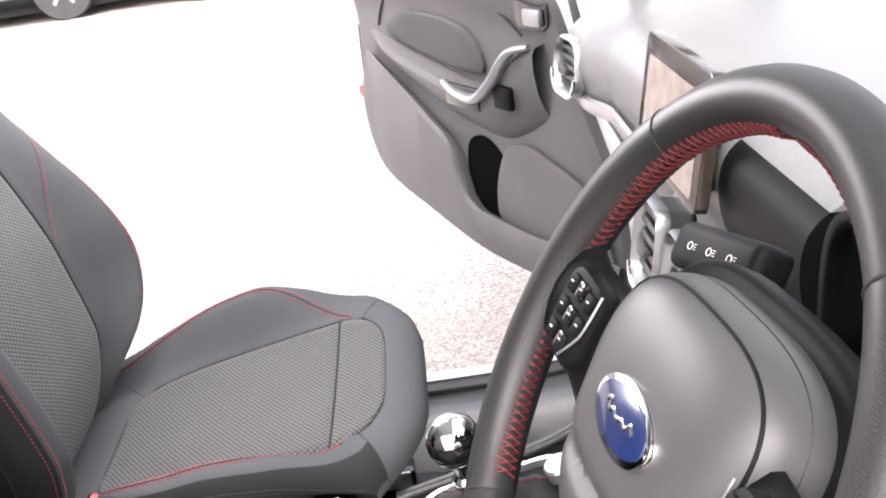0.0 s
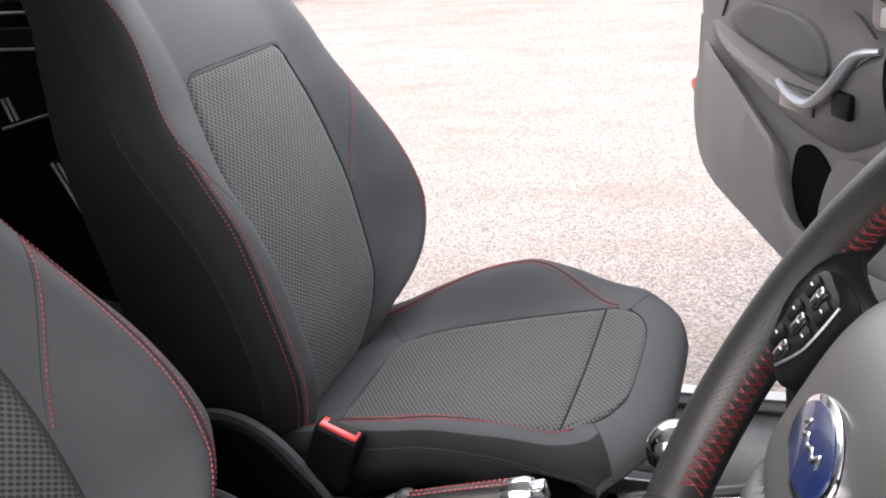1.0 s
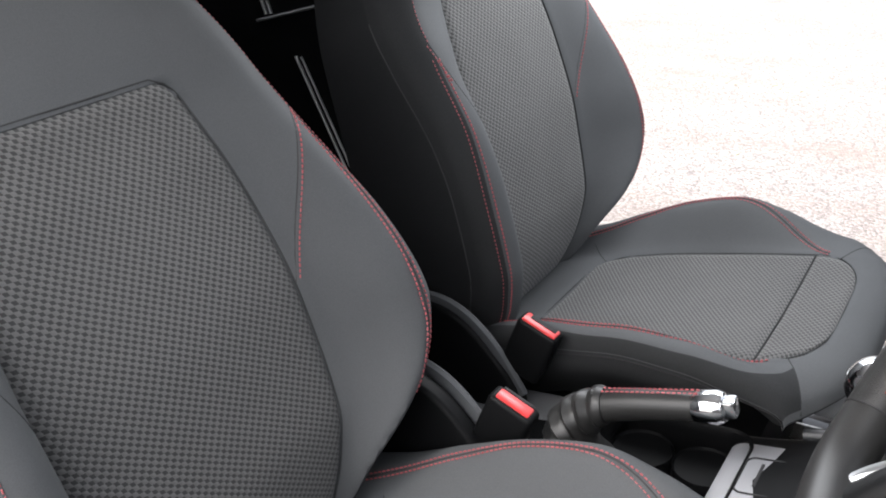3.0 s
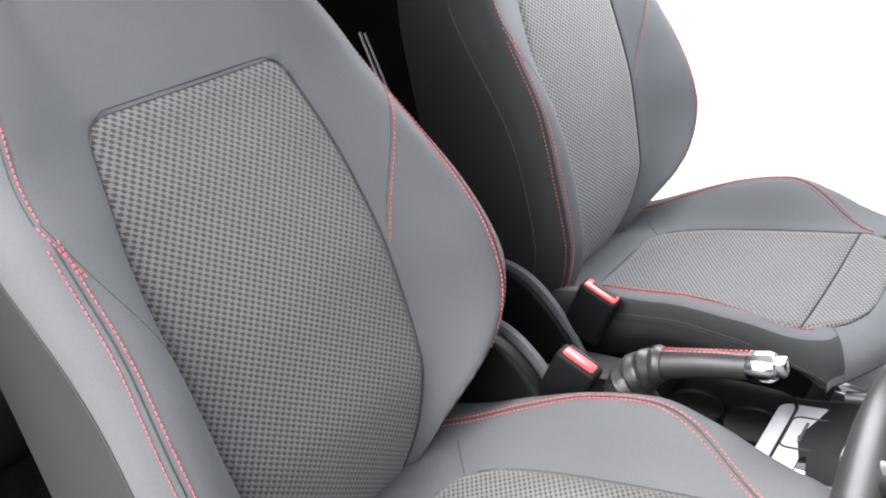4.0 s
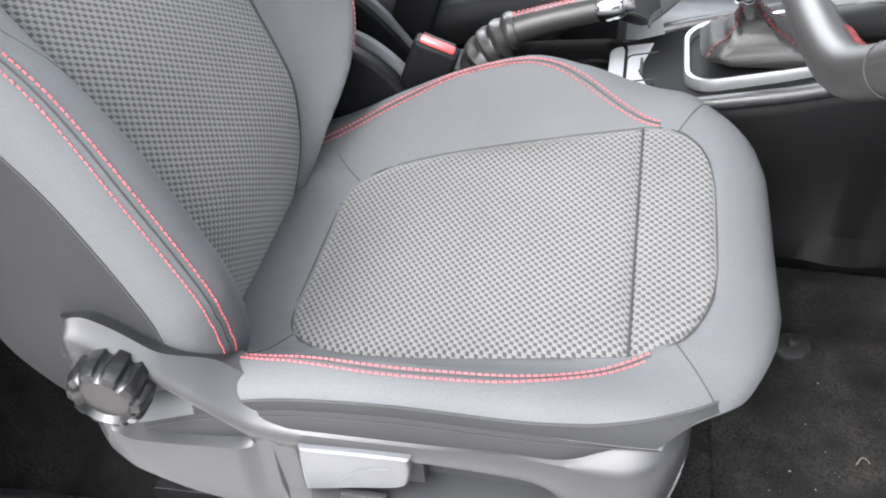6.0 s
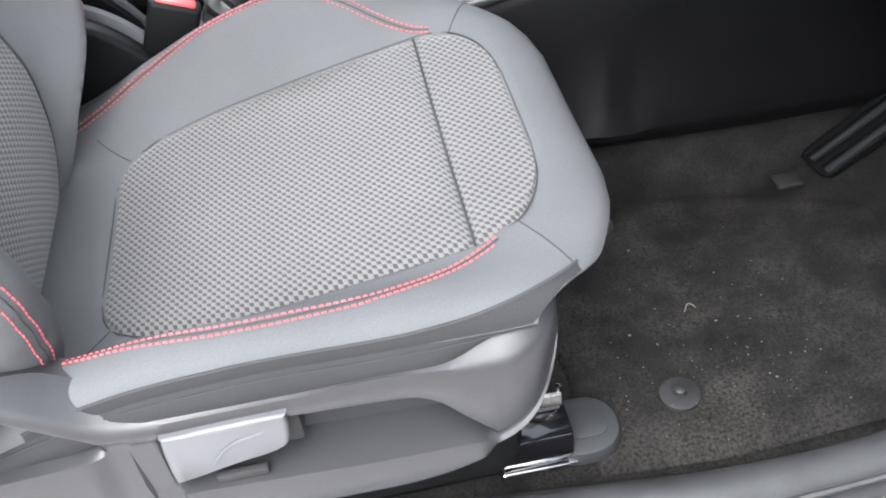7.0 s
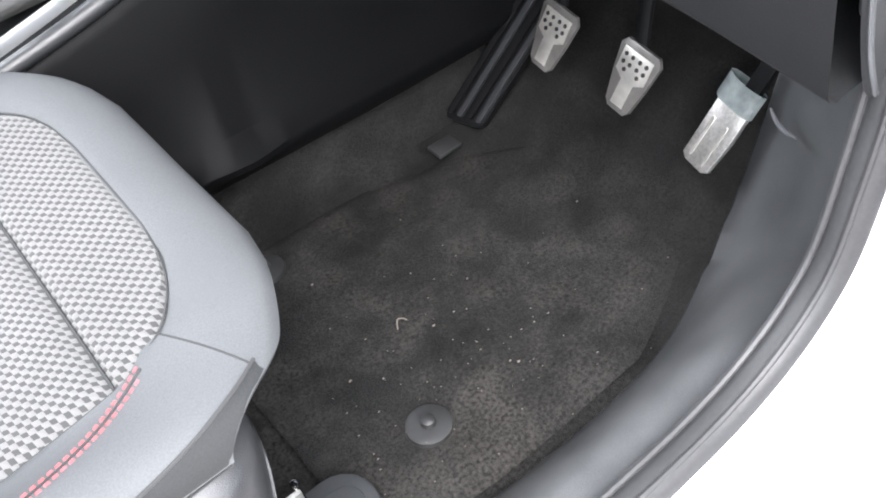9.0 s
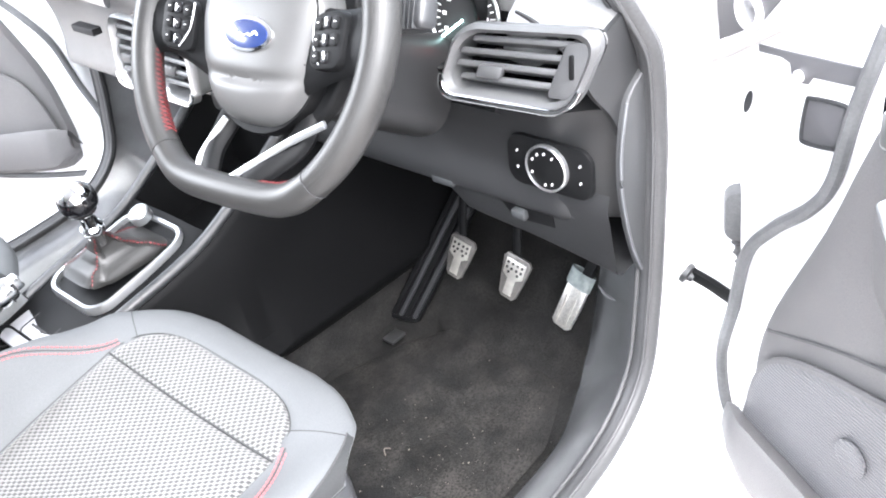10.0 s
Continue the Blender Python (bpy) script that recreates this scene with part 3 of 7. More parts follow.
def rise(x, y):
    """Height of the side bolster; the driver's door side is worn down."""
    if y < 0 and WORN[0]:
        return ramp(x, (0.0, 0.046), (0.06, 0.056), (0.12, 0.058), (0.20, 0.050), (0.30, 0.030), (0.36, 0.017), (0.43, 0.004), (0.47, 0.0))
    if y < 0:
        return ramp(x, (0.0, 0.028), (0.10, 0.054), (0.16, 0.060), (0.24, 0.060), (0.34, 0.042), (0.40, 0.020), (0.44, 0.006), (0.47, 0.0))
    return ramp(x, (0.0, 0.014), (0.06, 0.026), (0.12, 0.044), (0.20, 0.065), (0.27, 0.071), (0.34, 0.047), (0.39, 0.020), (0.43, 0.004), (0.47, 0.0))


WORN = [True]


def cushion_z(x, y):
    a = abs(y)
    z = 0.499 + 0.178 * x
    w = insert_w(min(max(x, 0.12), 0.42))
    z += 0.0013 * noise.noise(Vector((x * 12, y * 12, 3)))
    if a < w:
        z -= 0.007 * (1 - (a / w) ** 2)
    hb = rise(x, y)
    crest = ramp(x, (0.0, 0.19), (0.12, 0.212), (0.34, 0.214), (0.45, 0.210))
    t = min(max((a - w) / (crest - w), 0.0), 1.0)
    z += hb * (t * t * (3 - 2 * t) * 0.6 + 0.4 * t)
    fall = 0.0
    d, r = SEAT_W - a, 0.024
    if d < r:
        fall = r - math.sqrt(max(0.0, r * r - (r - d) ** 2))
    d, r = nose_x(y) - x, 0.060
    if d < r:
        firm = 0.6 - (0.25 * ramp(-y, (0.06, 0.0), (0.18, 1.0)) + 0.27 * ramp(-y, (0.19, 0.0), (0.235, 1.0)) if WORN[0] else 0.0)
        fall = math.hypot(fall, (r - math.sqrt(max(0.0, r * r - (r - d) ** 2))) * firm)
    return z - fall


def cushion_n(x, y):
    e = 0.003
    return Vector((-(cushion_z(x + e, y) - cushion_z(x - e, y)) / (2 * e), -(cushion_z(x, y + e) - cushion_z(x, y - e)) / (2 * e), 1)).normalized()


def back_w(h, s=1):
    if s < 0:
        return ramp(h, (0.0, 0.203), (0.06, 0.224), (0.12, 0.233), (0.25, 0.233), (0.42, 0.238), (0.53, 0.220), (0.62, 0.192), (0.72, 0.145))
    return ramp(h, (-0.03, 0.150), (0.0, 0.158), (0.04, 0.176), (0.08, 0.206), (0.12, 0.245), (0.16, 0.276), (0.20, 0.290), (0.28, 0.283), (0.37, 0.262), (0.45, 0.242), (0.53, 0.220), (0.62, 0.192), (0.72, 0.145))


def back_insert_w(h):
    w = ramp(h, (0.0, 0.112), (0.05, 0.127), (0.13, 0.144), (0.20, 0.150), (0.27, 0.151), (0.36, 0.145), (0.44, 0.131), (0.492, 0.119))
    if h > 0.467:
        w -= 0.025 - math.sqrt(max(0.0, 0.025**2 - (h - 0.467) ** 2))
    return w


BACK_H = 0.72


def back_d(h, y):
    a, w = abs(y), back_w(h, y)
    wi = back_insert_w(min(h, 0.467))
    crest = max(w - 0.042, wi + 0.012)
    t = min(max((a - wi) / (crest - wi), 0.0), 1.0)
    if y < 0:  # a full roll that stands up steeply beside the insert
        bolster = ramp(h, (-0.02, 0.040), (0.05, 0.052), (0.12, 0.058), (0.22, 0.056), (0.30, 0.046), (0.40, 0.024), (0.47, 0.013), (0.56, 0.010), (0.7, 0.0)) * math.sin(math.pi / 2 * t) ** 0.75
    else:
        bolster = ramp(h, (0.0, 0.012), (0.05, 0.028), (0.10, 0.052), (0.20, 0.064), (0.30, 0.050), (0.42, 0.026), (0.56, 0.012), (0.7, 0.0)) * (t * t * (3 - 2 * t) * 0.5 + 0.5 * t)
    d = ramp(h, (-0.03, -0.030), (0.0, -0.006), (0.035, 0.018), (0.075, 0.036), (0.13, 0.048), (0.25, 0.045), (0.40, 0.028), (0.48, 0.014), (0.6, 0.004)) + bolster
    d += 0.0014 * noise.noise(Vector((h * 11, y * 11, 7)))
    d -= 0.04 * ramp(h, (0.48, 0.0), (0.72, 1.0))
    if y < 0 and WORN[0]:  # creases where the worn side bunches above the hinge
        fold = 130 * h - 30 * a + 2.5 * noise.noise(Vector((h * 16, a * 22, 4)))
        d += 0.0030 * (abs(math.sin(fold)) ** 0.6 - 0.6) * math.exp(-((h - 0.045) / 0.060) ** 2) * ramp(a, (0.150, 0.0), (0.18, 1.0))
    e, r = min(w - a, (BACK_H - h)), min(0.042, (w - wi) * 0.8)
    if e < r:
        d -= r - math.sqrt(max(0.0, r * r - (r - e) ** 2))
    return d


def across(inner, low, high):
    """Columns over a seat's width, with a close pair at the edge of the insert."""
    out = []
    for s, full in ((-1, low), (1, high)):
        col = [inner * f for f in (0.3, 0.6, 0.85)] + [inner - 0.0045, inner + 0.0005] + [inner + 0.0005 + (full - inner - 0.0005) * math.sin(math.pi / 2 * k / 20) for k in range(1, 21)]
        out += [-y for y in col[::-1]] + [0.0] if s < 0 else col
    return out


def uv_grid(bm, rows, uvs, ):
    lay = bm.loops.layers.uv.new("UVMap")
    vs = grid(bm, rows)
    where = {v: uv for r, u in zip(vs, uvs) for v, uv in zip(r, u)}
    for f in bm.faces:
        for lp in f.loops:
            lp[lay].uv = where[lp.vert]


def front_seat(origin, recline, outer, label):
    WORN[0] = outer < 0
    seat = thing("front_seat", label, "car seat", Matrix.Translation(origin), group="front seats")
    # cushion cover
    us = [-0.07, -0.03, 0.0] + [1 - (1 - k / 44) ** 1.35 for k in range(1, 45)]
    rows = []
    for u in us:
        row = []
        for y in across(insert_w(min(max(u * 0.51, 0.12), 0.42)), SEAT_W, SEAT_W):
            x = u * nose_x(y)
            z = cushion_z(x, y)
            if 0.085 < x < 0.466 and abs(y) < insert_w(x) - 0.0035:
                z -= 0.006
            row.append(Vector((x, y, z)))
        rows.append(row)
    bm = bmesh.new()
    grid(bm, rows)
    part("cushion_cover", bm, COVER, seat, "grey cloth cushion cover")
    # side and front bands below the seam
    edge = [Vector(r[0]) for r in rows] + [Vector(p) for p in rows[-1][1:]] + [Vector(r[-1]) for r in rows[::-1][1:]]
    bm = bmesh.new()
    mid = Vector((0.25, 0, 0))
    low = []
    roll = ((-0.001, 0.002), (0.005, -0.005), (0.008, -0.014), (0.006, -0.024), (-0.010, -0.034), (-0.05, -0.060)) if WORN[0] else ((-0.001, 0.002), (0.001, -0.005), (0.002, -0.018), (-0.006, -0.036), (-0.030, -0.060), (-0.05, -0.085))
    for p in edge:
        away = (Vector((p.x, p.y, 0)) - mid).normalized()
        tuck = ramp(p.x, (0.34, 0.0), (0.43, 1.0))  # drawn in quickly under the nose
        low.append([p + away * (k - (0.004 + 0.030 * i / 5) * tuck) + Vector((0, 0, dz * (1 - 0.75 * tuck))) for i, (k, dz) in enumerate(roll)])
    grid(bm, low)
    part("cushion_band", bm, BAND_SHADED if WORN[0] else BAND_DARK, seat, "side band in dark cloth, shade-toned on the driver's seat")
    if WORN[0]:  # the band's upper edge on the door side, climbing over the front corner
        bm, pipe = bmesh.new(), bmesh.new()
        strip_rows = []
        for x in np.linspace(0.05, 0.468, 80):
            y0 = ramp(x, (0.05, 0.2450), (0.10, 0.2440), (0.32, 0.2438), (0.37, 0.2420), (0.41, 0.237), (0.43, 0.2325), (0.445, 0.2275), (0.458, 0.221), (0.468, 0.214))
            y1 = max(y for y in np.linspace(y0, SEAT_W, 60) if nose_x(-y) > x - 0.0005 or y == y0)
            strip_rows.append([Vector((x, -lerp(y0, y1, math.sin(math.pi / 2 * k / 14)), cushion_z(x, -lerp(y0, y1, math.sin(math.pi / 2 * k / 14))) + 0.001)) for k in range(15)])
        grid(bm, strip_rows)
        part("corner_band", bm, BAND_SHADED, seat, "seat cloth corner band, toned dark for its shade")
        tube(pipe, [r[0] + Vector((0, 0, 0.0004)) for r in strip_rows], 0.0012, 6)
        part("corner_piping", pipe, SEAM_SOFT, seat)
    bm = bmesh.new()
    tube(bm, [p + Vector((0, 0, -0.003)) + (Vector((p.x, p.y, 0)) - mid).normalized() * (0.003 - 0.005 * ramp(p.x, (0.34, 0.0), (0.43, 1.0))) for p in edge], 0.0009, 6)
    part("cushion_piping", bm, SEAM, seat)
    # checked inserts
    for name, x0, x1, n in (("cushion_insert", 0.0785, 0.3992, 40), ("front_insert", 0.4008, 0.4715, 16)):
        grid_rows, uvs = [], []
        for k in range(n + 1):
            x = lerp(x0, x1, k / n)
            w = insert_w(x)
            row, uv = [], []
            for q in np.linspace(-1, 1, 33):
                y = q * w
                near = min(w * (1 - abs(q)), x - x0, x1 - x)
                row.append(Vector((x, y, cushion_z(x, y) + 0.0015 - 0.0045 * math.exp(-near / 0.003))))
                uv.append((y, x * 1.02))
            grid_rows.append(row)
            uvs.append(uv)
        bm = bmesh.new()
        uv_grid(bm, grid_rows, uvs)
        part(name, bm, CHECK, seat, "grey checked woven cloth insert")
    bm = bmesh.new()
    ring = [Vector((x, insert_w(x), 0)) for x in np.linspace(0.0785, 0.4715, 90)] + [Vector((x, -insert_w(x), 0)) for x in np.linspace(0.4715, 0.0785, 90)]
    tube(bm, [Vector((p.x, p.y, cushion_z(p.x, p.y) - 0.0008)) for p in ring], 0.0008, 6, closed=True)
    tube(bm, [Vector((0.40, y, cushion_z(0.40, y) - 0.001)) for y in np.linspace(-0.166, 0.166, 24)], 0.0011, 6)
    for s in (-1, 1):  # short seams at the rear corners and at the nose
        tube(bm, [Vector((x, s * lerp(0.122, 0.165, t), cushion_z(x, s * lerp(0.122, 0.165, t)) + 0.0001)) for t, x in ((t, lerp(0.092, 0.055, t)) for t in np.linspace(0, 1, 8))], 0.0007, 5)
        path = [(0.435 + 0.04 * t, s * lerp(0.150, 0.235, t)) for t in np.linspace(0, 1, 14)]
        tube(bm, [Vector((x, y, cushion_z(x, y))) for x, y in path if x < nose_x(y)], 0.0007, 5)
    part("cushion_seam", bm, SEAM_SOFT, seat)
    # twin red stitching over the side bolsters
    for s in (-1, 1):
        bm, seam = bmesh.new(), bmesh.new()
        ys = lambda x: ramp(x, (0.02, 0.182), (0.12, 0.208), (0.22, 0.219), (0.30, 0.214), (0.37, 0.193), (0.418, 0.168))
        for off in (-0.004, 0.004):
            pts = [(x, s * (ys(x) + off)) for x in np.linspace(0.02, 0.418, 70)]
            dashes(bm, [Vector((x, y, cushion_z(x, y) + 0.0004)) for x, y in pts], [cushion_n(x, y) for x, y in pts])
        tube(seam, [Vector((x, s * ys(x), cushion_z(x, s * ys(x)) + 0.0002)) for x in np.linspace(0.02, 0.418, 50)], 0.0009, 5)
        part("cushion_stitching", bm, RED_THREAD, seat, "twin red stitching")
        part("bolster_seam", seam, SEAM_SOFT, seat)
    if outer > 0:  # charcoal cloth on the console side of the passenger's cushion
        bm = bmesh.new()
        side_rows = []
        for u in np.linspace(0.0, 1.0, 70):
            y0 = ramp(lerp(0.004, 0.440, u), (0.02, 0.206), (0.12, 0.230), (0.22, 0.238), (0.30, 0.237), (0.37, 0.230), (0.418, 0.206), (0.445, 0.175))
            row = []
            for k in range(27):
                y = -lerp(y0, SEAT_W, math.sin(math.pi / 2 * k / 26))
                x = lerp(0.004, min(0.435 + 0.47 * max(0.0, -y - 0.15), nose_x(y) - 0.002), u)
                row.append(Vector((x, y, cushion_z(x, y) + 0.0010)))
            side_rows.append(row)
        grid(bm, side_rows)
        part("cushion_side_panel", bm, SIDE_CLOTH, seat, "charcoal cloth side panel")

    # backrest, in its own frame: height, width and depth along the recline
    r = radians(recline)
    up, ahead, foot = Vector((-math.sin(r), 0, math.cos(r))), Vector((math.cos(r), 0, math.sin(r))), Vector((0.02, 0, 0.500))

    def at(h, y, d):
        return foot + up * h + ahead * d + Vector((0, y, 0))

    def on(h, y, lift=0.0):
        return at(h, y, back_d(h, y) + lift)

    def normal(h, y):
        e = 0.003
        a, b = on(h + e, y) - on(h - e, y), on(h, y + e) - on(h, y - e)
        n = b.cross(a)
        return n.normalized() if n.dot(ahead) > 0 else -n.normalized()

    rows = []
    hs = [-0.03, -0.02, -0.01] + [BACK_H * (k / 130) for k in range(130)] + [BACK_H - 0.003, BACK_H]
    for h in hs:
        w, v = back_w(h), back_w(h, -1)
        row = [at(h, -v, back_d(h, -v) - 0.012)]
        for y in across(back_insert_w(min(h, 0.467)), v, w):
            d = back_d(h, y)
            if h < 0.487 and abs(y) < back_insert_w(h) - 0.0035:
                d -= 0.006
            row.append(at(h, y, d))
        row.append(at(h, w, back_d(h, w) - 0.012))
        rows.append(row)
    bm = bmesh.new()
    grid(bm, rows)
    part("backrest_cover", bm, COVER, seat, "grey cloth backrest cover")
    bm = bmesh.new()
    rows2 = []
    for h, row in zip(hs, rows):
        w, v = back_w(h), back_w(h, -1)
        rows2.append([row[0] + ahead * 0.002 + Vector((0, -0.001, 0)), at(h, -v + 0.002, back_d(h, -v) - 0.06), at(h, -v + 0.012, -0.115), at(h, -v * 0.6, -0.135), at(h, 0, -0.14), at(h, w * 0.6, -0.135), at(h, w - 0.02, -0.115), at(h, w - 0.004, back_d(h, w) - 0.06), row[-1] + ahead * 0.002 + Vector((0, 0.001, 0))])
    grid(bm, rows2)
    part("backrest_shell", bm, COVER_DARK, seat, "charcoal cloth backrest sides and rear")
    grid_rows, uvs = [], []
    for k in range(49):
        h = lerp(-0.03, 0.4915, k / 48)
        w = back_insert_w(h)
        row, uv = [], []
        for q in np.linspace(-1, 1, 33):
            y = q * w
            near = min(w * (1 - abs(q)), 0.4915 - h)
            row.append(on(h, y, 0.0015 - 0.0045 * math.exp(-near / 0.003)))
            uv.append((y, h))
        grid_rows.append(row)
        uvs.append(uv)
    bm = bmesh.new()
    uv_grid(bm, grid_rows, uvs)
    part("backrest_insert", bm, CHECK, seat, "grey checked woven cloth insert")
    bm = bmesh.new()
    ring = [(h, back_insert_w(h)) for h in np.linspace(-0.02, 0.4915, 70)] + [(h, -back_insert_w(h)) for h in np.linspace(0.4915, -0.02, 70)]
    tube(bm, [on(h, y, -0.0006) for h, y in ring], 0.0011, 6)
    for s in (-1, 1):
        # slanting seam from the bolster to the insert, with one row of thread
        thread = bmesh.new()
        low = s < 0
        slant = [(lerp(0.425, 0.262, t), s * (lerp(0.208, 0.152, t) + 0.006 * math.sin(math.pi * t) if low else lerp(0.231, 0.152, t ** 0.8))) for t in np.linspace(0, 1, 24)]
        tube(bm, [on(h, y, -0.0006) for h, y in slant], 0.0009, 5)
        sewn = slant[:8] if low else slant
        dashes(thread, [on(h, y + s * 0.004, 0.0004) for h, y in sewn], [normal(h, y) for h, y in sewn])
        # twin rows down the bolster's crest
        ys = (lambda h: ramp(h, (-0.02, 0.184), (0.0, 0.190), (0.06, 0.205), (0.12, 0.215), (0.22, 0.216), (0.32, 0.211), (0.44, 0.208))) if low else lambda h: ramp(h, (0.0, 0.105), (0.04, 0.132), (0.08, 0.186), (0.12, 0.222), (0.18, 0.250), (0.25, 0.254), (0.33, 0.246), (0.425, 0.233))
        hh = np.linspace(-0.015 if low else 0.105, 0.410 if low else 0.425, 60)
        for off in (-0.005, 0.005):
            dashes(thread, [on(h, s * (ys(h) + off), 0.0004) for h in hh], [normal(h, s * (ys(h) + off)) for h in hh])
        tube(bm, [on(h, s * ys(h), 0.0001) for h in hh], 0.0009, 5)
        # one row up the shoulder
        hh = np.linspace(0.425, 0.70, 40)
        yu = lambda h: min((0.208 if low else 0.233) - 0.03 * ramp(h, (0.425, 0.0), (0.6, 1.0)), back_w(h) - 0.008)
        dashes(thread, [on(h, s * yu(h), 0.0004) for h in hh], [normal(h, s * yu(h)) for h in hh])
        tube(bm, [on(h, s * (yu(h) + 0.004), -0.0006) for h in hh], 0.0009, 5)
        part("backrest_stitching", thread, RED_THREAD, seat, "red stitching")
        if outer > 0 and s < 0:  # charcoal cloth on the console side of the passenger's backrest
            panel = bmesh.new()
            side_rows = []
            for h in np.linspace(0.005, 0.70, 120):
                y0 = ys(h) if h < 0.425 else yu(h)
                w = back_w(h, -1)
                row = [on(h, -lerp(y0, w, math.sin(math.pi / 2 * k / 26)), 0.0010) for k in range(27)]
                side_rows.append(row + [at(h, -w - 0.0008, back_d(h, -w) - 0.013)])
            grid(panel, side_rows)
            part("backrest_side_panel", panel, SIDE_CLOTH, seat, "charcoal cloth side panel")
    tube(bm, [at(h, -back_w(h, -1) - 0.0006, back_d(h, -back_w(h, -1)) - 0.010) for h in np.linspace(-0.01, 0.46, 50)], 0.0010, 5)
    part("backrest_seam", bm, SEAM_SOFT, seat)

    # hinge cover on the console side
    bm = bmesh.new()
    m = Matrix.Translation((0, -outer * 0.268, 0)) @ Matrix.Rotation(radians(90), 4, "X")
    prism(bm, [p.xy for p in spline([(-0.05, 0.585, 0), (0.01, 0.615, 0), (0.06, 0.606, 0), (0.105, 0.570, 0), (0.15, 0.505, 0), (0.12, 0.45, 0), (-0.03, 0.45, 0), (-0.07, 0.52, 0)], 4, closed=True)], 0.022, m, 0.007, 3)
    cover = part("hinge_cover", bm, PLASTIC, seat, "black plastic hinge cover")
    bm = bmesh.new()
    tube(bm, [Vector((p.x, -outer * 0.278, p.y + 0.001)) for p in spline([(-0.04, 0.592, 0), (0.01, 0.615, 0), (0.06, 0.606, 0), (0.105, 0.570, 0), (0.148, 0.508, 0)], 6)], 0.0065, 8, flat=1.6)
    part("cover_edge", bm, LEVER_GREY, cover, "light grey edge")
    # frame under the cushion
    bm = bmesh.new()
    box(bm, (0.22, 0, 0.385), (0.40, 0.44, 0.13), 0.03)
    part("seat_frame", bm, PLASTIC, seat, "black metal seat frame")
    for s in (-1, 1):
        bm = bmesh.new()
        box(bm, (0.190, s * 0.147, 0.279), (0.572, 0.040, 0.044), 0.003)
        rail = part("seat_rail", bm, GLOSS, seat, "glossy black steel seat rail")
        bm = bmesh.new()
        box(bm, (0.440, s * 0.169, 0.2585), (0.076, 0.005, 0.0020), 0.0006)
        box(bm, (0.402, s * 0.1685, 0.2660), (0.003, 0.004, 0.016), 0.0008)
        part("rail_lip", bm, CHROME, rail, "bright steel lower edge")
        bm = bmesh.new()
        box(bm, (0.200, s * 0.120, 0.293), (0.550, 0.005, 0.030), 0.0012)
        part("inner_runner", bm, STEEL, rail, "bare steel inner runner")
        bm = bmesh.new()
        prism(bm, ring_outline(0.004, 0.004, 14), 0.030, Matrix.Translation((0.474, s * 0.115, 0.285)), 0.001)
        part("runner_stop", bm, GLOSS, rail)
        bm = bmesh.new()
        prism(bm, rounded(0.080, 0.072, 0.033), 0.018, Matrix.Translation((0.490, s * 0.134, 0.250)), 0.004)
        prism(bm, rounded(0.044, 0.036, 0.016), 0.002, Matrix.Translation((0.496, s * 0.134, 0.268)), 0.001)
        part("rail_cap", bm, CAP_GREY, seat, "grey plastic rail end cap")
    return seat


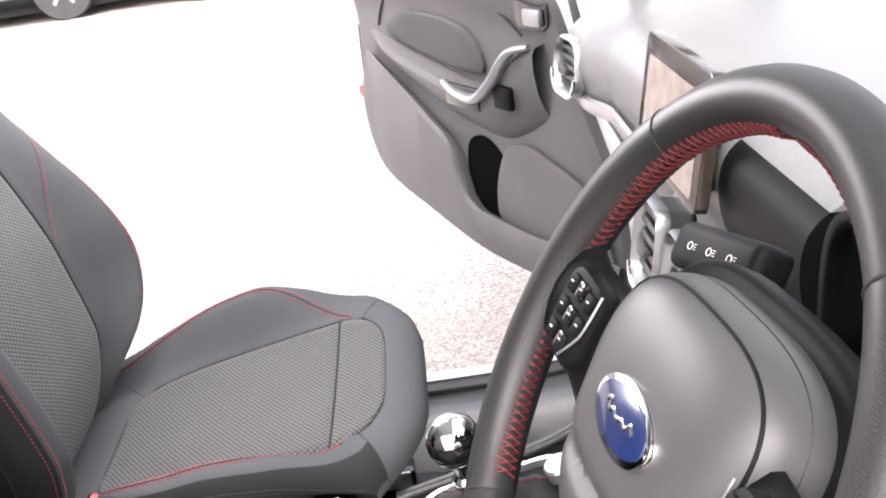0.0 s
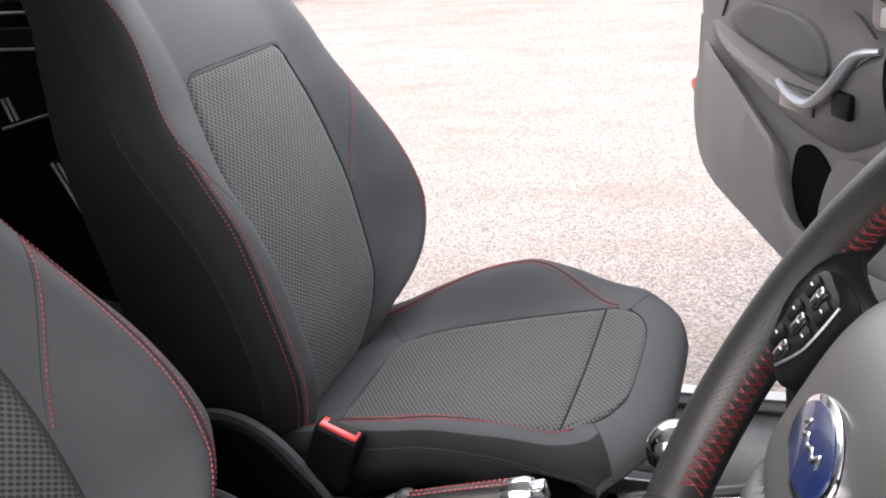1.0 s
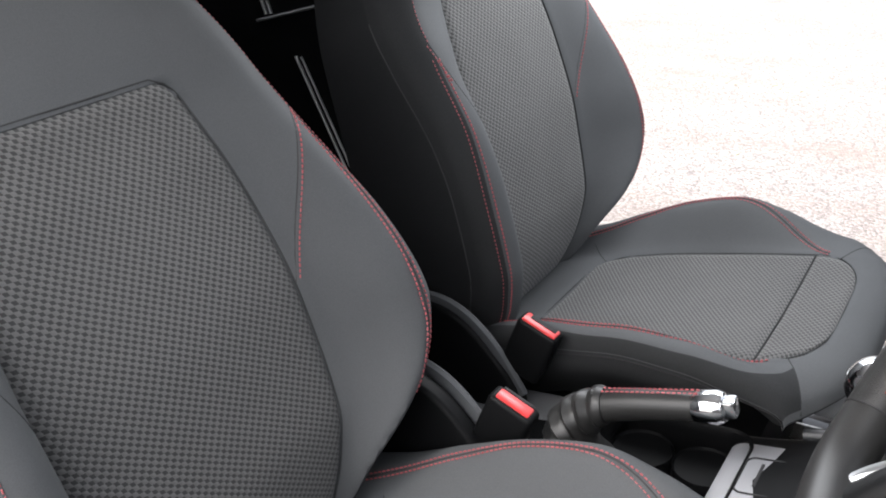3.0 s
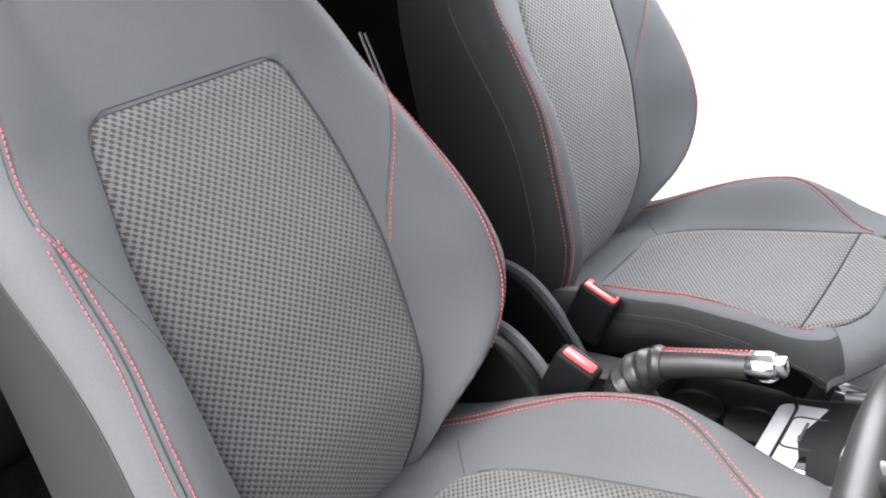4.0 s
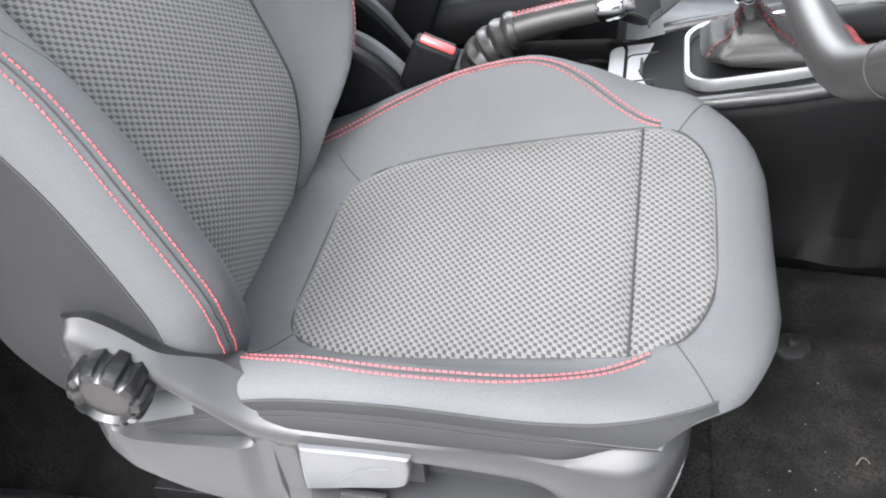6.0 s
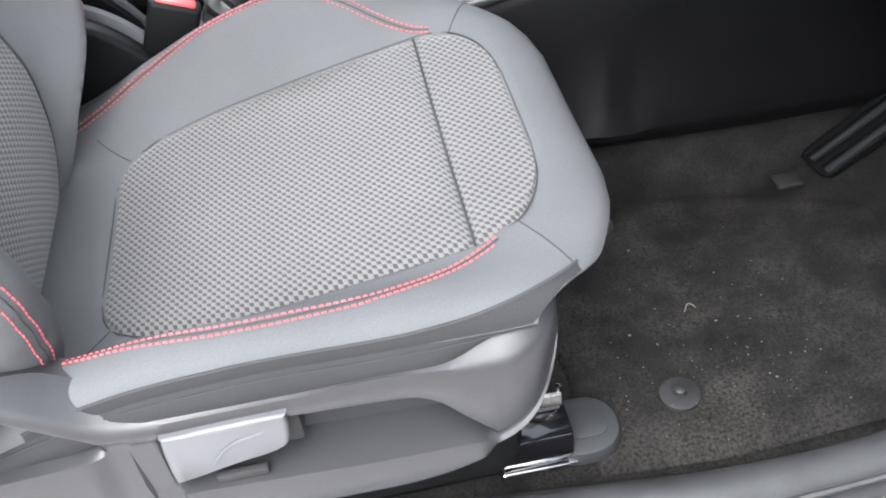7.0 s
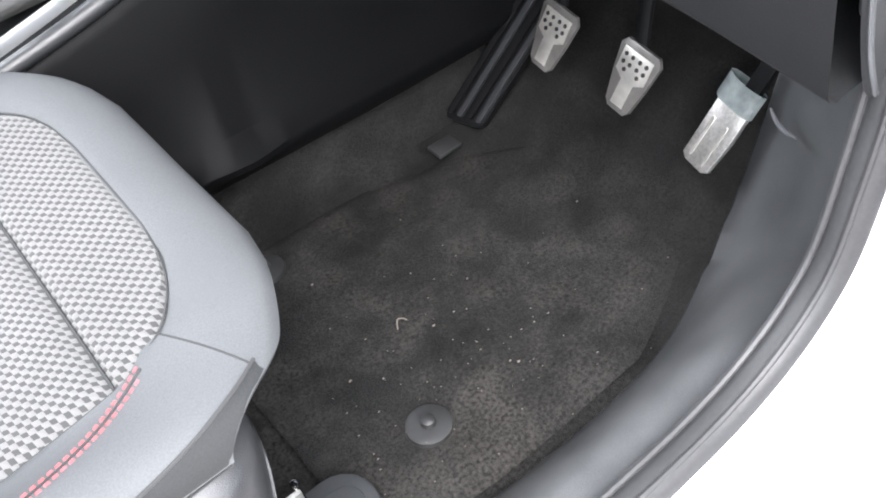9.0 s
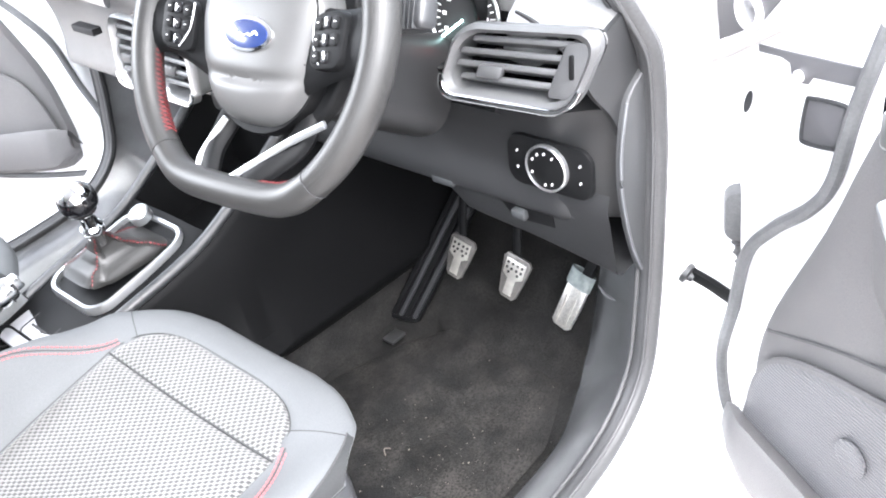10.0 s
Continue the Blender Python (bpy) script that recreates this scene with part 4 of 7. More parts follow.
def valance(seat, s):
    """The plastic side trim with height lever and recline wheel, on the door side."""
    bm = bmesh.new()
    rows = []
    turn = [(x, 0.0) for x in np.linspace(-0.06, 0.400, 140)] + [(0.400 + 0.052 * math.sin(a), 0.052 * (1 - math.cos(a))) for a in np.linspace(0, math.pi / 2, 14)[1:]] + [(0.452, 0.052 + k) for k in (0.02, 0.06, 0.12, 0.19)]
    for x, inset in turn:
        top = ramp(x, (-0.06, 0.600), (-0.048, 0.632), (-0.018, 0.645), (0.0, 0.638), (0.045, 0.606), (0.085, 0.578), (0.104, 0.566), (0.134, 0.553), (0.183, 0.547), (0.243, 0.545), (0.35, 0.544), (0.401, 0.555), (0.443, 0.563), (0.46, 0.566))
        ridge = ramp(x, (-0.06, 0.592), (-0.03, 0.632), (-0.01, 0.624), (0.02, 0.608), (0.06, 0.578), (0.11, 0.544), (0.14, 0.541), (0.243, 0.540), (0.296, 0.542), (0.347, 0.538), (0.399, 0.530), (0.425, 0.534), (0.46, 0.545))
        low = ramp(x, (-0.06, 0.530), (-0.04, 0.495), (0.018, 0.457), (0.044, 0.447), (0.12, 0.430), (0.223, 0.418), (0.309, 0.415), (0.345, 0.419), (0.370, 0.426), (0.395, 0.436), (0.425, 0.458), (0.442, 0.492), (0.452, 0.520))
        out = 0.256 - inset - 0.022 * (1 - ramp(x, (-0.06, 0.0), (-0.03, 1.0)))
        flat = 0.010 + 0.022 * ramp(x, (0.03, 0.0), (0.08, 1.0)) * (1 - ramp(x, (0.12, 0.0), (0.17, 1.0))) + 0.020 * ramp(x, (0.33, 0.0), (0.40, 1.0))
        back = ramp(x, (-0.035, 0.0), (-0.01, 1.0)) * (1 - ramp(x, (0.086, 0.0), (0.106, 1.0)))
        front = ramp(x, (0.141, 0.0), (0.145, 1.0)) * (1 - ramp(x, (0.375, 0.0), (0.390, 1.0)))
        if x < 0.12:
            p0, p1 = ramp(x, (-0.03, 0.608), (0.018, 0.597), (0.06, 0.566), (0.104, 0.531)), ramp(x, (-0.03, 0.525), (0.0, 0.519), (0.104, 0.522))
        else:
            p0, p1 = ramp(x, (0.12, 0.527), (0.24, 0.522), (0.327, 0.515), (0.345, 0.506), (0.366, 0.481), (0.390, 0.452)), ramp(x, (0.12, 0.470), (0.23, 0.462), (0.313, 0.457), (0.37, 0.456), (0.390, 0.448))
        p0, p1 = min(p0, ridge - 0.010), max(p1, low + 0.014)
        p0 = max(p0, p1 + 0.004)
        dish = max(0.024 * back, 0.032 * front)
        lip = 0.008 * front + 0.005 * back
        row = [(top - 0.02, -0.065), (top - 0.004, -flat - 0.006), (top, -flat), (lerp(top, ridge, 0.75), -0.0035), (ridge, 0.0), (ridge - 0.005, 0.0015), (p0 + 0.003, 0.002), (p0, 0.001), (p0 - 0.002, -0.35 * dish), (lerp(p0, p1, 0.12), -0.9 * dish), (lerp(p0, p1, 0.5), -dish), (lerp(p0, p1, 0.9), -dish), (p1 + 0.001, -0.5 * dish + 0.5 * lip), (p1 - 0.003, lip), (lerp(p1, low, 0.5), lip + 0.003), (low + 0.006, lip + 0.002), (low + 0.001, -0.003), (low, -0.03)]
        rows.append([Vector((x, s * (out + k), z)) for z, k in row])
    grid(bm, rows)
    part("side_valance", bm, PLASTIC_GREY, seat, "grey plastic seat side valance")
    bm = bmesh.new()
    m = Matrix.Translation((0.190, s * 0.244, 0.509)) @ Matrix.Rotation(radians(90), 4, "X")
    prism(bm, [p.xy for p in spline([(-0.046, 0.020, 0), (-0.038, 0.023, 0), (0.040, 0.024, 0), (0.046, 0.021, 0), (0.044, -0.004, 0), (0.034, -0.015, 0), (-0.010, -0.024, 0), (-0.043, -0.030, 0), (-0.048, -0.026, 0)], 3, closed=True)], 0.020, m, 0.004, 3)
    lever = part("height_lever", bm, LEVER_GREY, seat, "light grey height adjuster lever")
    bm = bmesh.new()
    tube(bm, spline([m @ Vector((0.028, 0.010, 0.0195)), m @ Vector((0.002, 0.004, 0.0202)), m @ Vector((-0.016, -0.016, 0.0195))], 6), 0.0012, 6)
    part("lever_ridge", bm, LEVER_GREY, lever)
    bm = bmesh.new()
    box(bm, (0.190, s * 0.2330, 0.507), (0.104, 0.024, 0.058), 0.002)
    part("lever_gap", bm, SEAM, seat)
    bm = bmesh.new()
    box(bm, (0.190, s * 0.257, 0.468), (0.040, 0.006, 0.008), 0.001)
    part("lever_slot", bm, SEAM, seat)
    bm = bmesh.new()
    rows = []
    n = 120
    for r0, z in ((0.018, -0.016), (0.031, -0.016), (0.033, -0.008), (0.033, 0.008), (0.030, 0.014), (0.024, 0.016), (0.020, 0.011)):
        row = []
        for k in range(n):
            lobe = 0.0045 * max(0.0, math.sin(10 * 2 * math.pi * k / n)) ** 0.6 if r0 > 0.025 else 0
            a = 2 * math.pi * k / n
            row.append(Vector((0.001 + (r0 - lobe) * math.cos(a), s * (0.268 + z), 0.590 + (r0 - lobe) * math.sin(a))))
        rows.append(row)
    vs = grid(bm, rows, close_u=True)
    bm.faces.new(vs[-1])
    bm.faces.new(vs[0])
    part("recline_wheel", bm, WHEEL_PLASTIC, seat, "ribbed glossy dark grey recline wheel")


WHEEL_PLASTIC = mat("glossy_grey_plastic", (0.010, 0.0105, 0.011), 0.24, spec=0.45, grain=0.1, bump=0.1)
driver = front_seat((0, -0.004, 0), 18.3, -1, "driver seat in grey cloth with checked inserts and red stitching")
valance(driver, -1)
front_seat((-0.058, 0.692, 0), 9.6, 1, "passenger seat in grey cloth with checked inserts and red stitching")


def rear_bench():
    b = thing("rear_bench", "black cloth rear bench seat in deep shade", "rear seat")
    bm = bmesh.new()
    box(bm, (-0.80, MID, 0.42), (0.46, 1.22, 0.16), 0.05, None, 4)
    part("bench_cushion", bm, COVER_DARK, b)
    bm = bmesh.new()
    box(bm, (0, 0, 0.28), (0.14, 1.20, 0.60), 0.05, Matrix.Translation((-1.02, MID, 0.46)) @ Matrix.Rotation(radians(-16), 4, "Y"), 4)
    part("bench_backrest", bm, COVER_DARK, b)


rear_bench()


# ---- steering wheel ----
WHEEL_AT, WHEEL_TILT = Vector((0.5986, -0.0493, 0.9454)), radians(31.9)
WHEEL = Matrix.Translation(WHEEL_AT) @ Matrix.Rotation(radians(3.4), 4, "Z") @ Matrix(((0, math.sin(WHEEL_TILT), -math.cos(WHEEL_TILT), 0), (-1, 0, 0, 0), (0, math.cos(WHEEL_TILT), math.sin(WHEEL_TILT), 0), (0, 0, 0, 1))) @ Matrix.Rotation(radians(2.3), 4, "Z")


def rim_point(a, r=0.1765):
    x, y = r * math.cos(a), r * math.sin(a)
    floor = -0.161
    if y < floor + 0.02:  # flattened bottom
        y = floor + 0.02 - 0.02 * math.tanh((floor + 0.02 - y) / 0.02)
    return Vector((x, y, 0))


def steering_wheel():
    w = thing("steering_wheel", "black leather flat-bottomed steering wheel with red stitching", "steering wheel", WHEEL)
    n = 96

    def span(a0, a1, fat):
        bm = bmesh.new()
        pts = [rim_point(radians(lerp(a0, a1, k / n))) for k in range(n + 1)]
        tube(bm, pts, lambda t: 0.0168 + fat * math.sin(math.pi * t) ** 0.5, 18, up=(0, 0, 1), flat=1.0)
        return bm

    part("upper_rim", span(48, 132, 0.0), LEATHER, w, "smooth black leather")
    part("lower_rim", span(228, 312, 0.001), LEATHER, w, "smooth black leather")
    part("left_grip", span(132, 228, 0.0018), LEATHER_PERF, w, "perforated black leather grip")
    part("right_grip", span(-48, 48, 0.0018), LEATHER_PERF, w, "perforated black leather grip")
    # crossed red thread along the inner edge
    for a0, a1 in ((94, 172), (186, 224), (-44, -6), (8, 86), (285, 300)):
        bm = bmesh.new()
        m = max(3, int((a1 - a0) * 0.5))
        for k in range(m):
            for s in (-1, 1):
                b0, b1 = radians(lerp(a0, a1, k / m)), radians(lerp(a0, a1, (k + 1) / m))
                p, q = rim_point(b0), rim_point(b1)
                ip, iq = -p.normalized(), -q.normalized()
                tube(bm, [p + ip * 0.0160 + Vector((0, 0, s * 0.0075 - 0.001)), (p + q) / 2 + ip * 0.0186 - Vector((0, 0, 0.001)), q + iq * 0.0160 - Vector((0, 0, s * 0.0075 + 0.001))], 0.0008, 5)
        part("red_stitching", bm, DARK_RED, w, "crossed red stitching")
    for a in (48, 132, 228, 312):
        bm = bmesh.new()
        p = rim_point(radians(a))
        t = Vector((-math.sin(radians(a)), math.cos(radians(a)), 0))
        u = p.normalized()
        ring = [p + (u * math.cos(q) + Vector((0, 0, 1)) * math.sin(q)) * 0.0170 for q in np.linspace(0, 2 * math.pi, 25)[:-1]]
        tube(bm, ring, 0.0007, 6, closed=True, up=tuple(t))
        part("leather_seam", bm, SEAM, w)
    # airbag cover: a dome with a soft rectangular outline
    bm = bmesh.new()
    rows = []
    for k in range(30):
        t = k / 29
        rr = math.sin(t * math.pi / 2)
        rows.append([Vector((px * max(rr, 0.02), -0.006 + py * max(rr, 0.02), 0.012 - 0.050 * t**3.2 - 0.0065 * math.exp(-((py * rr + 0.036 - 1.2 * (px * rr) ** 2) / 0.006) ** 2) * (1 - min(1.0, abs(px * rr) / 0.082) ** 3)) ) for px, py in [(qx * (1 + 2.6 * qy), qy) for qx, qy in ring_outline(0.090, 0.084, 80, 2.9)]])
    vs = grid(bm, rows, close_u=True)
    bm.faces.new(vs[0])
    part("airbag_cover", bm, HUB_SKIN, w, "black grained airbag cover")
    for scale, depth in ((0.90, -0.0046), (0.975, -0.0225)):  # moulded creases round the cover
        bm = bmesh.new()
        tube(bm, [Vector((qx * (1 + 2.6 * qy) * scale, -0.006 + qy * scale, depth)) for qx, qy in ring_outline(0.090, 0.084, 80, 2.9) if qy > -0.02], 0.0011, 6)
        part("cover_crease", bm, PLASTIC, w)
    bm = bmesh.new()
    lathe(bm, [(0.05, -0.075), (0.075, -0.06), (0.088, -0.035), (0.086, -0.02)], Matrix.Translation((0, -0.01, 0)), 32)
    part("hub", bm, PLASTIC, w)
    # backing plate behind the airbag that carries the spokes
    bm = bmesh.new()
    prism(bm, [(px * (1 + 1.6 * py), py) for px, py in ring_outline(0.108, 0.090, 48, 3.0, 0.0, -0.002)], 0.016, Matrix.Translation((0, 0, -0.050)), 0.006, 3)
    part("spoke_plate", bm, PLASTIC, w, "black plastic spoke plate")
    # side spokes
    for s, name in ((-1, "left_spoke"), (1, "right_spoke")):
        bm = bmesh.new()
        rows = []
        for t in np.linspace(0, 1, 10):
            x = s * lerp(0.062, 0.163, t)
            hh = lerp(0.048, 0.030, math.sin(math.pi / 2 * t)) + 0.012 * t**6
            yc, zc = lerp(-0.006, 0.012, t), lerp(-0.020, -0.004, t)
            rows.append([Vector((x, yc + hh * math.cos(a), zc + 0.013 * math.sin(a))) for a in np.linspace(0, 2 * math.pi, 17)[:-1]])
        grid(bm, rows, close_u=True)
        part(name, bm, PLASTIC, w)
        m = Matrix.Translation((s * 0.116, 0.006, -0.004)) @ Matrix.Rotation(s * radians(-8), 4, "Y")
        bm = bmesh.new()
        prism(bm, [(px, py + s * 0.0 + 0.10 * px * s) for px, py in rounded(0.050, 0.056, 0.014)], 0.012, m, 0.004)
        base = part("pod_panel", bm, PLASTIC, w, "black button panel with white markings")
        for i, (bx, by) in enumerate(((-0.013, 0.016), (0.0, 0.017), (0.013, 0.016), (-0.013, 0.0), (0.0, 0.0), (0.013, 0.0), (-0.012, -0.016), (0.003, -0.016))):
            bm = bmesh.new()
            prism(bm, rounded(0.0105, 0.0120, 0.003, 3), 0.003, m @ Matrix.Translation((bx, by + 0.10 * bx * s, 0.0115)), 0.001)
            part("button", bm, GLOSS if i % 3 == 1 else PLASTIC, base)
            bm = bmesh.new()
            box(bm, (0, 0, 0), (0.0028, 0.0008, 0.0006), 0, m @ Matrix.Translation((bx, by + 0.10 * bx * s + 0.001, 0.0148)))
            part("marking", bm, WHITE_MARK, base)
        bm = bmesh.new()
        path = [m @ Vector((px, py, 0.0125)) for px, py in ((-s * 0.006, -0.024), (-s * 0.019, -0.004), (-s * 0.022, 0.024))]
        tube(bm, spline(path, 6), 0.0009, 6)
        part("pod_trim", bm, SATIN_SILVER, base)
    # split lower spoke with bright trim
    bm, trim = bmesh.new(), bmesh.new()
    for s in (-1, 1):
        path = spline([(s * 0.056, -0.060, -0.046), (s * 0.060, -0.095, -0.032), (-0.056 if s < 0 else 0.040, -0.125, -0.016), (-0.040 if s < 0 else 0.010, -0.156, -0.002)], 6)
        tube(bm, path, lambda t: lerp(0.017, 0.013, t), 12, flat=0.7)
    tube(trim, spline([(-0.050, -0.086, -0.022), (-0.061, -0.113, -0.013), (-0.064, -0.136, -0.004), (-0.050, -0.151, 0.003), (-0.014, -0.152, 0.004), (0.018, -0.130, -0.004), (0.057, -0.100, -0.014), (0.103, -0.074, -0.018)], 8), 0.0046, 10, flat=0.7)
    part("lower_spoke", bm, PLASTIC, w)
    part("spoke_trim", trim, SATIN_SILVER, w, "satin silver spoke trim")
    # oval badge
    bm = bmesh.new()
    prism(bm, ring_outline(0.0375, 0.0185, 40), 0.004, Matrix.Translation((0.007, 0.003, 0.0105)), 0.0015)
    part("badge_rim", bm, CHROME, w, "bright oval badge rim")
    bm = bmesh.new()
    prism(bm, ring_outline(0.0325, 0.0145, 40), 0.0008, Matrix.Translation((0.007, 0.003, 0.0145)), 0.0003)
    part("badge_face", bm, BLUE, w, "dark blue enamel badge face")
    bm = bmesh.new()
    tube(bm, spline([(-0.013, 0.004, 0.0154), (-0.008, 0.006, 0.0154), (-0.007, 0.001, 0.0154), (-0.002, 0.003, 0.0154), (0.004, 0.001, 0.0154), (0.010, 0.003, 0.0154), (0.016, 0.002, 0.0154), (0.020, 0.006, 0.0154), (0.025, 0.003, 0.0154)], 5), 0.0015, 6, flat=0.3)
    part("badge_flourish", bm, CHROME, w, "bright scroll line")
    bm = bmesh.new()
    tube(bm, spline([(-0.012, -0.056, 0.0035), (0.0, -0.058, 0.0035), (0.012, -0.056, 0.0035)], 4), 0.0022, 6, flat=0.3)
    part("airbag_mark", bm, PLASTIC, w)
    return w


def perforated(name):
    m = LEATHER.copy()
    m.name = name
    nt = m.node_tree
    b = nt.nodes["Principled BSDF"]
    tc = nt.nodes.new("ShaderNodeTexCoord")
    vor = nt.nodes.new("ShaderNodeTexVoronoi")
    vor.inputs["Scale"].default_value, vor.inputs["Randomness"].default_value = 620.0, 0.0
    nt.links.new(tc.outputs["Object"], vor.inputs["Vector"])
    r = nt.nodes.new("ShaderNodeMapRange")
    r.inputs["From Min"].default_value, r.inputs["From Max"].default_value = 0.22, 0.32
    nt.links.new(vor.outputs["Distance"], r.inputs["Value"])
    bp = nt.nodes.new("ShaderNodeBump")
    bp.inputs["Strength"].default_value, bp.inputs["Distance"].default_value = 0.55, 0.0007
    nt.links.new(r.outputs[0], bp.inputs["Height"])
    nt.links.new(bp.outputs[0], b.inputs["Normal"])
    return m


LEATHER_PERF = perforated("perforated_leather")
steering_wheel()


# ---- column and stalks ----
def column():
    c = thing("steering_column", "black plastic steering column shroud", "steering column", WHEEL)
    bm = bmesh.new()
    rows = []
    for z, w, h in ((-0.065, 0.052, 0.050), (-0.09, 0.062, 0.058), (-0.16, 0.066, 0.062), (-0.26, 0.070, 0.066)):
        rows.append([Vector((px, py - 0.012, z)) for px, py in ring_outline(w, h, 28, 3.2)])
    vs = grid(bm, rows, close_u=True)
    bm.faces.new(vs[0])
    part("shroud", bm, COLUMN_SKIN, c)
    for s, label in ((-1, "indicator stalk with white symbols"), (1, "wiper stalk with ribbed end")):
        st = thing("column_stalk", "black " + label, "stalk", WHEEL)
        bm = bmesh.new()
        tube(bm, [(s * 0.040, 0.045, -0.092), (s * 0.070, 0.054, -0.086), (s * 0.105, 0.058, -0.076)], 0.0095, 12, flat=0.8)
        part("stalk_arm", bm, PLASTIC, st)
        bm = bmesh.new()
        m = Matrix.Translation((-0.146, 0.069, -0.087)) @ Matrix.Rotation(radians(11.6), 4, "Z") if s < 0 else Matrix.Translation((0.138, 0.048, -0.080)) @ Matrix.Rotation(radians(-10), 4, "Y") @ Matrix.Rotation(radians(6), 4, "Z")
        box(bm, (0, 0, 0), (0.108, 0.034, 0.029) if s < 0 else (0.062, 0.034, 0.026), 0.008, m, 3)
        head = part("stalk_head", bm, PLASTIC if s < 0 else PLASTIC_GREY, st)
        if s < 0:
            for bx in (-0.026, 0.0, 0.026):
                bm = bmesh.new()
                tube(bm, [m @ Vector((bx + 0.0030 * math.cos(a), 0.0026 * math.sin(a), 0.0150)) for a in np.linspace(0, 2 * math.pi, 15)[:-1]], 0.00035, 5, closed=True)
                for k in range(3):
                    box(bm, (0, 0, 0), (0.0024, 0.0005, 0.0008), 0, m @ Matrix.Translation((bx + 0.0062, (k - 1) * 0.0018, 0.0148)))
                part("marking", bm, WHITE_MARK, head)
        else:
            for k in range(6):
                bm = bmesh.new()
                box(bm, (0, 0, 0), (0.0035, 0.0355, 0.0275), 0.001, m @ Matrix.Translation((-0.016 + k * 0.007, 0, 0.0)))
                part("rib", bm, PLASTIC_GREY, head)


column()


# ---- dashboard ----
DASH = [(1.26, 0.965), (1.10, 0.985), (0.95, 0.985), (0.85, 0.970), (0.795, 0.955), (0.770, 0.930), (0.768, 0.885), (0.785, 0.845), (0.82, 0.800), (0.838, 0.75), (0.840, 0.70), (0.832, 0.655), (0.845, 0.636), (0.90, 0.630), (1.12, 0.64)]


def top_fall(x, z):
    """The dash top drops away towards the driver's outer vent."""
    return min(z, lerp(0.985, 0.900, min(1.0, max(0.0, (1.12 - x) / 0.32))))


def dashboard():
    d = thing("dashboard", "dark grained dashboard with soft top pad", "dashboard")
    profile = spline([(x, 0, z) for x, z in DASH], 5)
    rows = []
    for y in np.linspace(-0.304, 1.004, 131):
        end = 0.04 * ramp(MID - y, (0.58, 0.0), (0.655, 1.0)) + 0.03 * ramp(y, (0.975, 0.0), (1.004, 1.0))
        pod = 0.022 * ramp(y, (0.80, 0.0), (0.88, 1.0))
        row = []
        for p in profile:
            x, z = p.x, p.z
            over = 0.055 * ramp(z, (0.85, 0.0), (0.885, 1.0))
            right = ramp(-y, (0.13 + over, 0.0), (0.165 + over, 1.0))
            left = ramp(y, (0.16, 0.0), (0.25, 1.0))
            if x < 0.86 and 0.80 < z < 0.975:
                x += 0.034 * right - pod
            if y < 0.15 and z > 0.78:  # recess behind the wheel for the dials
                hollow = (1 - right) * (1 - left)
                if x < 0.86:
                    x = lerp(x, max(x, 0.87), hollow)
            z = lerp(z, top_fall(x, z), ramp(-y, (0.125, 0.0), (0.165, 1.0)))
            row.append(Vector((x + end * (1 if x < 0.9 else 0), y, z - end * 0.4 * (1 if z > 0.9 else 0))))
        rows.append(row)
    bm = bmesh.new()
    grid(bm, rows)
    body = part("dash_body", bm, PLASTIC_SOFT, d)
    body.data.materials.append(DASH_HARD)  # hard plastic below the pad
    body.data.materials.append(PLASTIC)  # black round the dials; beside them it paints in the deep shade
    for f in body.data.polygons:
        c = f.center
        f.material_index = 1 if c.z < 0.815 and c.y < 0.22 else 2 if (-0.205 < c.y < 0.34 and not (c.y < -0.135 and c.z > 0.885) and c.z < (0.972 if c.y < 0.10 else 0.950) and c.x < 1.0) else 0
    # end cap towards the driver's door
    bm = bmesh.new()
    m = Matrix.Translation((0, -0.303, 0)) @ Matrix.Rotation(radians(90), 4, "X")
    prism(bm, [(p.x + 0.035 if p.x < 0.9 else p.x, top_fall(p.x, p.z) - 0.016) for p in profile], 0.006, m)
    part("dash_end_cap", bm, DASH_HARD, d)
    # curved side panel that runs down to the kick panel
    bm = bmesh.new()
    rim = [(0.965, 0.850, 0), (0.905, 0.822, 0), (0.872, 0.798, 0), (0.857, 0.750, 0), (0.852, 0.700, 0), (0.857, 0.655, 0), (0.868, 0.605, 0), (0.884, 0.562, 0), (0.905, 0.556, 0), (0.945, 0.620, 0), (0.965, 0.720, 0)]
    prism(bm, [p.xy for p in spline(rim, 4, closed=True)], 0.008, Matrix.Translation((0, -0.309, 0)) @ Matrix.Rotation(radians(90), 4, "X"), 0.003, 3)
    part("side_panel", bm, SIDE_PANEL, d, "dark grey curved dash side panel")
    bm = bmesh.new()
    tube(bm, spline([(0.872, -0.316, 0.798), (0.857, -0.316, 0.750), (0.852, -0.316, 0.700), (0.857, -0.316, 0.655), (0.868, -0.316, 0.605), (0.884, -0.316, 0.565)], 5), 0.0022, 8)
    part("panel_edge", bm, LEVER_GREY, d, "pale worn panel edge")
    # demister slot in front of the side window
    bm = bmesh.new()
    slot = [(lerp(0.826, 0.800, t), lerp(-0.212, -0.296, t)) for t in np.linspace(0, 1, 8)]
    tube(bm, [Vector((x, y, top_fall(x, 1.0) - 0.0135 * ramp(-y, (0.23, 0.0), (0.30, 1.0)) + 0.0015)) for x, y in slot], lambda t: 0.0016 + 0.0030 * t, 8, flat=1.0)
    part("demister_slot", bm, SEAM, d, "narrow black demister slot")
    # glovebox handle slot on the passenger's side
    bm = bmesh.new()
    box(bm, (0.797, 0.765, 0.759), (0.020, 0.075, 0.014), 0.003, None)
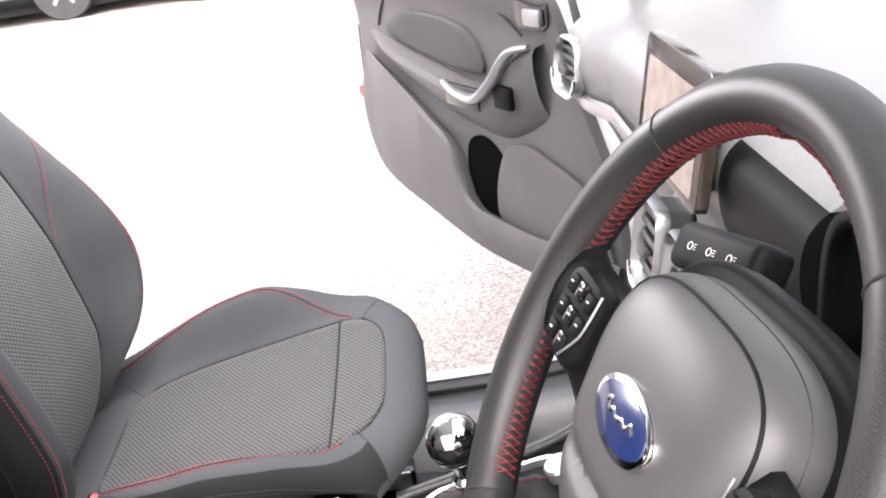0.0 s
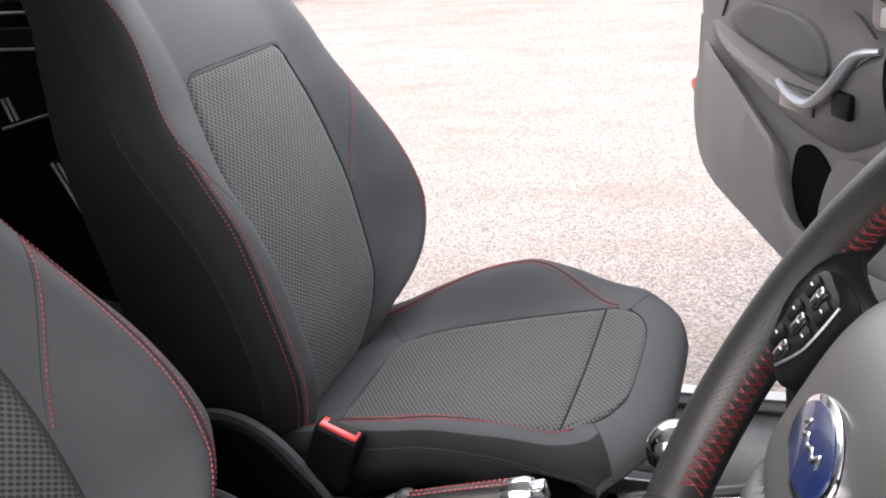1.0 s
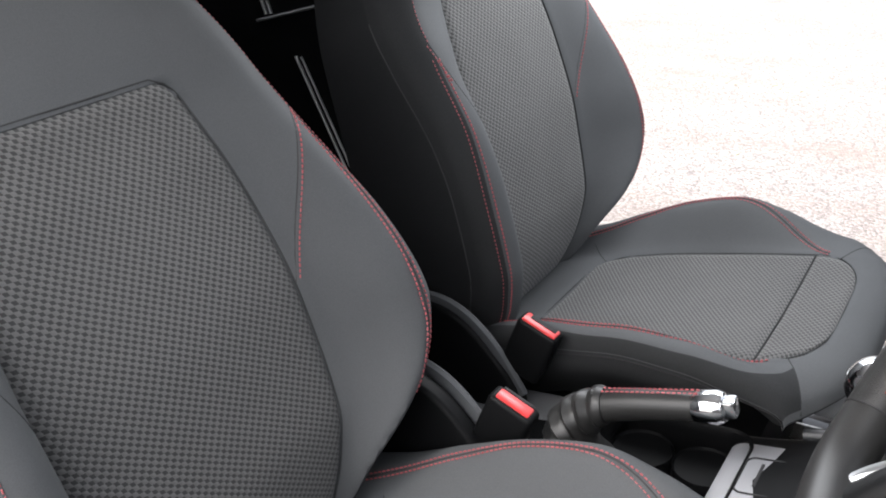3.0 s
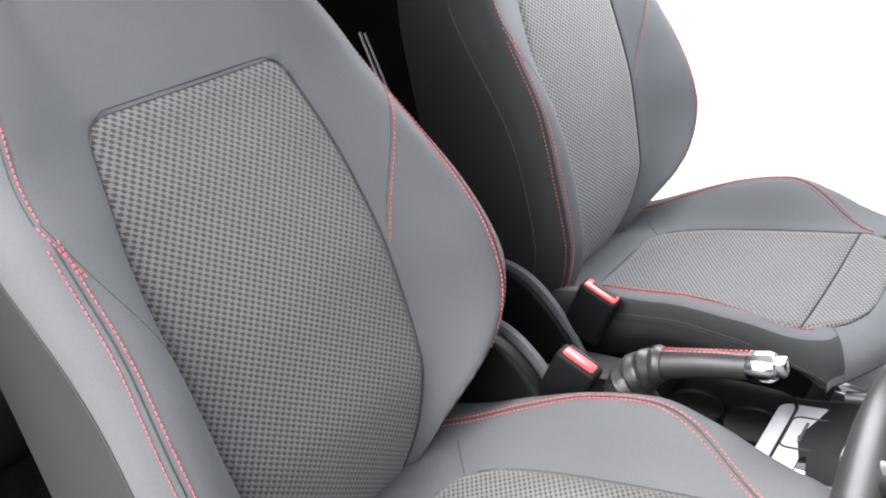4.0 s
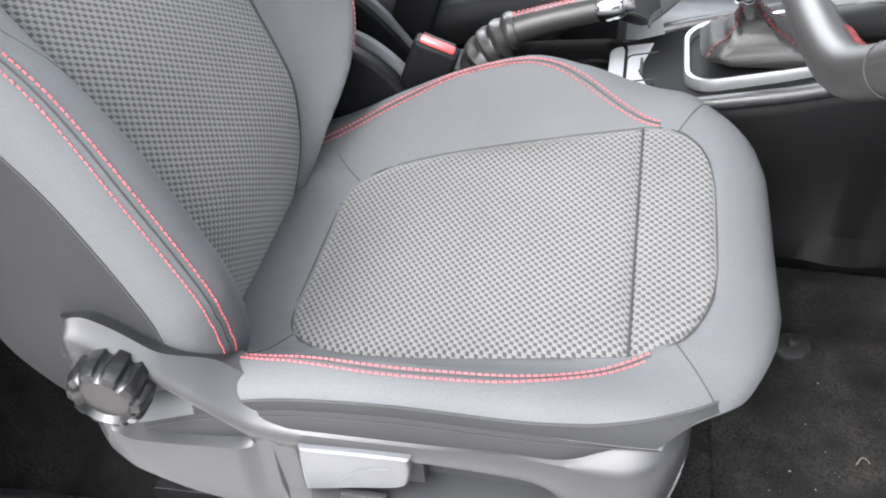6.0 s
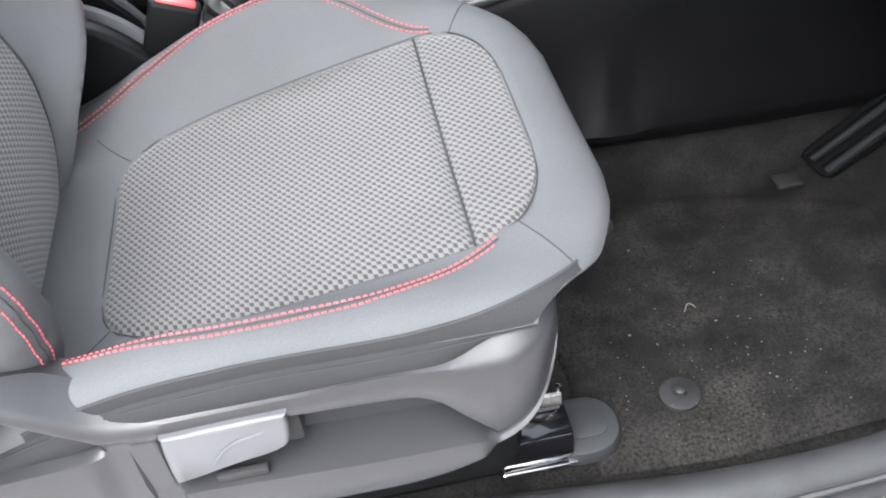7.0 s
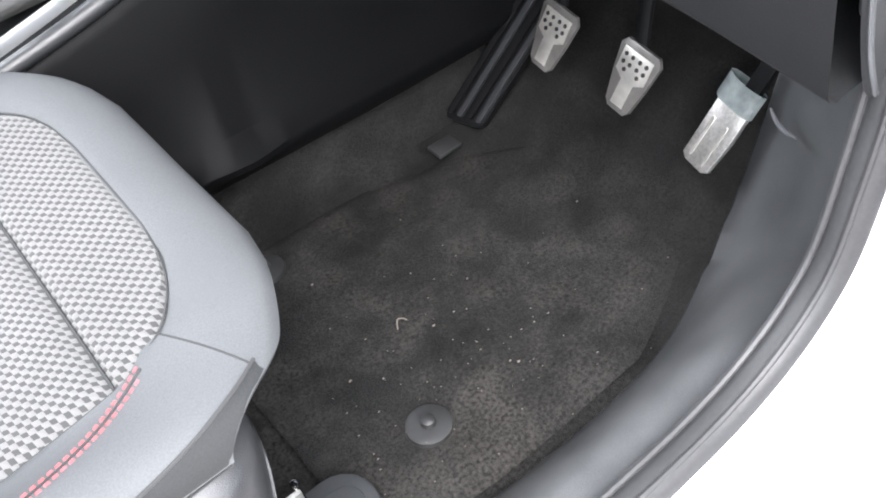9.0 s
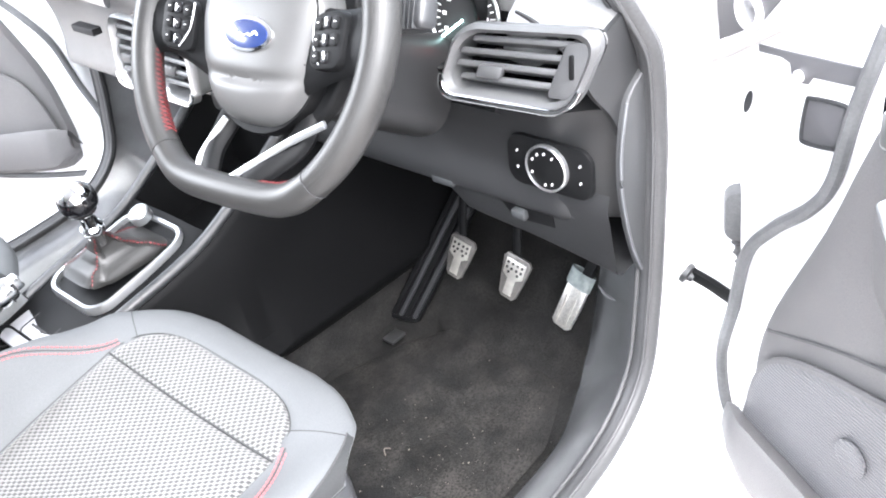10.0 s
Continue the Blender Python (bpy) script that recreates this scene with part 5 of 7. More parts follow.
    part("glovebox_handle", bm, SEAM, d, "dark glovebox handle recess")
    return d


SIDE_PANEL = mat("grey_side_panel", (0.034, 0.035, 0.037), 0.45, spec=0.4, grain=0.1, grain_scale=1000, stain=0.12, bump=0.2)
dash = dashboard()


def binnacle():
    b = thing("instrument_cluster", "instrument cluster with two round dials under a black hood", "instrument cluster")
    bm = bmesh.new()
    rows = []
    for x, g in ((0.735, 1.0), (0.75, 1.03), (0.80, 1.05), (0.87, 1.05), (0.95, 0.95)):
        rows.append([Vector((x + 0.02 * math.cos(a) ** 2 + 0.085 * max(0.0, -math.cos(a)) ** 1.5 * (1 - ramp(x, (0.80, 0.0), (0.95, 1.0))), -0.022 + 0.124 * g * math.cos(a), 0.870 + (0.150 * g) * max(math.sin(a), 0.0) ** 0.75)) for a in np.linspace(0, math.pi, 29)])
    grid(bm, rows)
    solid(part("hood", bm, PLASTIC, b, "grained black hood"), 0.010)
    bm = bmesh.new()
    rows = []
    for k in range(6):
        t = k / 5
        rows.append([Vector((0.752 + 0.10 * t + 0.08 * (1 - t) * max(0.0, -y / 0.12) ** 1.5, -0.022 + y * (1 - 0.08 * t), lerp(0.845, 0.835, t) - 0.015 * (1 - t) * (y / 0.12) ** 2)) for y in np.linspace(-0.12, 0.12, 15)])
    grid(bm, rows)
    solid(part("lower_surround", bm, PLASTIC, b), 0.006)
    face = Matrix.Translation((0.852, -0.034, 0.876)) @ Matrix.Rotation(radians(-90), 4, "Y") @ Matrix.Rotation(radians(90), 4, "Z") @ Matrix.Rotation(radians(12), 4, "X")
    bm = bmesh.new()
    prism(bm, rounded(0.26, 0.13, 0.05), 0.004, face)
    part("dial_plate", bm, SEAM, b)
    for s in (-1, 1):
        bm = bmesh.new()
        tube(bm, [face @ Vector((s * 0.080 + 0.053 * math.cos(a), 0.053 * math.sin(a), 0.006)) for a in np.linspace(0, 2 * math.pi, 41)[:-1]], 0.0022, 6, closed=True)
        part("dial_ring", bm, SATIN_SILVER, b)
        bm = bmesh.new()
        for k in range(25):
            a = radians(-40 + 260 * k / 24)
            m = face @ Matrix.Translation((s * 0.080 + 0.043 * math.cos(a), 0.043 * math.sin(a), 0.0045)) @ Matrix.Rotation(a, 4, "Z")
            box(bm, (0, 0, 0), (0.008 if k % 3 == 0 else 0.005, 0.0014, 0.0006), 0, m)
        for k in range(9):
            a = radians(-40 + 260 * k / 8)
            box(bm, (0, 0, 0), (0.006, 0.0045, 0.0006), 0, face @ Matrix.Translation((s * 0.080 + 0.033 * math.cos(a), 0.033 * math.sin(a), 0.0045)))
        part("dial_marking", bm, WHITE_MARK, b)
        bm = bmesh.new()
        a = radians(35)
        tube(bm, [face @ Vector((s * 0.080, 0, 0.009)), face @ Vector((s * 0.080 + 0.040 * math.cos(a), 0.040 * math.sin(a), 0.008))], 0.0016, 6)
        part("needle", bm, NEEDLE, b, "pale blue lit needle")
    for px, py in ((-0.092, 0.012), (0.10, 0.022), (-0.03, -0.03)):
        bm = bmesh.new()
        lathe(bm, [(0.0045, 0.004), (0.0045, 0.0055)], face @ Matrix.Translation((px, py, 0)), 12)
        part("warning_light", bm, RED_LIGHT, b, "red warning light")
    bm = bmesh.new()
    prism(bm, rounded(0.06, 0.075, 0.006), 0.002, face @ Matrix.Translation((0, 0, 0.004)))
    part("trip_display", bm, SCREEN, b)
    return b


NEEDLE = plain_emit("lit_needle", (0.55, 0.9, 0.85), 1.2)
RED_LIGHT = plain_emit("red_warning", (0.9, 0.03, 0.03), 1.5)
binnacle()


def air_vent(name, m, w, h, slats, label, corner, taper=0.0, frame_mat=None, rake=0.0):
    """A vent: m has x to the right, y up and z towards the cabin."""
    v = thing(name, label, "air vent", m)
    bm = bmesh.new()
    rows = []
    for k, z in ((1.0, 0.0), (1.0, 0.010), (0.94, 0.016), (0.88, 0.010), (0.84, -0.03)):
        rows.append([Vector((px, py, z)) for px, py in rounded(w * k, h - w * (1 - k), min(corner, (h - w * (1 - k)) * 0.45), 6)])
    grid(bm, rows, close_u=True)
    part("surround", bm, frame_mat or PLASTIC, v)
    bm = bmesh.new()
    prism(bm, rounded(w * 0.9, h - w * 0.1, corner * 0.8, 6), 0.004, Matrix.Translation((0, 0, -0.03)))
    part("backing", bm, GLOSS, v)
    for k in range(slats):
        bm = bmesh.new()
        y = (k + 0.5) / slats * (h - 0.03) - (h - 0.03) / 2
        ww = w * 0.85 * (0.86 if k in (0, slats - 1) else 1.0)
        box(bm, (0, 0, 0), (ww, 0.0075, 0.026), 0.003, Matrix.Translation((0, y, -0.004)) @ Matrix.Rotation(radians(-24), 4, "X"))
        part("slat", bm, SLAT_GREY, v)
    bm = bmesh.new()
    box(bm, (0, 0, 0.008), (0.032, 0.016, 0.012), 0.004, Matrix.Translation((-w * 0.16, -h * 0.10, 0)))
    part("slat_tab", bm, SLAT_GREY, v)
    if rake:
        bm = bmesh.new()
        prism(bm, rounded(0.034, h * 0.66, 0.006), 0.016, Matrix.Translation((w * 0.375, 0.001, -0.004)), 0.002)
        plate = part("thumb_wheel_plate", bm, SLAT_GREY, v, "grey end plate of the vent")
        bm = bmesh.new()
        prism(bm, rounded(0.005, 0.026, 0.002), 0.004, Matrix.Translation((w * 0.385, 0.006, 0.0105)), 0.001)
        part("thumb_wheel", bm, PLASTIC, plate, "black thumb wheel in its slot")
    bm = bmesh.new()
    half = [Vector((px, py, 0.0165)) for px, py in rounded(w * 0.97, h - w * 0.03, corner, 6) if py < h * 0.1]
    half.sort(key=lambda p: math.atan2(p.x, -p.y))
    tube(bm, half, 0.0042, 8, flat=0.6)
    part("bright_trim", bm, CHROME, v, "bright lower trim")
    for ob in v.children:  # one end taller than the other, and the ends raked
        for q in ob.data.vertices:
            q.co.y *= 1 + taper * q.co.x / w
            q.co.x += rake * q.co.y
    return v


def facing(x, y, z, tilt=0.0, turn=0.0):
    """A frame with x to the driver's right, y up, z towards the cabin's rear."""
    return Matrix.Translation((x, y, z)) @ Matrix.Rotation(radians(turn), 4, "Z") @ Matrix(((0, 0, -1, 0), (-1, 0, 0, 0), (0, 1, 0, 0), (0, 0, 0, 1))) @ Matrix.Rotation(radians(-tilt), 4, "X")


VENT_FRAME = mat("grey_vent_frame", (0.060, 0.061, 0.063), 0.38, spec=0.5, grain=0.1, grain_scale=900, stain=0.08, bump=0.1)
air_vent("air_vent", facing(0.792, -0.238, 0.866, 10, 9), 0.176, 0.090, 4, "dark grey slatted outer air vent with bright trim", 0.026, 0.12, VENT_FRAME, 0.42)
air_vent("air_vent", facing(0.752, 0.400, 0.775, 8), 0.095, 0.115, 5, "slatted centre air vent with silver surround", 0.02, 0.0, SATIN_SILVER)
air_vent("air_vent", facing(0.752, 0.520, 0.775, 8), 0.095, 0.115, 5, "slatted centre air vent with silver surround", 0.02, 0.0, SATIN_SILVER)
air_vent("air_vent", facing(0.745, 0.932, 0.892, 8, 8), 0.105, 0.085, 4, "slatted passenger air vent with silver surround", 0.03, 0.0, SATIN_SILVER)


def touch_screen():
    t = thing("touch_screen", "glossy dark floating touch screen above the centre vents", "touch screen", facing(0.752, 0.440, 0.950, 9))
    bm = bmesh.new()
    prism(bm, rounded(0.215, 0.130, 0.010), 0.012, Matrix.Translation((0, 0, -0.012)), 0.003)
    part("screen_glass", bm, SCREEN, t)
    bm = bmesh.new()
    prism(bm, rounded(0.178, 0.098, 0.004), 0.0008, Matrix.Translation((0, -0.006, 0.0)))
    part("display", bm, DISPLAY, t, "display toned pale tan for the gravel's reflection")
    bm = bmesh.new()
    prism(bm, rounded(0.160, 0.085, 0.010), 0.020, Matrix.Translation((0, -0.012, -0.032)))
    part("housing", bm, PLASTIC, t)


# tan base colour stands for gravel reflected in the dark display
DISPLAY = mat("reflection_display", (0.20, 0.162, 0.138), 0.15, spec=0.5, stain=0.25, stain_scale=40, bump=0)
touch_screen()
bm = bmesh.new()
tube(bm, [Vector((0.772 - 0.022 * ramp(y, (0.80, 0.0), (0.88, 1.0)), y, 0.838 + 0.01 * ramp(y, (0.5, 0.0), (0.9, 1.0)))) for y in np.linspace(0.60, 0.985, 16)], 0.006, 8, flat=2.0)
part("trim_strip", bm, SATIN_SILVER, dash, "satin silver trim strip")


def light_switch():
    t = thing("light_switch_panel", "black headlight switch panel with round rotary dial", "switch panel", facing(0.833, -0.232, 0.718, 4))
    bm = bmesh.new()
    prism(bm, rounded(0.125, 0.066, 0.020), 0.006, None, 0.003)
    part("panel", bm, PLASTIC, t)
    bm = bmesh.new()
    lathe(bm, [(0.030, 0.006), (0.030, 0.012), (0.0285, 0.0135), (0.0275, 0.010)], Matrix.Translation((0.0, 0, 0)), 36)
    part("dial_ring", bm, SATIN_SILVER, t, "silver dial ring")
    bm = bmesh.new()
    lathe(bm, [(0.0275, 0.006), (0.027, 0.011), (0.020, 0.013), (0.0, 0.013)], None, 36)
    part("dial", bm, PLASTIC, t)
    for k, (px, py) in enumerate([(0.020 * math.cos(radians(a)), 0.020 * math.sin(radians(a))) for a in (200, 150, 120, 90, 55, 270, 300)] + [(-0.046, 0.012), (-0.046, -0.010), (0.046, 0.012), (0.046, -0.010)]):
        bm = bmesh.new()
        z = 0.0135 if k < 7 else 0.0062
        for dy in (-0.0015, 0.0, 0.0015):
            box(bm, (px + 0.4 * dy, py + dy, z), (0.0034 - abs(dy), 0.0006, 0.0007))
        part("marking", bm, WHITE_MARK, t, "white lighting symbol")


light_switch()


def lower_dash():
    t = thing("lower_dash_panel", "black lower dash panel with bonnet release under the column", "dash panel")
    bm = bmesh.new()
    rows = []
    for y in np.linspace(-0.306, 0.19, 30):
        edge = ramp(-y, (-0.19, 0.634), (0.035, 0.629), (0.05, 0.615), (0.068, 0.601), (0.18, 0.590), (0.306, 0.572))
        rows.append([Vector((0.842, y, 0.690)), Vector((0.835, y, 0.672)), Vector((0.838, y, 0.655)), Vector((0.846, y, edge + 0.006)), Vector((0.850, y, edge)), Vector((0.858, y, edge - 0.004)), Vector((0.90, y, edge)), Vector((0.98, y, edge + 0.01))])
    grid(bm, rows)
    part("panel", bm, DASH_HARD, t)
    bm = bmesh.new()
    tube(bm, spline([(0.8375, -0.232, 0.660), (0.8405, -0.252, 0.645), (0.8450, -0.262, 0.615), (0.8500, -0.270, 0.584)], 5), 0.0016, 6)
    part("panel_joint", bm, SEAM, t)
    bm = bmesh.new()
    m = facing(0.842, -0.160, 0.642, -8)
    prism(bm, [(-0.035, 0.014), (0.06, 0.012), (0.06, -0.022), (-0.006, -0.026)], 0.004, m, 0.001)
    part("flap", bm, PLASTIC, t)
    bm = bmesh.new()
    box(bm, (0, 0, 0), (0.022, 0.015, 0.012), 0.004, m @ Matrix.Translation((0.010, -0.012, 0.008)))
    part("release_handle", bm, CAP_GREY, t, "grey bonnet release handle")
    bm = bmesh.new()
    box(bm, (0.842, -0.040, 0.644), (0.02, 0.040, 0.014), 0.004)
    part("knee_latch", bm, CAP_GREY, t)


lower_dash()


# ---- pedals ----
def pedals():
    for y, name, label in ((0.100, "clutch_pedal", "bare steel clutch pedal with drilled dots"), (-0.015, "brake_pedal", "bare steel brake pedal with drilled dots")):
        p = thing(name, label, "pedal")
        m = Matrix.Translation((0.970, y - 0.002, 0.383)) @ Matrix.Rotation(radians(-63), 4, "Y") @ Matrix.Rotation(radians(-90), 4, "Z") @ Matrix.Rotation(radians(-9), 4, "Z") @ Matrix.Scale(0.84, 4)
        bm = bmesh.new()
        prism(bm, [(-0.033, 0.034), (-0.026, 0.043), (0.026, 0.043), (0.033, 0.034), (0.028, 0.0), (0.020, -0.036), (0.013, -0.043), (-0.013, -0.043), (-0.020, -0.036), (-0.028, 0.0)], 0.006, m, 0.002)
        part("pad", bm, STEEL_DARK, p, "dark worn pad")
        bm = bmesh.new()
        prism(bm, [(-0.024, 0.034), (0.024, 0.034), (0.024, 0.004), (0.010, -0.004), (0.010, -0.036), (-0.010, -0.036), (-0.010, -0.004), (-0.024, 0.004)], 0.002, m @ Matrix.Translation((0, 0, 0.0055)), 0.0008)
        part("pad_plate", bm, STEEL_DULL, p, "brushed plate")
        for i, (bx, by) in enumerate([(a, b) for b in (0.026, 0.016) for a in (-0.017, -0.006, 0.006, 0.017)] + [(-0.011, 0.008), (0.011, 0.008)]):
            bm = bmesh.new()
            lathe(bm, [(0.0028, 0.0072), (0.0028, 0.0086), (0.0015, 0.0090)], m @ Matrix.Translation((bx, by, 0)), 10)
            part("rubber_dot", bm, SEAM, p)
        bm = bmesh.new()
        tube(bm, [(0.985, y, 0.40), (0.997, y + 0.003, 0.45), (1.03, y + 0.006, 0.56), (1.12, y + 0.01, 0.70)], 0.008, 10, flat=0.6)
        part("arm", bm, PLASTIC, p)
    p = thing("accelerator_pedal", "scuffed bare aluminium accelerator pedal", "pedal")
    m = Matrix.Translation((0.985, -0.117, 0.362)) @ Matrix.Scale(0.80, 4) @ Matrix.Rotation(radians(-66), 4, "Y") @ Matrix.Rotation(radians(-90), 4, "Z") @ Matrix.Rotation(radians(-15), 4, "Z")
    bm = bmesh.new()
    prism(bm, [(-0.022, 0.062), (0.024, 0.062), (0.026, 0.0), (0.022, -0.05), (0.014, -0.056), (-0.014, -0.056), (-0.022, -0.05)], 0.008, m, 0.003)
    part("pad", bm, STEEL, p, "shiny worn pad")
    for bx in (-0.011, 0.011):
        bm = bmesh.new()
        prism(bm, rounded(0.004, 0.06, 0.0019, 3), 0.0012, m @ Matrix.Translation((bx, -0.016, 0.0078)))
        part("groove", bm, STEEL_DULL, p)
    bm = bmesh.new()
    rows = []
    for k in range(7):
        t = k / 6
        rows.append([m @ Vector((px * (1 + 0.1 * noise.noise(Vector((k, i, 0)))), 0.038 + 0.034 * t + py * 0.0, 0.004 + pz * (1 + 0.25 * noise.noise(Vector((i * 0.9, k * 1.3, 5)))))) for i, (px, py, pz) in enumerate([(0.029 * math.cos(a), 0, 0.012 * math.sin(a)) for a in np.linspace(0, 2 * math.pi, 15)[:-1]])])
    grid(bm, rows, close_u=True)
    part("torn_wrap", bm, WRAP, p, "crumpled clear plastic wrap")
    bm = bmesh.new()
    box(bm, (0, 0, 0), (0.022, 0.085, 0.012), 0.003, m @ Matrix.Translation((0.010, 0.098, 0.004)))
    part("arm", bm, PLASTIC, p)
    # ribbed foot rest
    f = thing("foot_rest", "ribbed black plastic foot rest beside the clutch", "foot rest")
    a, b = Vector((0.908, 0.202, 0.246)), Vector((1.09, 0.155, 0.448))
    t = (b - a).normalized()
    s = Vector((0, -1, 0)).cross(t)
    s = Vector((0.25, -1, 0.0)).normalized()
    nrm = t.cross(s).normalized()
    if nrm.x > 0:
        nrm = -nrm
    m = Matrix((( s.x, t.x, nrm.x, a.x), (s.y, t.y, nrm.y, a.y), (s.z, t.z, nrm.z, a.z), (0, 0, 0, 1)))
    L = (b - a).length
    bm = bmesh.new()
    prism(bm, rounded(0.058, L, 0.010, 4, 0, L / 2), 0.009, m, 0.003)
    part("base", bm, PLASTIC, f)
    for k in range(4):
        bm = bmesh.new()
        prism(bm, rounded(0.008, L * 0.94, 0.003, 3, -0.021 + 0.014 * k, L / 2), 0.005, m @ Matrix.Translation((0, 0, 0.0085)), 0.002)
        part("rib", bm, PLASTIC_GREY if k % 2 else PLASTIC, f)


STEEL_DULL = mat("dull_steel", (0.70, 0.68, 0.64), 0.35, metal=0.8, stain=0.2, stain_scale=60, bump=0.05)
STEEL_DARK = mat("dark_pad_steel", (0.11, 0.105, 0.10), 0.35, metal=0.3, stain=0.25, stain_scale=60, bump=0.1)
WRAP = mat("clear_wrap", (0.15, 0.17, 0.17), 0.10, spec=0.8, stain=0.3, stain_scale=80, bump=0.4)
pedals()


# ---- centre console ----
def console():
    c = thing("centre_console", "black plastic centre console between the front seats", "centre console")
    rows = []
    for x in np.linspace(-0.12, 1.12, 70):
        top = ramp(x, (-0.12, 0.47), (0.20, 0.50), (0.36, 0.512), (0.44, 0.530), (0.60, 0.565), (0.72, 0.625), (0.86, 0.70), (1.12, 0.72))
        w = ramp(x, (-0.12, 0.085), (0.30, 0.098), (0.5, 0.105), (0.86, 0.125), (1.12, 0.13))
        low = 0.36
        cy = MID + 0.018
        flare = 0.022 * math.exp(-((x - 0.635) / 0.045) ** 2)  # the lower edge stands off the carpet here
        rows.append([Vector((x, cy + a, z)) for a, z in ((-w - 0.030, low - 0.03), (-w - 0.046 - flare, low - 0.004 + 0.4 * flare), (-w - 0.047 - flare, low + 0.004 + 0.4 * flare), (-w - 0.036, low + 0.030), (-w - 0.012, lerp(low, top, 0.55)), (-w - 0.004, top - 0.022), (-w + 0.004, top - 0.006), (-w + 0.016, top), (0.0, top + 0.002), (w - 0.016, top), (w - 0.004, top - 0.006), (w + 0.004, top - 0.022), (w + 0.012, lerp(low, top, 0.55)), (w + 0.03, low + 0.03), (w + 0.045, low - 0.02))])
    bm = bmesh.new()
    grid(bm, rows)
    bm.normal_update()
    hole = [f for f in bm.faces if 0.222 < f.calc_center_median().x < 0.368 and abs(f.calc_center_median().y - MID - 0.018) < 0.07 and f.normal.z ** 2 > 0.5]
    hole += [f for f in bm.faces if 0.632 < f.calc_center_median().x < 0.842 and abs(f.calc_center_median().y - MID - 0.018) < 0.085 and f.normal.z ** 2 > 0.5]
    bmesh.ops.delete(bm, geom=hole, context="FACES")
    part("console_body", bm, CONSOLE_SKIN, c)
    cy = MID + 0.018
    # deep open tray ahead of the gear lever
    bm = bmesh.new()
    rows = []
    for x, deep in ((0.620, 0.0), (0.627, 0.010), (0.640, 0.075), (0.68, 0.095), (0.74, 0.12), (0.80, 0.15), (0.838, 0.15), (0.846, 0.010), (0.852, 0.0)):
        top = ramp(x, (0.44, 0.530), (0.60, 0.565), (0.72, 0.625), (0.86, 0.70), (1.12, 0.72)) - 0.004
        half = ramp(x, (0.5, 0.105), (0.86, 0.125)) - 0.010
        rows.append([Vector((x, cy + a * half, top - b * deep)) for a, b in ((-1.0, 0.0), (-0.97, 0.15), (-0.92, 0.85), (-0.85, 1.0), (0.0, 1.0), (0.85, 1.0), (0.92, 0.85), (0.97, 0.15), (1.0, 0.0))])
    grid(bm, rows)
    part("storage_tray", bm, CONSOLE_SKIN, c, "deep black storage tray")
    # open tray with two cup wells
    bm = bmesh.new()
    rows = []
    for k, z in ((1.0, 0.512), (0.985, 0.515), (0.95, 0.512), (0.93, 0.500), (0.90, 0.425), (0.5, 0.422), (0.02, 0.422)):
        rows.append([Vector((0.295 + px * k, cy + py * k, z - 0.10 * (0.295 - 0.295 - px * k) * 0.6)) for px, py in rounded(0.160, 0.172, 0.03, 6)])
    grid(bm, rows, close_u=True)
    part("cup_tray", bm, CONSOLE_SKIN, c, "deep black plastic tray")
    for x in (0.258, 0.332):
        bm = bmesh.new()
        lathe(bm, [(0.034, 0.424), (0.0375, 0.424), (0.0375, 0.498), (0.036, 0.501), (0.034, 0.498)], Matrix.Translation((x, cy + 0.024, 0)), 28)
        part("cup_ring", bm, CONSOLE_SKIN, c)
    for s, label in ((-1, "grey console edge rail"), (1, "grey console edge rail")):
        bm = bmesh.new()
        path = []
        for x in np.linspace(0.42, 0.86, 24):
            top = ramp(x, (-0.12, 0.47), (0.20, 0.50), (0.36, 0.512), (0.44, 0.530), (0.60, 0.565), (0.72, 0.625), (0.86, 0.70), (1.12, 0.72))
            w = ramp(x, (-0.12, 0.085), (0.30, 0.098), (0.5, 0.105), (0.86, 0.125), (1.12, 0.13))
            path.append(Vector((x, cy + s * (w - 0.004), top)))
        tube(bm, path, 0.009, 10)
        part("edge_rail", bm, PLASTIC_GREY, c, label)
    bm = bmesh.new()
    lathe(bm, [(0.017, -0.010), (0.0175, 0.004), (0.015, 0.007), (0.0, 0.0075)], Matrix.Translation((0.605, cy + 0.030, 0.588)) @ Matrix.Rotation(radians(-20), 4, "Y"), 24)
    part("start_button", bm, SATIN_SILVER, c, "round satin silver button")
    # satin plate with a framed switch unit, and the plain plate between the belts
    tip = Matrix.Translation((0.400, cy - 0.006, 0.5150)) @ Matrix.Rotation(radians(-9), 4, "Y")
    bm = bmesh.new()
    prism(bm, rounded(0.096, 0.150, 0.014), 0.006, tip, 0.002)
    part("switch_plate", bm, SATIN_LIGHT, c, "light satin grey switch plate")
    bm = bmesh.new()
    tube(bm, [tip @ Vector((px, py, 0.0062)) for px, py in rounded(0.062, 0.066, 0.010, 5, 0.006, 0.014)], 0.0013, 6, closed=True)
    tube(bm, [tip @ Vector((0.010, y, 0.0062)) for y in (-0.018, 0.046)], 0.0008, 6)
    tube(bm, [tip @ Vector((x, 0.014, 0.0062)) for x in (0.010, 0.036)], 0.0008, 6)
    part("switch_joint", bm, SEAM, c)
    bm = bmesh.new()
    box(bm, (-0.006, 0.016, 0.0060), (0.0036, 0.042, 0.0022), 0.0006, tip)
    part("slot", bm, SEAM, c, "narrow dark slot")
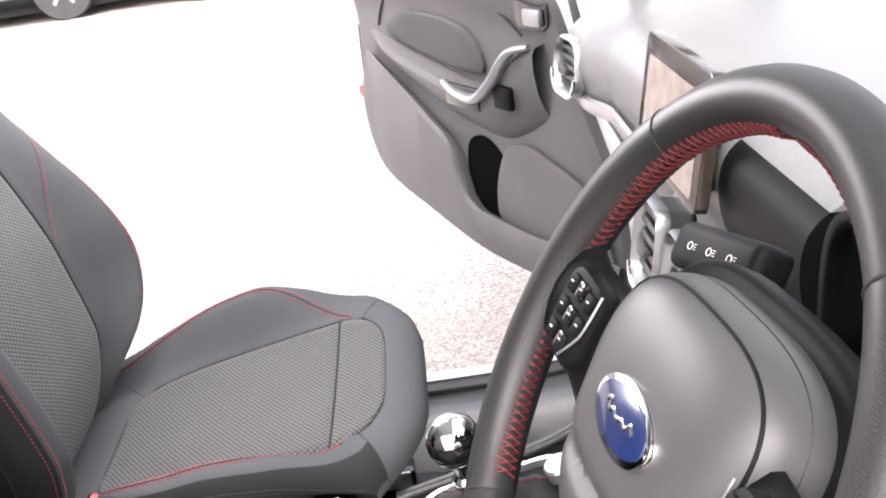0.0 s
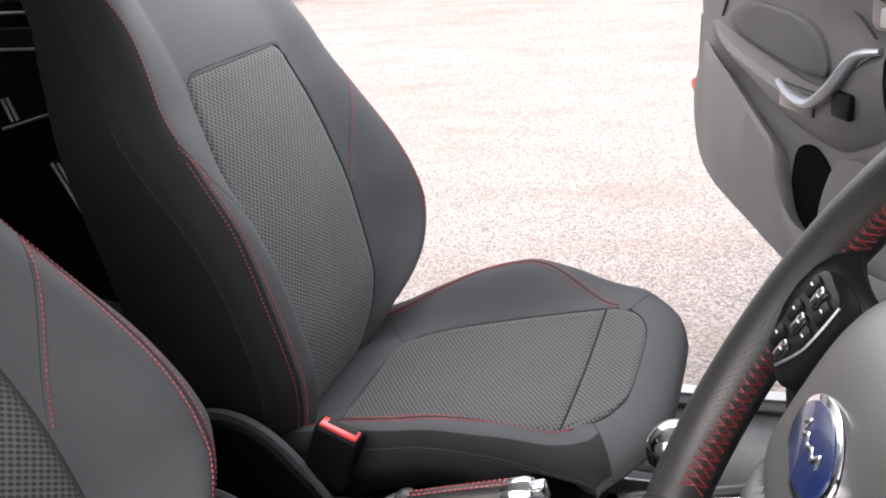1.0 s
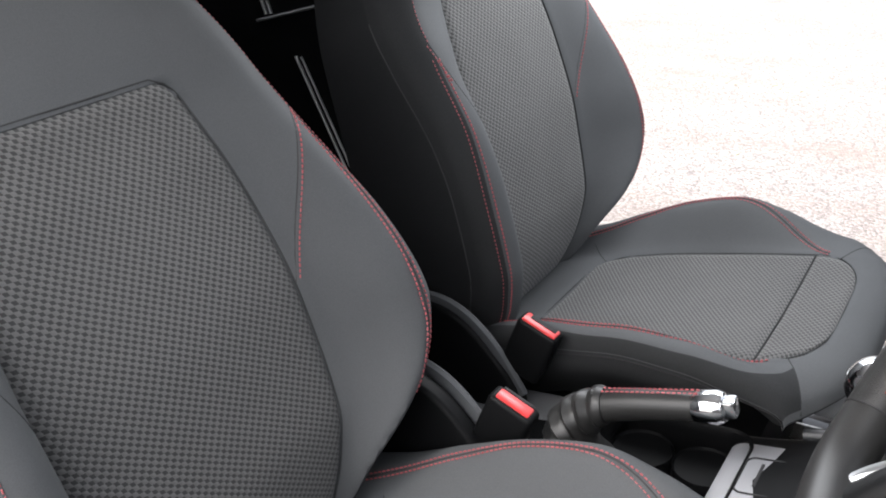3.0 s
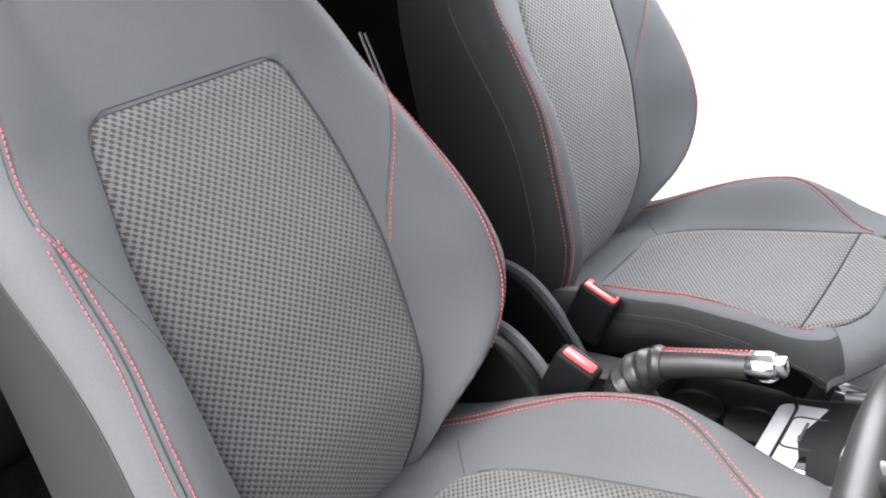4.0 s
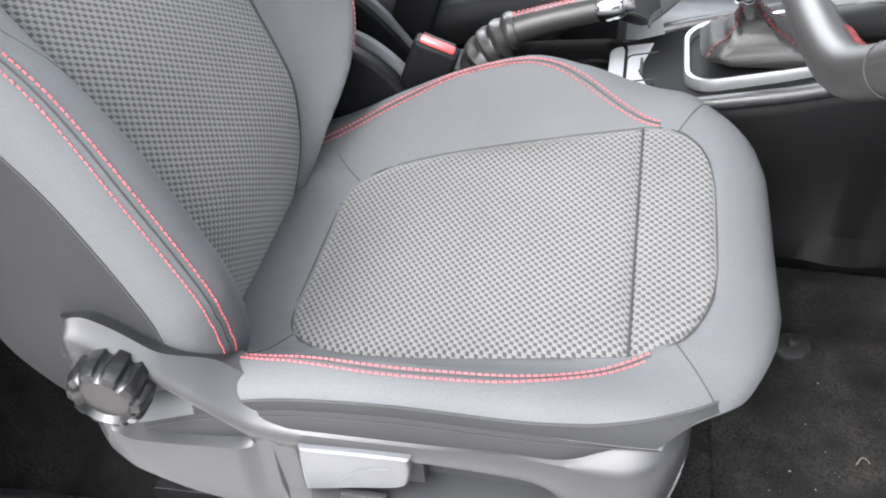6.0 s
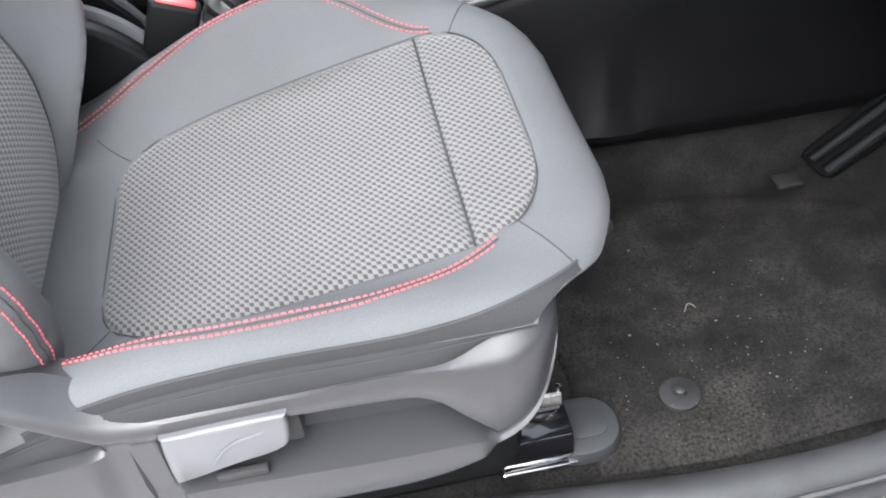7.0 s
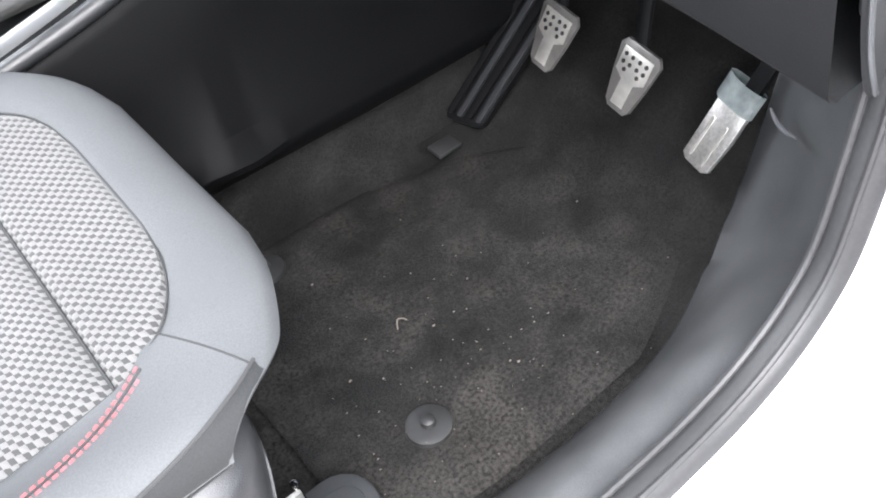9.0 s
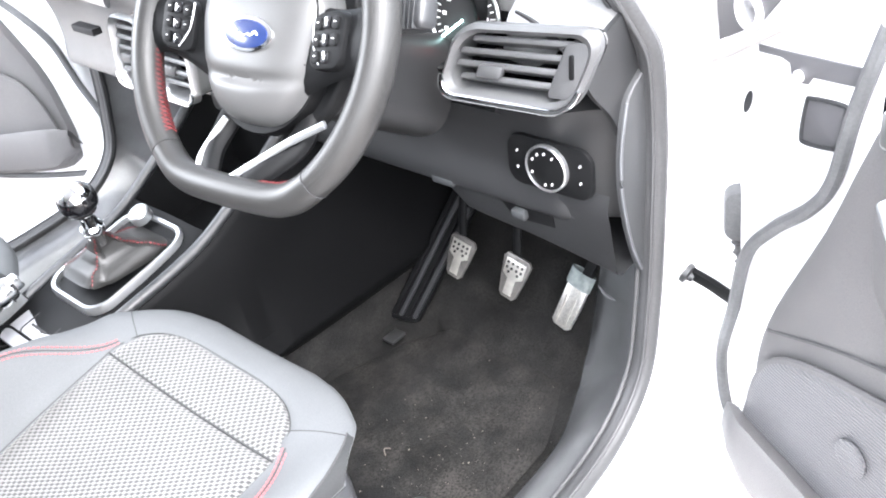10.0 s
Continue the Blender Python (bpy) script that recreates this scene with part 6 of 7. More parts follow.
    for px, py in ((0.023, 0.030), (0.023, -0.002)):
        bm = bmesh.new()
        prism(bm, rounded(0.022, 0.026, 0.003), 0.0016, tip @ Matrix.Translation((px, py, 0.0055)), 0.0006)
        switch = part("switch", bm, SATIN_LIGHT, c)
        bm = bmesh.new()
        box(bm, (px, py, 0.0073), (0.0045, 0.0045, 0.0005), 0, tip)
        part("marking", bm, PLASTIC_GREY, switch)
    bm = bmesh.new()
    prism(bm, rounded(0.030, 0.034, 0.006), 0.0012, tip @ Matrix.Translation((0.018, -0.048, 0.0056)), 0.0005)
    part("socket_flap", bm, GLOSS, c, "gloss black socket flap")
    # paler plate added to stand for the sheen on the console top
    bm = bmesh.new()
    prism(bm, rounded(0.150, 0.150, 0.022), 0.006, Matrix.Translation((0.100, cy + 0.012, 0.4865)) @ Matrix.Rotation(radians(-5), 4, "Y"), 0.002)
    part("sheen_plate", bm, SATIN_GREY, c, "satin grey plate for the console top's sheen between the buckles")
    # gear lever surround
    tilt = Matrix.Translation((0.535, cy, 0.552)) @ Matrix.Rotation(radians(-11), 4, "Y")
    bm = bmesh.new()
    rows = []
    for k, z in ((1.0, -0.012), (1.0, 0.006), (0.975, 0.011), (0.92, 0.010), (0.90, 0.0)):
        rows.append([tilt @ Vector((px * k, py * k, z)) for px, py in rounded(0.185, 0.150, 0.035, 6)])
    grid(bm, rows, close_u=True)
    part("lever_surround", bm, SATIN_SILVER, c, "satin silver gear lever surround")
    bm = bmesh.new()
    prism(bm, rounded(0.168, 0.134, 0.03, 6), 0.002, tilt @ Matrix.Translation((0, 0, 0.0)))
    part("lever_well", bm, PLASTIC, c)

    g = thing("gear_lever", "gear lever with black and chrome knob and red-stitched gaiter", "gear lever")
    bm = bmesh.new()
    rows = []
    base, head = Vector((0.535, cy, 0.560)), Vector((0.508, 0.335, 0.632))
    for k in range(15):
        t = k / 14
        c0 = base.lerp(head, t)
        s = ramp(t, (0.0, 1.0), (0.12, 0.98), (0.25, 0.78), (0.5, 0.42), (0.75, 0.24), (1.0, 0.15))
        fold = 0.004 * math.sin(t * 30) * (1 - t)
        rows.append([c0 + Vector((px * s + fold * math.cos(6 * i), py * s + 0.003 * math.sin(i * 1.7 + k), 0)) for i, (px, py) in enumerate(rounded(0.140, 0.108, 0.03, 5))])
    grid(bm, rows, close_u=True)
    part("gaiter", bm, LEATHER, g, "black leather gaiter")
    for i in (2, 8, 14, 20):
        bm = bmesh.new()
        path = [r[i] + Vector((0, -0.001 if i > 6 else 0.001, 0.001)) for r in rows[1:]]
        dashes(bm, path, [Vector((0, -0.6, 0.6))] * len(path), 0.004, 0.002, 0.0012)
        part("gaiter_stitching", bm, DARK_RED, g, "red stitching")
    bm = bmesh.new()
    axis = (Vector((0.497, 0.320, 0.698)) - head).normalized()
    m = Matrix.Translation(head) @ axis.to_track_quat("Z", "Y").to_matrix().to_4x4()
    lathe(bm, [(0.010, -0.02), (0.013, 0.0), (0.0165, 0.006), (0.0165, 0.016), (0.012, 0.020), (0.011, 0.036)], m, 20)
    part("collar", bm, CHROME, g, "chrome collar")
    bm = bmesh.new()
    lathe(bm, [(0.011, 0.034)] + [(0.0275 * math.cos(radians(a)), 0.067 + 0.0275 * math.sin(radians(a))) for a in range(-62, 29, 6)], m, 40)
    part("knob", bm, GLOSS, g, "gloss black knob")
    bm = bmesh.new()
    lathe(bm, [(0.0268 * math.cos(radians(a)), 0.0670 + 0.0272 * math.sin(radians(a))) for a in range(20, 88, 6)] + [(0.0, 0.0943)], m, 40)
    part("knob_cap", bm, CHROME, g, "chrome knob top")

    h = thing("handbrake", "black leather handbrake lever with chrome tip and red stitching", "handbrake")
    a, b = Vector((0.243, 0.303, 0.607)), Vector((0.352, 0.307, 0.637))
    bm = bmesh.new()
    tube(bm, spline([a, a.lerp(b, 0.35) + Vector((0, 0, 0.002)), a.lerp(b, 0.7) + Vector((0, 0, 0.001)), b], 6), lambda t: 0.0175 - 0.003 * t, 18)
    part("grip", bm, LEATHER, h, "black leather grip")
    d = (b - a).normalized()
    m = Matrix.Translation(b) @ d.to_track_quat("Z", "Y").to_matrix().to_4x4()
    bm = bmesh.new()
    lathe(bm, [(0.0150, -0.012), (0.0172, -0.004), (0.0172, 0.012), (0.0145, 0.018), (0.008, 0.019)], m, 20)
    part("tip", bm, CHROME, h, "chrome tip")
    bm = bmesh.new()
    box(bm, (0, 0, 0.022), (0.019, 0.019, 0.016), 0.003, m)
    part("release_button", bm, CHROME, h, "chrome release button")
    bm = bmesh.new()
    for s in (-0.0035, 0.0035):
        path = [a.lerp(b, t) + Vector((-0.004, s, lerp(0.0172, 0.0148, t) + 0.0012)) for t in np.linspace(0.02, 0.98, 20)]
        dashes(bm, path, [Vector((0, 0, 1))] * 20)
    part("stitching", bm, RED_THREAD, h, "red stitching")
    bm = bmesh.new()
    m = Matrix.Translation(a) @ d.to_track_quat("Z", "Y").to_matrix().to_4x4()
    lathe(bm, [(0.0178, -0.010), (0.0215, -0.006), (0.0220, 0.000), (0.0195, 0.006)], m, 22)
    part("collar", bm, LEATHER, h)
    bm = bmesh.new()
    rows = []
    path = spline([a, a + Vector((-0.022, 0.0, -0.020)), Vector((0.208, 0.312, 0.552)), Vector((0.222, 0.330, 0.505))], 12)
    for k, p in enumerate(path):
        t = k / (len(path) - 1)
        rr = lerp(0.0195, 0.042, t ** 1.3) * (1 + 0.13 * math.sin(t * 38))
        tdir = lerp(0.0, 1.0, t)
        ax = d.lerp(Vector((0.1, 0, 1)), tdir).normalized()
        u = Vector((0, 1, 0))
        v = ax.cross(u).normalized()
        rows.append([p + (u * math.cos(q) + v * math.sin(q)) * rr * (1 + 0.06 * math.sin(3 * q + k)) for q in np.linspace(0, 2 * math.pi, 25)[:-1]])
    grid(bm, rows, close_u=True)
    part("gaiter", bm, LEATHER, h, "wrinkled black leather gaiter")


console()


def buckle(top, lean_y, group, open_slot):
    """A seat belt buckle on its stalk; top is the middle of the red button."""
    b = thing("seat_belt_buckle", "black seat belt buckle with red release button", "seat belt buckle", group=group)
    ax = Vector((0.42, lean_y, 1.0)).normalized()
    q = ax.to_track_quat("Z", "Y").to_matrix().to_4x4()
    m = Matrix.Translation(top) @ q @ Matrix.Rotation(radians(90), 4, "Z")
    # local z along the stalk
    long = Vector((0.78, 0.0, -0.62))
    z = ax
    x = (long - z * long.dot(z)).normalized()
    y = z.cross(x)
    m = Matrix(((x.x, y.x, z.x, top[0]), (x.y, y.y, z.y, top[1]), (x.z, y.z, z.z, top[2]), (0, 0, 0, 1)))
    bm = bmesh.new()
    box(bm, (0, 0, -0.040), (0.056, 0.027, 0.078), 0.006, m, 3, (1.0, 1.0))
    part("housing", bm, PLASTIC, b)
    bm = bmesh.new()
    box(bm, (0.0, -0.001, -0.004), (0.048, 0.019, 0.010) if open_slot else (0.043, 0.017, 0.010), 0.003, m, 2)
    part("release_button", bm, RED_PLASTIC, b, "red release button")
    bm = bmesh.new()
    box(bm, (0.002, 0.002, 0.0006) if open_slot else (0.0, 0.0095, -0.0008), (0.036, 0.008, 0.003) if open_slot else (0.040, 0.004, 0.003), 0.0008, m)
    part("slot", bm, SEAM, b)
    bm = bmesh.new()
    p = Vector(top)
    tube(bm, [p - ax * 0.06, p - ax * 0.13 + Vector((-0.01, 0, 0)), p - ax * 0.20 + Vector((-0.03, 0, 0))], 0.016, 10, flat=0.4, up=tuple(y))
    part("stalk", bm, PLASTIC, b)
    return b


buckle((0.160, 0.268, 0.606), 0.0, "front belt buckles", False)
buckle((0.112, 0.427, 0.609), 0.0, "front belt buckles", True)


# ---- floor mat and dirt ----
def floor_mat():
    m = thing("floor_mat", "worn black carpet floor mat with grit and plastic fixings", "floor mat")
    bm = bmesh.new()
    rows = []
    for x in np.linspace(0.50, 0.93, 30):
        w0, w1 = line(x, (0.5, -0.185), (0.62, -0.195), (0.8, -0.19), (0.93, -0.13)), line(x, (0.5, 0.205), (0.75, 0.205), (0.86, 0.17), (0.93, 0.12))
        rows.append([Vector((x, lerp(w0, w1, t), FLOOR - 0.004 + 0.005 * noise.noise(Vector((x * 7, t * 5, 1))) - (0.006 if t in (0, 1) else 0))) for t in np.linspace(0, 1, 26)])
    grid(bm, rows)
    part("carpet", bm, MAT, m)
    for x, y in ((0.607, -0.112), (0.599, 0.173)):
        bm = bmesh.new()
        lathe(bm, [(0.0225, -0.004), (0.022, 0.0005), (0.019, 0.0016), (0.0075, 0.0024), (0.0068, 0.0085), (0.0050, 0.0098), (0.0, 0.0100)], Matrix.Translation((x, y, FLOOR)), 28)
        part("fixing", bm, FIXING, m, "round grey plastic fixing")
    bm = bmesh.new()
    box(bm, (0.858, 0.178, 0.256), (0.034, 0.026, 0.006), 0.002)
    part("carpet_clip", bm, FIXING, m, "dark grey plastic clip")
    rnd = random.Random(4)
    bm = bmesh.new()
    for _ in range(110):
        x, y = rnd.gauss(0.68, 0.09), rnd.gauss(-0.09, 0.08)
        if not (0.5 < x < 1.0 and -0.2 < y < 0.2):
            continue
        r = rnd.choice((0.0003, 0.0003, 0.0003, 0.0004, 0.0004, 0.0005, 0.0007))
        box(bm, (x, y, FLOOR + 0.002 + 0.005 * noise.noise(Vector((x * 7, 0.5, 1)))), (r * 2 * rnd.uniform(0.7, 2.2), r * 2, r * 1.5), 0, None)
    tube(bm, spline([(0.652, -0.004, FLOOR + 0.003), (0.658, 0.004, FLOOR + 0.006), (0.664, 0.003, FLOOR + 0.004), (0.666, -0.001, FLOOR + 0.003)], 4), 0.0007, 6)
    tagged(link("grit", bm, GRIT, None, False), "pale grit and crumbs on the floor mat", "grit", kind="stuff")


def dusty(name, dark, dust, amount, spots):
    """Pile with pale dust in smeared patches, lightened further at the given spots."""
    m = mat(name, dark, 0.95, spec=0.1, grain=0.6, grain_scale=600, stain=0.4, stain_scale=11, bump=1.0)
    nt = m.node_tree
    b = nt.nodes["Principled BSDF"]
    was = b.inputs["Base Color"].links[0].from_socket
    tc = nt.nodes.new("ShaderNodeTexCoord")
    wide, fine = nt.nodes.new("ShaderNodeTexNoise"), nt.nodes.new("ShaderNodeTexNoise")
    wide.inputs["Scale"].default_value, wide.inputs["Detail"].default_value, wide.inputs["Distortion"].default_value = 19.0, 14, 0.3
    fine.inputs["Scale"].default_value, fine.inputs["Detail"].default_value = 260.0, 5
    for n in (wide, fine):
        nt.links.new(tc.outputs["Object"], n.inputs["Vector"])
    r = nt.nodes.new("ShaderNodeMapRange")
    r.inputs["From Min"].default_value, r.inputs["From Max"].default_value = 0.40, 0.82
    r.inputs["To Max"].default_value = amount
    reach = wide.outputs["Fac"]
    for cx, cy, size in spots:  # heel dust, and along the sill the door's light painted as paler pile
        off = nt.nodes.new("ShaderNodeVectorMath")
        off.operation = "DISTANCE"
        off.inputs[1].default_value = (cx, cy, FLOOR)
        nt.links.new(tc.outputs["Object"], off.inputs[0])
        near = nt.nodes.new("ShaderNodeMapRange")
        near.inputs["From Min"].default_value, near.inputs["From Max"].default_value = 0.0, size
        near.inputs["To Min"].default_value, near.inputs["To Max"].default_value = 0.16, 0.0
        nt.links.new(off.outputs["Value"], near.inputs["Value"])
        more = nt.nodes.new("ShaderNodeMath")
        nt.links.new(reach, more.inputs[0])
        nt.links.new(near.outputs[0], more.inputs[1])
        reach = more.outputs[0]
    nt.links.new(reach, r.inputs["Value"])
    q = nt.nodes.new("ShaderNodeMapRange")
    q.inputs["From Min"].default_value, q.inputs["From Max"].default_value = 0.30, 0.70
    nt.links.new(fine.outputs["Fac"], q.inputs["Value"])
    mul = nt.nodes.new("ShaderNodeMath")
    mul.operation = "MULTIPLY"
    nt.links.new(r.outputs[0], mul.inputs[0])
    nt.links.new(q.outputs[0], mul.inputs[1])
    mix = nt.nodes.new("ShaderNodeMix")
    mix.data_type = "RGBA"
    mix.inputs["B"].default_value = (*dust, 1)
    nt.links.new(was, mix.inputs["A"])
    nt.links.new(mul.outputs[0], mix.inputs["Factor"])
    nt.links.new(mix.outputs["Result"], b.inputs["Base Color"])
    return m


# the first two spots paint in light that falls through the open door
CARPET_WORN_LIT = dusty("trodden_doorlit_carpet", (0.0078, 0.0077, 0.0077), (0.105, 0.098, 0.090), 0.22, ((0.70, -0.185, 0.10), (0.58, -0.185, 0.10), (0.49, -0.064, 0.16), (0.45, -0.13, 0.16), (0.52, 0.0, 0.10)))
bpy.data.objects["floor"].data.materials[0] = CARPET_WORN_LIT
# the first three spots are door light in the colour, the rest dust
MAT = dusty("dusty_doorlit_mat", (0.0098, 0.0097, 0.0097), (0.135, 0.122, 0.111), 0.27, ((0.75, -0.165, 0.09), (0.64, -0.175, 0.10), (0.56, -0.165, 0.10), (0.68, 0.0, 0.05), (0.665, -0.133, 0.055), (0.60, -0.17, 0.06), (0.815, -0.069, 0.05), (0.54, 0.0, 0.07)))
FIXING = mat("dusty_fixing_plastic", (0.0165, 0.0168, 0.0173), 0.5, stain=0.25, stain_scale=60, bump=0.1)
GRIT = mat("pale_grit", (0.12, 0.105, 0.09), 0.9, bump=0)
floor_mat()


# ---- doors ----
def door_frame_of(s, angle, hinge):
    """The door's frame: x along the door from the hinge, y up, z into the cabin side; s = 1 the driver's side."""
    a = radians(angle)
    along = Vector((-math.cos(a), -s * math.sin(a), 0))
    up = Vector((0, 0, 1))
    into = Vector((-math.sin(a), s * math.cos(a), 0))
    return Matrix(((along.x, up.x, into.x, hinge[0]), (along.y, up.y, into.y, hinge[1]), (along.z, up.z, into.z, 0), (0, 0, 0, 1)))


def sheet(bm, outline, lift, inner=0.0, rings=7):
    """A raised panel over an outline: lift(x, y) is its height, falling to inner at the edge."""
    pts = [Vector((p[0], p[1], 0)) for p in outline]
    c = sum(pts, Vector()) / len(pts)
    rows = [[Vector((p.x, p.y, inner)) for p in pts]]
    for k in range(rings):
        t = (k / (rings - 1)) ** 1.5 * 0.97
        rows.append([Vector((q.x, q.y, lift(q.x, q.y) * (1 if k else 0.75) + (0 if k else inner * 0.25))) for q in (p.lerp(c, t + 0.004 * (k > 0)) for p in pts)])
    vs = grid(bm, rows, close_u=True)
    bm.faces.new(vs[-1])
    return bm


def car_door(m, name, label, speaker):
    d = thing(name, label, "car door", m, group="front doors")
    outer = [(0.032, 0.37), (0.05, 0.30), (0.10, 0.278), (0.40, 0.290), (0.80, 0.335), (1.02, 0.365), (1.12, 0.43), (1.165, 0.54), (1.16, 0.66), (1.145, 0.80), (1.13, 0.94), (0.9, 0.955), (0.3, 0.955), (0.02, 0.93), (0.03, 0.7)]
    ring = [p.xy for p in spline([(*p, 0) for p in outer], 4, closed=True)]
    bm = bmesh.new()
    prism(bm, ring, 0.118, Matrix.Translation((0, 0, -0.05)), 0.02, 3)
    part("door_shell", bm, WHITE, d, "white painted door shell")
    # moulded card
    card = [p.xy for p in spline([(0.150, 0.335, 0), (0.45, 0.325, 0), (0.80, 0.370, 0), (1.00, 0.395, 0), (1.095, 0.445, 0), (1.135, 0.545, 0), (1.132, 0.66, 0), (1.115, 0.80, 0), (1.10, 0.925, 0), (0.80, 0.945, 0), (0.40, 0.945, 0), (0.285, 0.930, 0), (0.20, 0.745, 0), (0.125, 0.585, 0), (0.105, 0.48, 0), (0.105, 0.39, 0)], 5, closed=True)]

    def relief(x, y):
        z = 0.100
        z -= 0.016 * ramp(y, (0.62, 0.0), (0.70, 1.0)) * ramp(x, (0.22, 0.0), (0.4, 1.0)) * (1 - ramp(y, (0.86, 0.0), (0.92, 1.0)))
        return z

    bm = bmesh.new()
    sheet(bm, card, relief, 0.066, 12)
    part("door_card", bm, DOOR_SKIN, d, "dark grey moulded door card")
    # armrest scoop, ending in a bright pull handle
    bm = bmesh.new()
    rows = []
    for t in np.linspace(0, 1, 40):
        x = lerp(1.02, 0.29, t)
        top = ramp(x, (0.24, 0.850), (0.33, 0.825), (0.45, 0.735), (0.55, 0.725), (0.70, 0.745), (0.94, 0.785), (1.02, 0.800))
        low = ramp(x, (0.24, 0.76), (0.33, 0.690), (0.45, 0.640), (0.60, 0.655), (0.83, 0.725), (1.02, 0.785))
        out = 0.046 * ramp(x, (0.24, 0.25), (0.36, 0.9), (0.55, 1.0), (0.85, 0.8), (1.02, 0.0))
        rows.append([Vector((x, top + 0.004, 0.086)), Vector((x, top, 0.096 + out * 0.8)), Vector((x, top - 0.012, 0.098 + out)), Vector((x, lerp(top, low, 0.4), 0.098 + out)), Vector((x, lerp(top, low, 0.75), 0.098 + out * 0.75)), Vector((x, low - 0.004, 0.098 + out * 0.25)), Vector((x, low - 0.02, 0.094))])
    grid(bm, rows)
    part("armrest", bm, DOOR_SKIN, d, "dark grey armrest")
    bm = bmesh.new()
    path = spline([(0.605, 0.738, 0.142), (0.54, 0.722, 0.150), (0.465, 0.722, 0.152), (0.40, 0.765, 0.150), (0.345, 0.826, 0.142), (0.300, 0.840, 0.124)], 8)
    tube(bm, path, lambda t: 0.006 + 0.006 * math.sin(math.pi * t), 12, flat=1.5)
    part("pull_handle", bm, SATIN_SILVER, d, "satin silver pull handle")
    bm = bmesh.new()
    box(bm, (0.53, 0.715, 0.142), (0.13, 0.05, 0.012), 0.005)
    part("handle_cup", bm, GLOSS, d)
    bm = bmesh.new()
    box(bm, (0.375, 0.735, 0.142), (0.06, 0.05, 0.016), 0.007)
    part("window_switch", bm, PLASTIC, d)
    # padded upper insert with its groove
    pad = [p.xy for p in spline([(0.93, 0.805, 0), (0.88, 0.850, 0), (0.78, 0.865, 0), (0.62, 0.855, 0), (0.545, 0.825, 0), (0.515, 0.770, 0), (0.56, 0.748, 0), (0.75, 0.768, 0)], 5, closed=True)]
    bm = bmesh.new()
    sheet(bm, pad, lambda x, y: 0.098, 0.080, 6)
    part("upper_insert", bm, DOOR_PAD, d, "darker padded insert")
    bm = bmesh.new()
    path = spline([(0.985, 0.815, 0.0885), (0.93, 0.885, 0.0885), (0.82, 0.905, 0.0885), (0.60, 0.905, 0.0885), (0.45, 0.890, 0.0885), (0.36, 0.850, 0.095)], 8)
    tube(bm, path, 0.0028, 6)
    part("card_groove", bm, SEAM, d)
    # inner door opener
    bm = bmesh.new()
    prism(bm, rounded(0.105, 0.062, 0.02), 0.006, Matrix.Translation((0.315, 0.898, 0.096)), 0.002)
    part("opener_cup", bm, GLOSS, d)
    bm = bmesh.new()
    box(bm, (0.30, 0.892, 0.108), (0.055, 0.034, 0.012), 0.005)
    part("opener", bm, SATIN_SILVER, d, "satin silver door opener")
    # map pocket with a rolled lip
    bm = bmesh.new()
    rows = []
    lip = lambda x: ramp(x, (0.09, 0.440), (0.12, 0.452), (0.33, 0.440), (0.52, 0.446), (0.585, 0.475), (0.635, 0.590), (0.70, 0.622), (0.86, 0.690), (1.02, 0.745))
    for t in np.linspace(0, 1, 60):
        x = lerp(1.05, 0.085, t)
        top, low = lip(x), ramp(x, (0.085, 0.385), (0.15, 0.345), (0.45, 0.338), (0.8, 0.380), (1.0, 0.41), (1.05, 0.43))
        out = 0.044 * ramp(x, (0.085, 0.45), (0.13, 0.9), (0.55, 1.0), (0.75, 0.85), (0.95, 0.55), (1.05, 0.15))
        rows.append([Vector((x, top - 0.05, 0.080)), Vector((x, top - 0.004, 0.092 + out * 0.55)), Vector((x, top + 0.005, 0.096 + out * 0.9)), Vector((x, top - 0.004, 0.099 + out)), Vector((x, lerp(top, low, 0.5), 0.102 + out)), Vector((x, low + 0.015, 0.100 + out * 0.8)), Vector((x, low, 0.09))])
    grid(bm, rows)
    part("map_pocket", bm, DOOR_SKIN, d, "dark grey map pocket")
    # flat black sheet paints the shade inside the pocket; no cavity is cut
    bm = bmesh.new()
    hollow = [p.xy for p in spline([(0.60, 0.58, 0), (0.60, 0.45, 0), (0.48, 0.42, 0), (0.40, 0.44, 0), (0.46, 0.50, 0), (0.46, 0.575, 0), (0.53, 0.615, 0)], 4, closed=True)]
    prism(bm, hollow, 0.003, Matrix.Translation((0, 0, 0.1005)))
    part("pocket_shade", bm, POCKET_SHADE, d, "flat black sheet for the shade in the map pocket")
    # loudspeaker grille
    spk = [p.xy for p in spline([(0.125, 0.40, 0), (0.118, 0.47, 0), (0.145, 0.545, 0), (0.20, 0.585, 0), (0.30, 0.615, 0), (0.36, 0.630, 0), (0.43, 0.610, 0), (0.470, 0.55, 0), (0.490, 0.48, 0), (0.47, 0.43, 0), (0.30, 0.40, 0)], 4, closed=True)]
    bm = bmesh.new()
    sheet(bm, spk, lambda x, y: 0.113, 0.106, 9)
    base = part("speaker_grille", bm, GRILLE if speaker else DOOR_SKIN, d, "ribbed dark loudspeaker grille" if speaker else "dark loudspeaker cover")
    if speaker:
        bm = bmesh.new()
        lathe(bm, [(0.020, 0.1155), (0.020, 0.118), (0.016, 0.119), (0.0, 0.118)], Matrix.Translation((0.285, 0.535, 0)), 24)
        part("tweeter", bm, GRILLE, base)
        rim = bmesh.new()
        tube(rim, [Vector((p[0], p[1], 0.106)) for p in spk], 0.0055, 8, closed=True)
        part("grille_rim", rim, DOOR_SKIN, base)
        bm = bmesh.new()
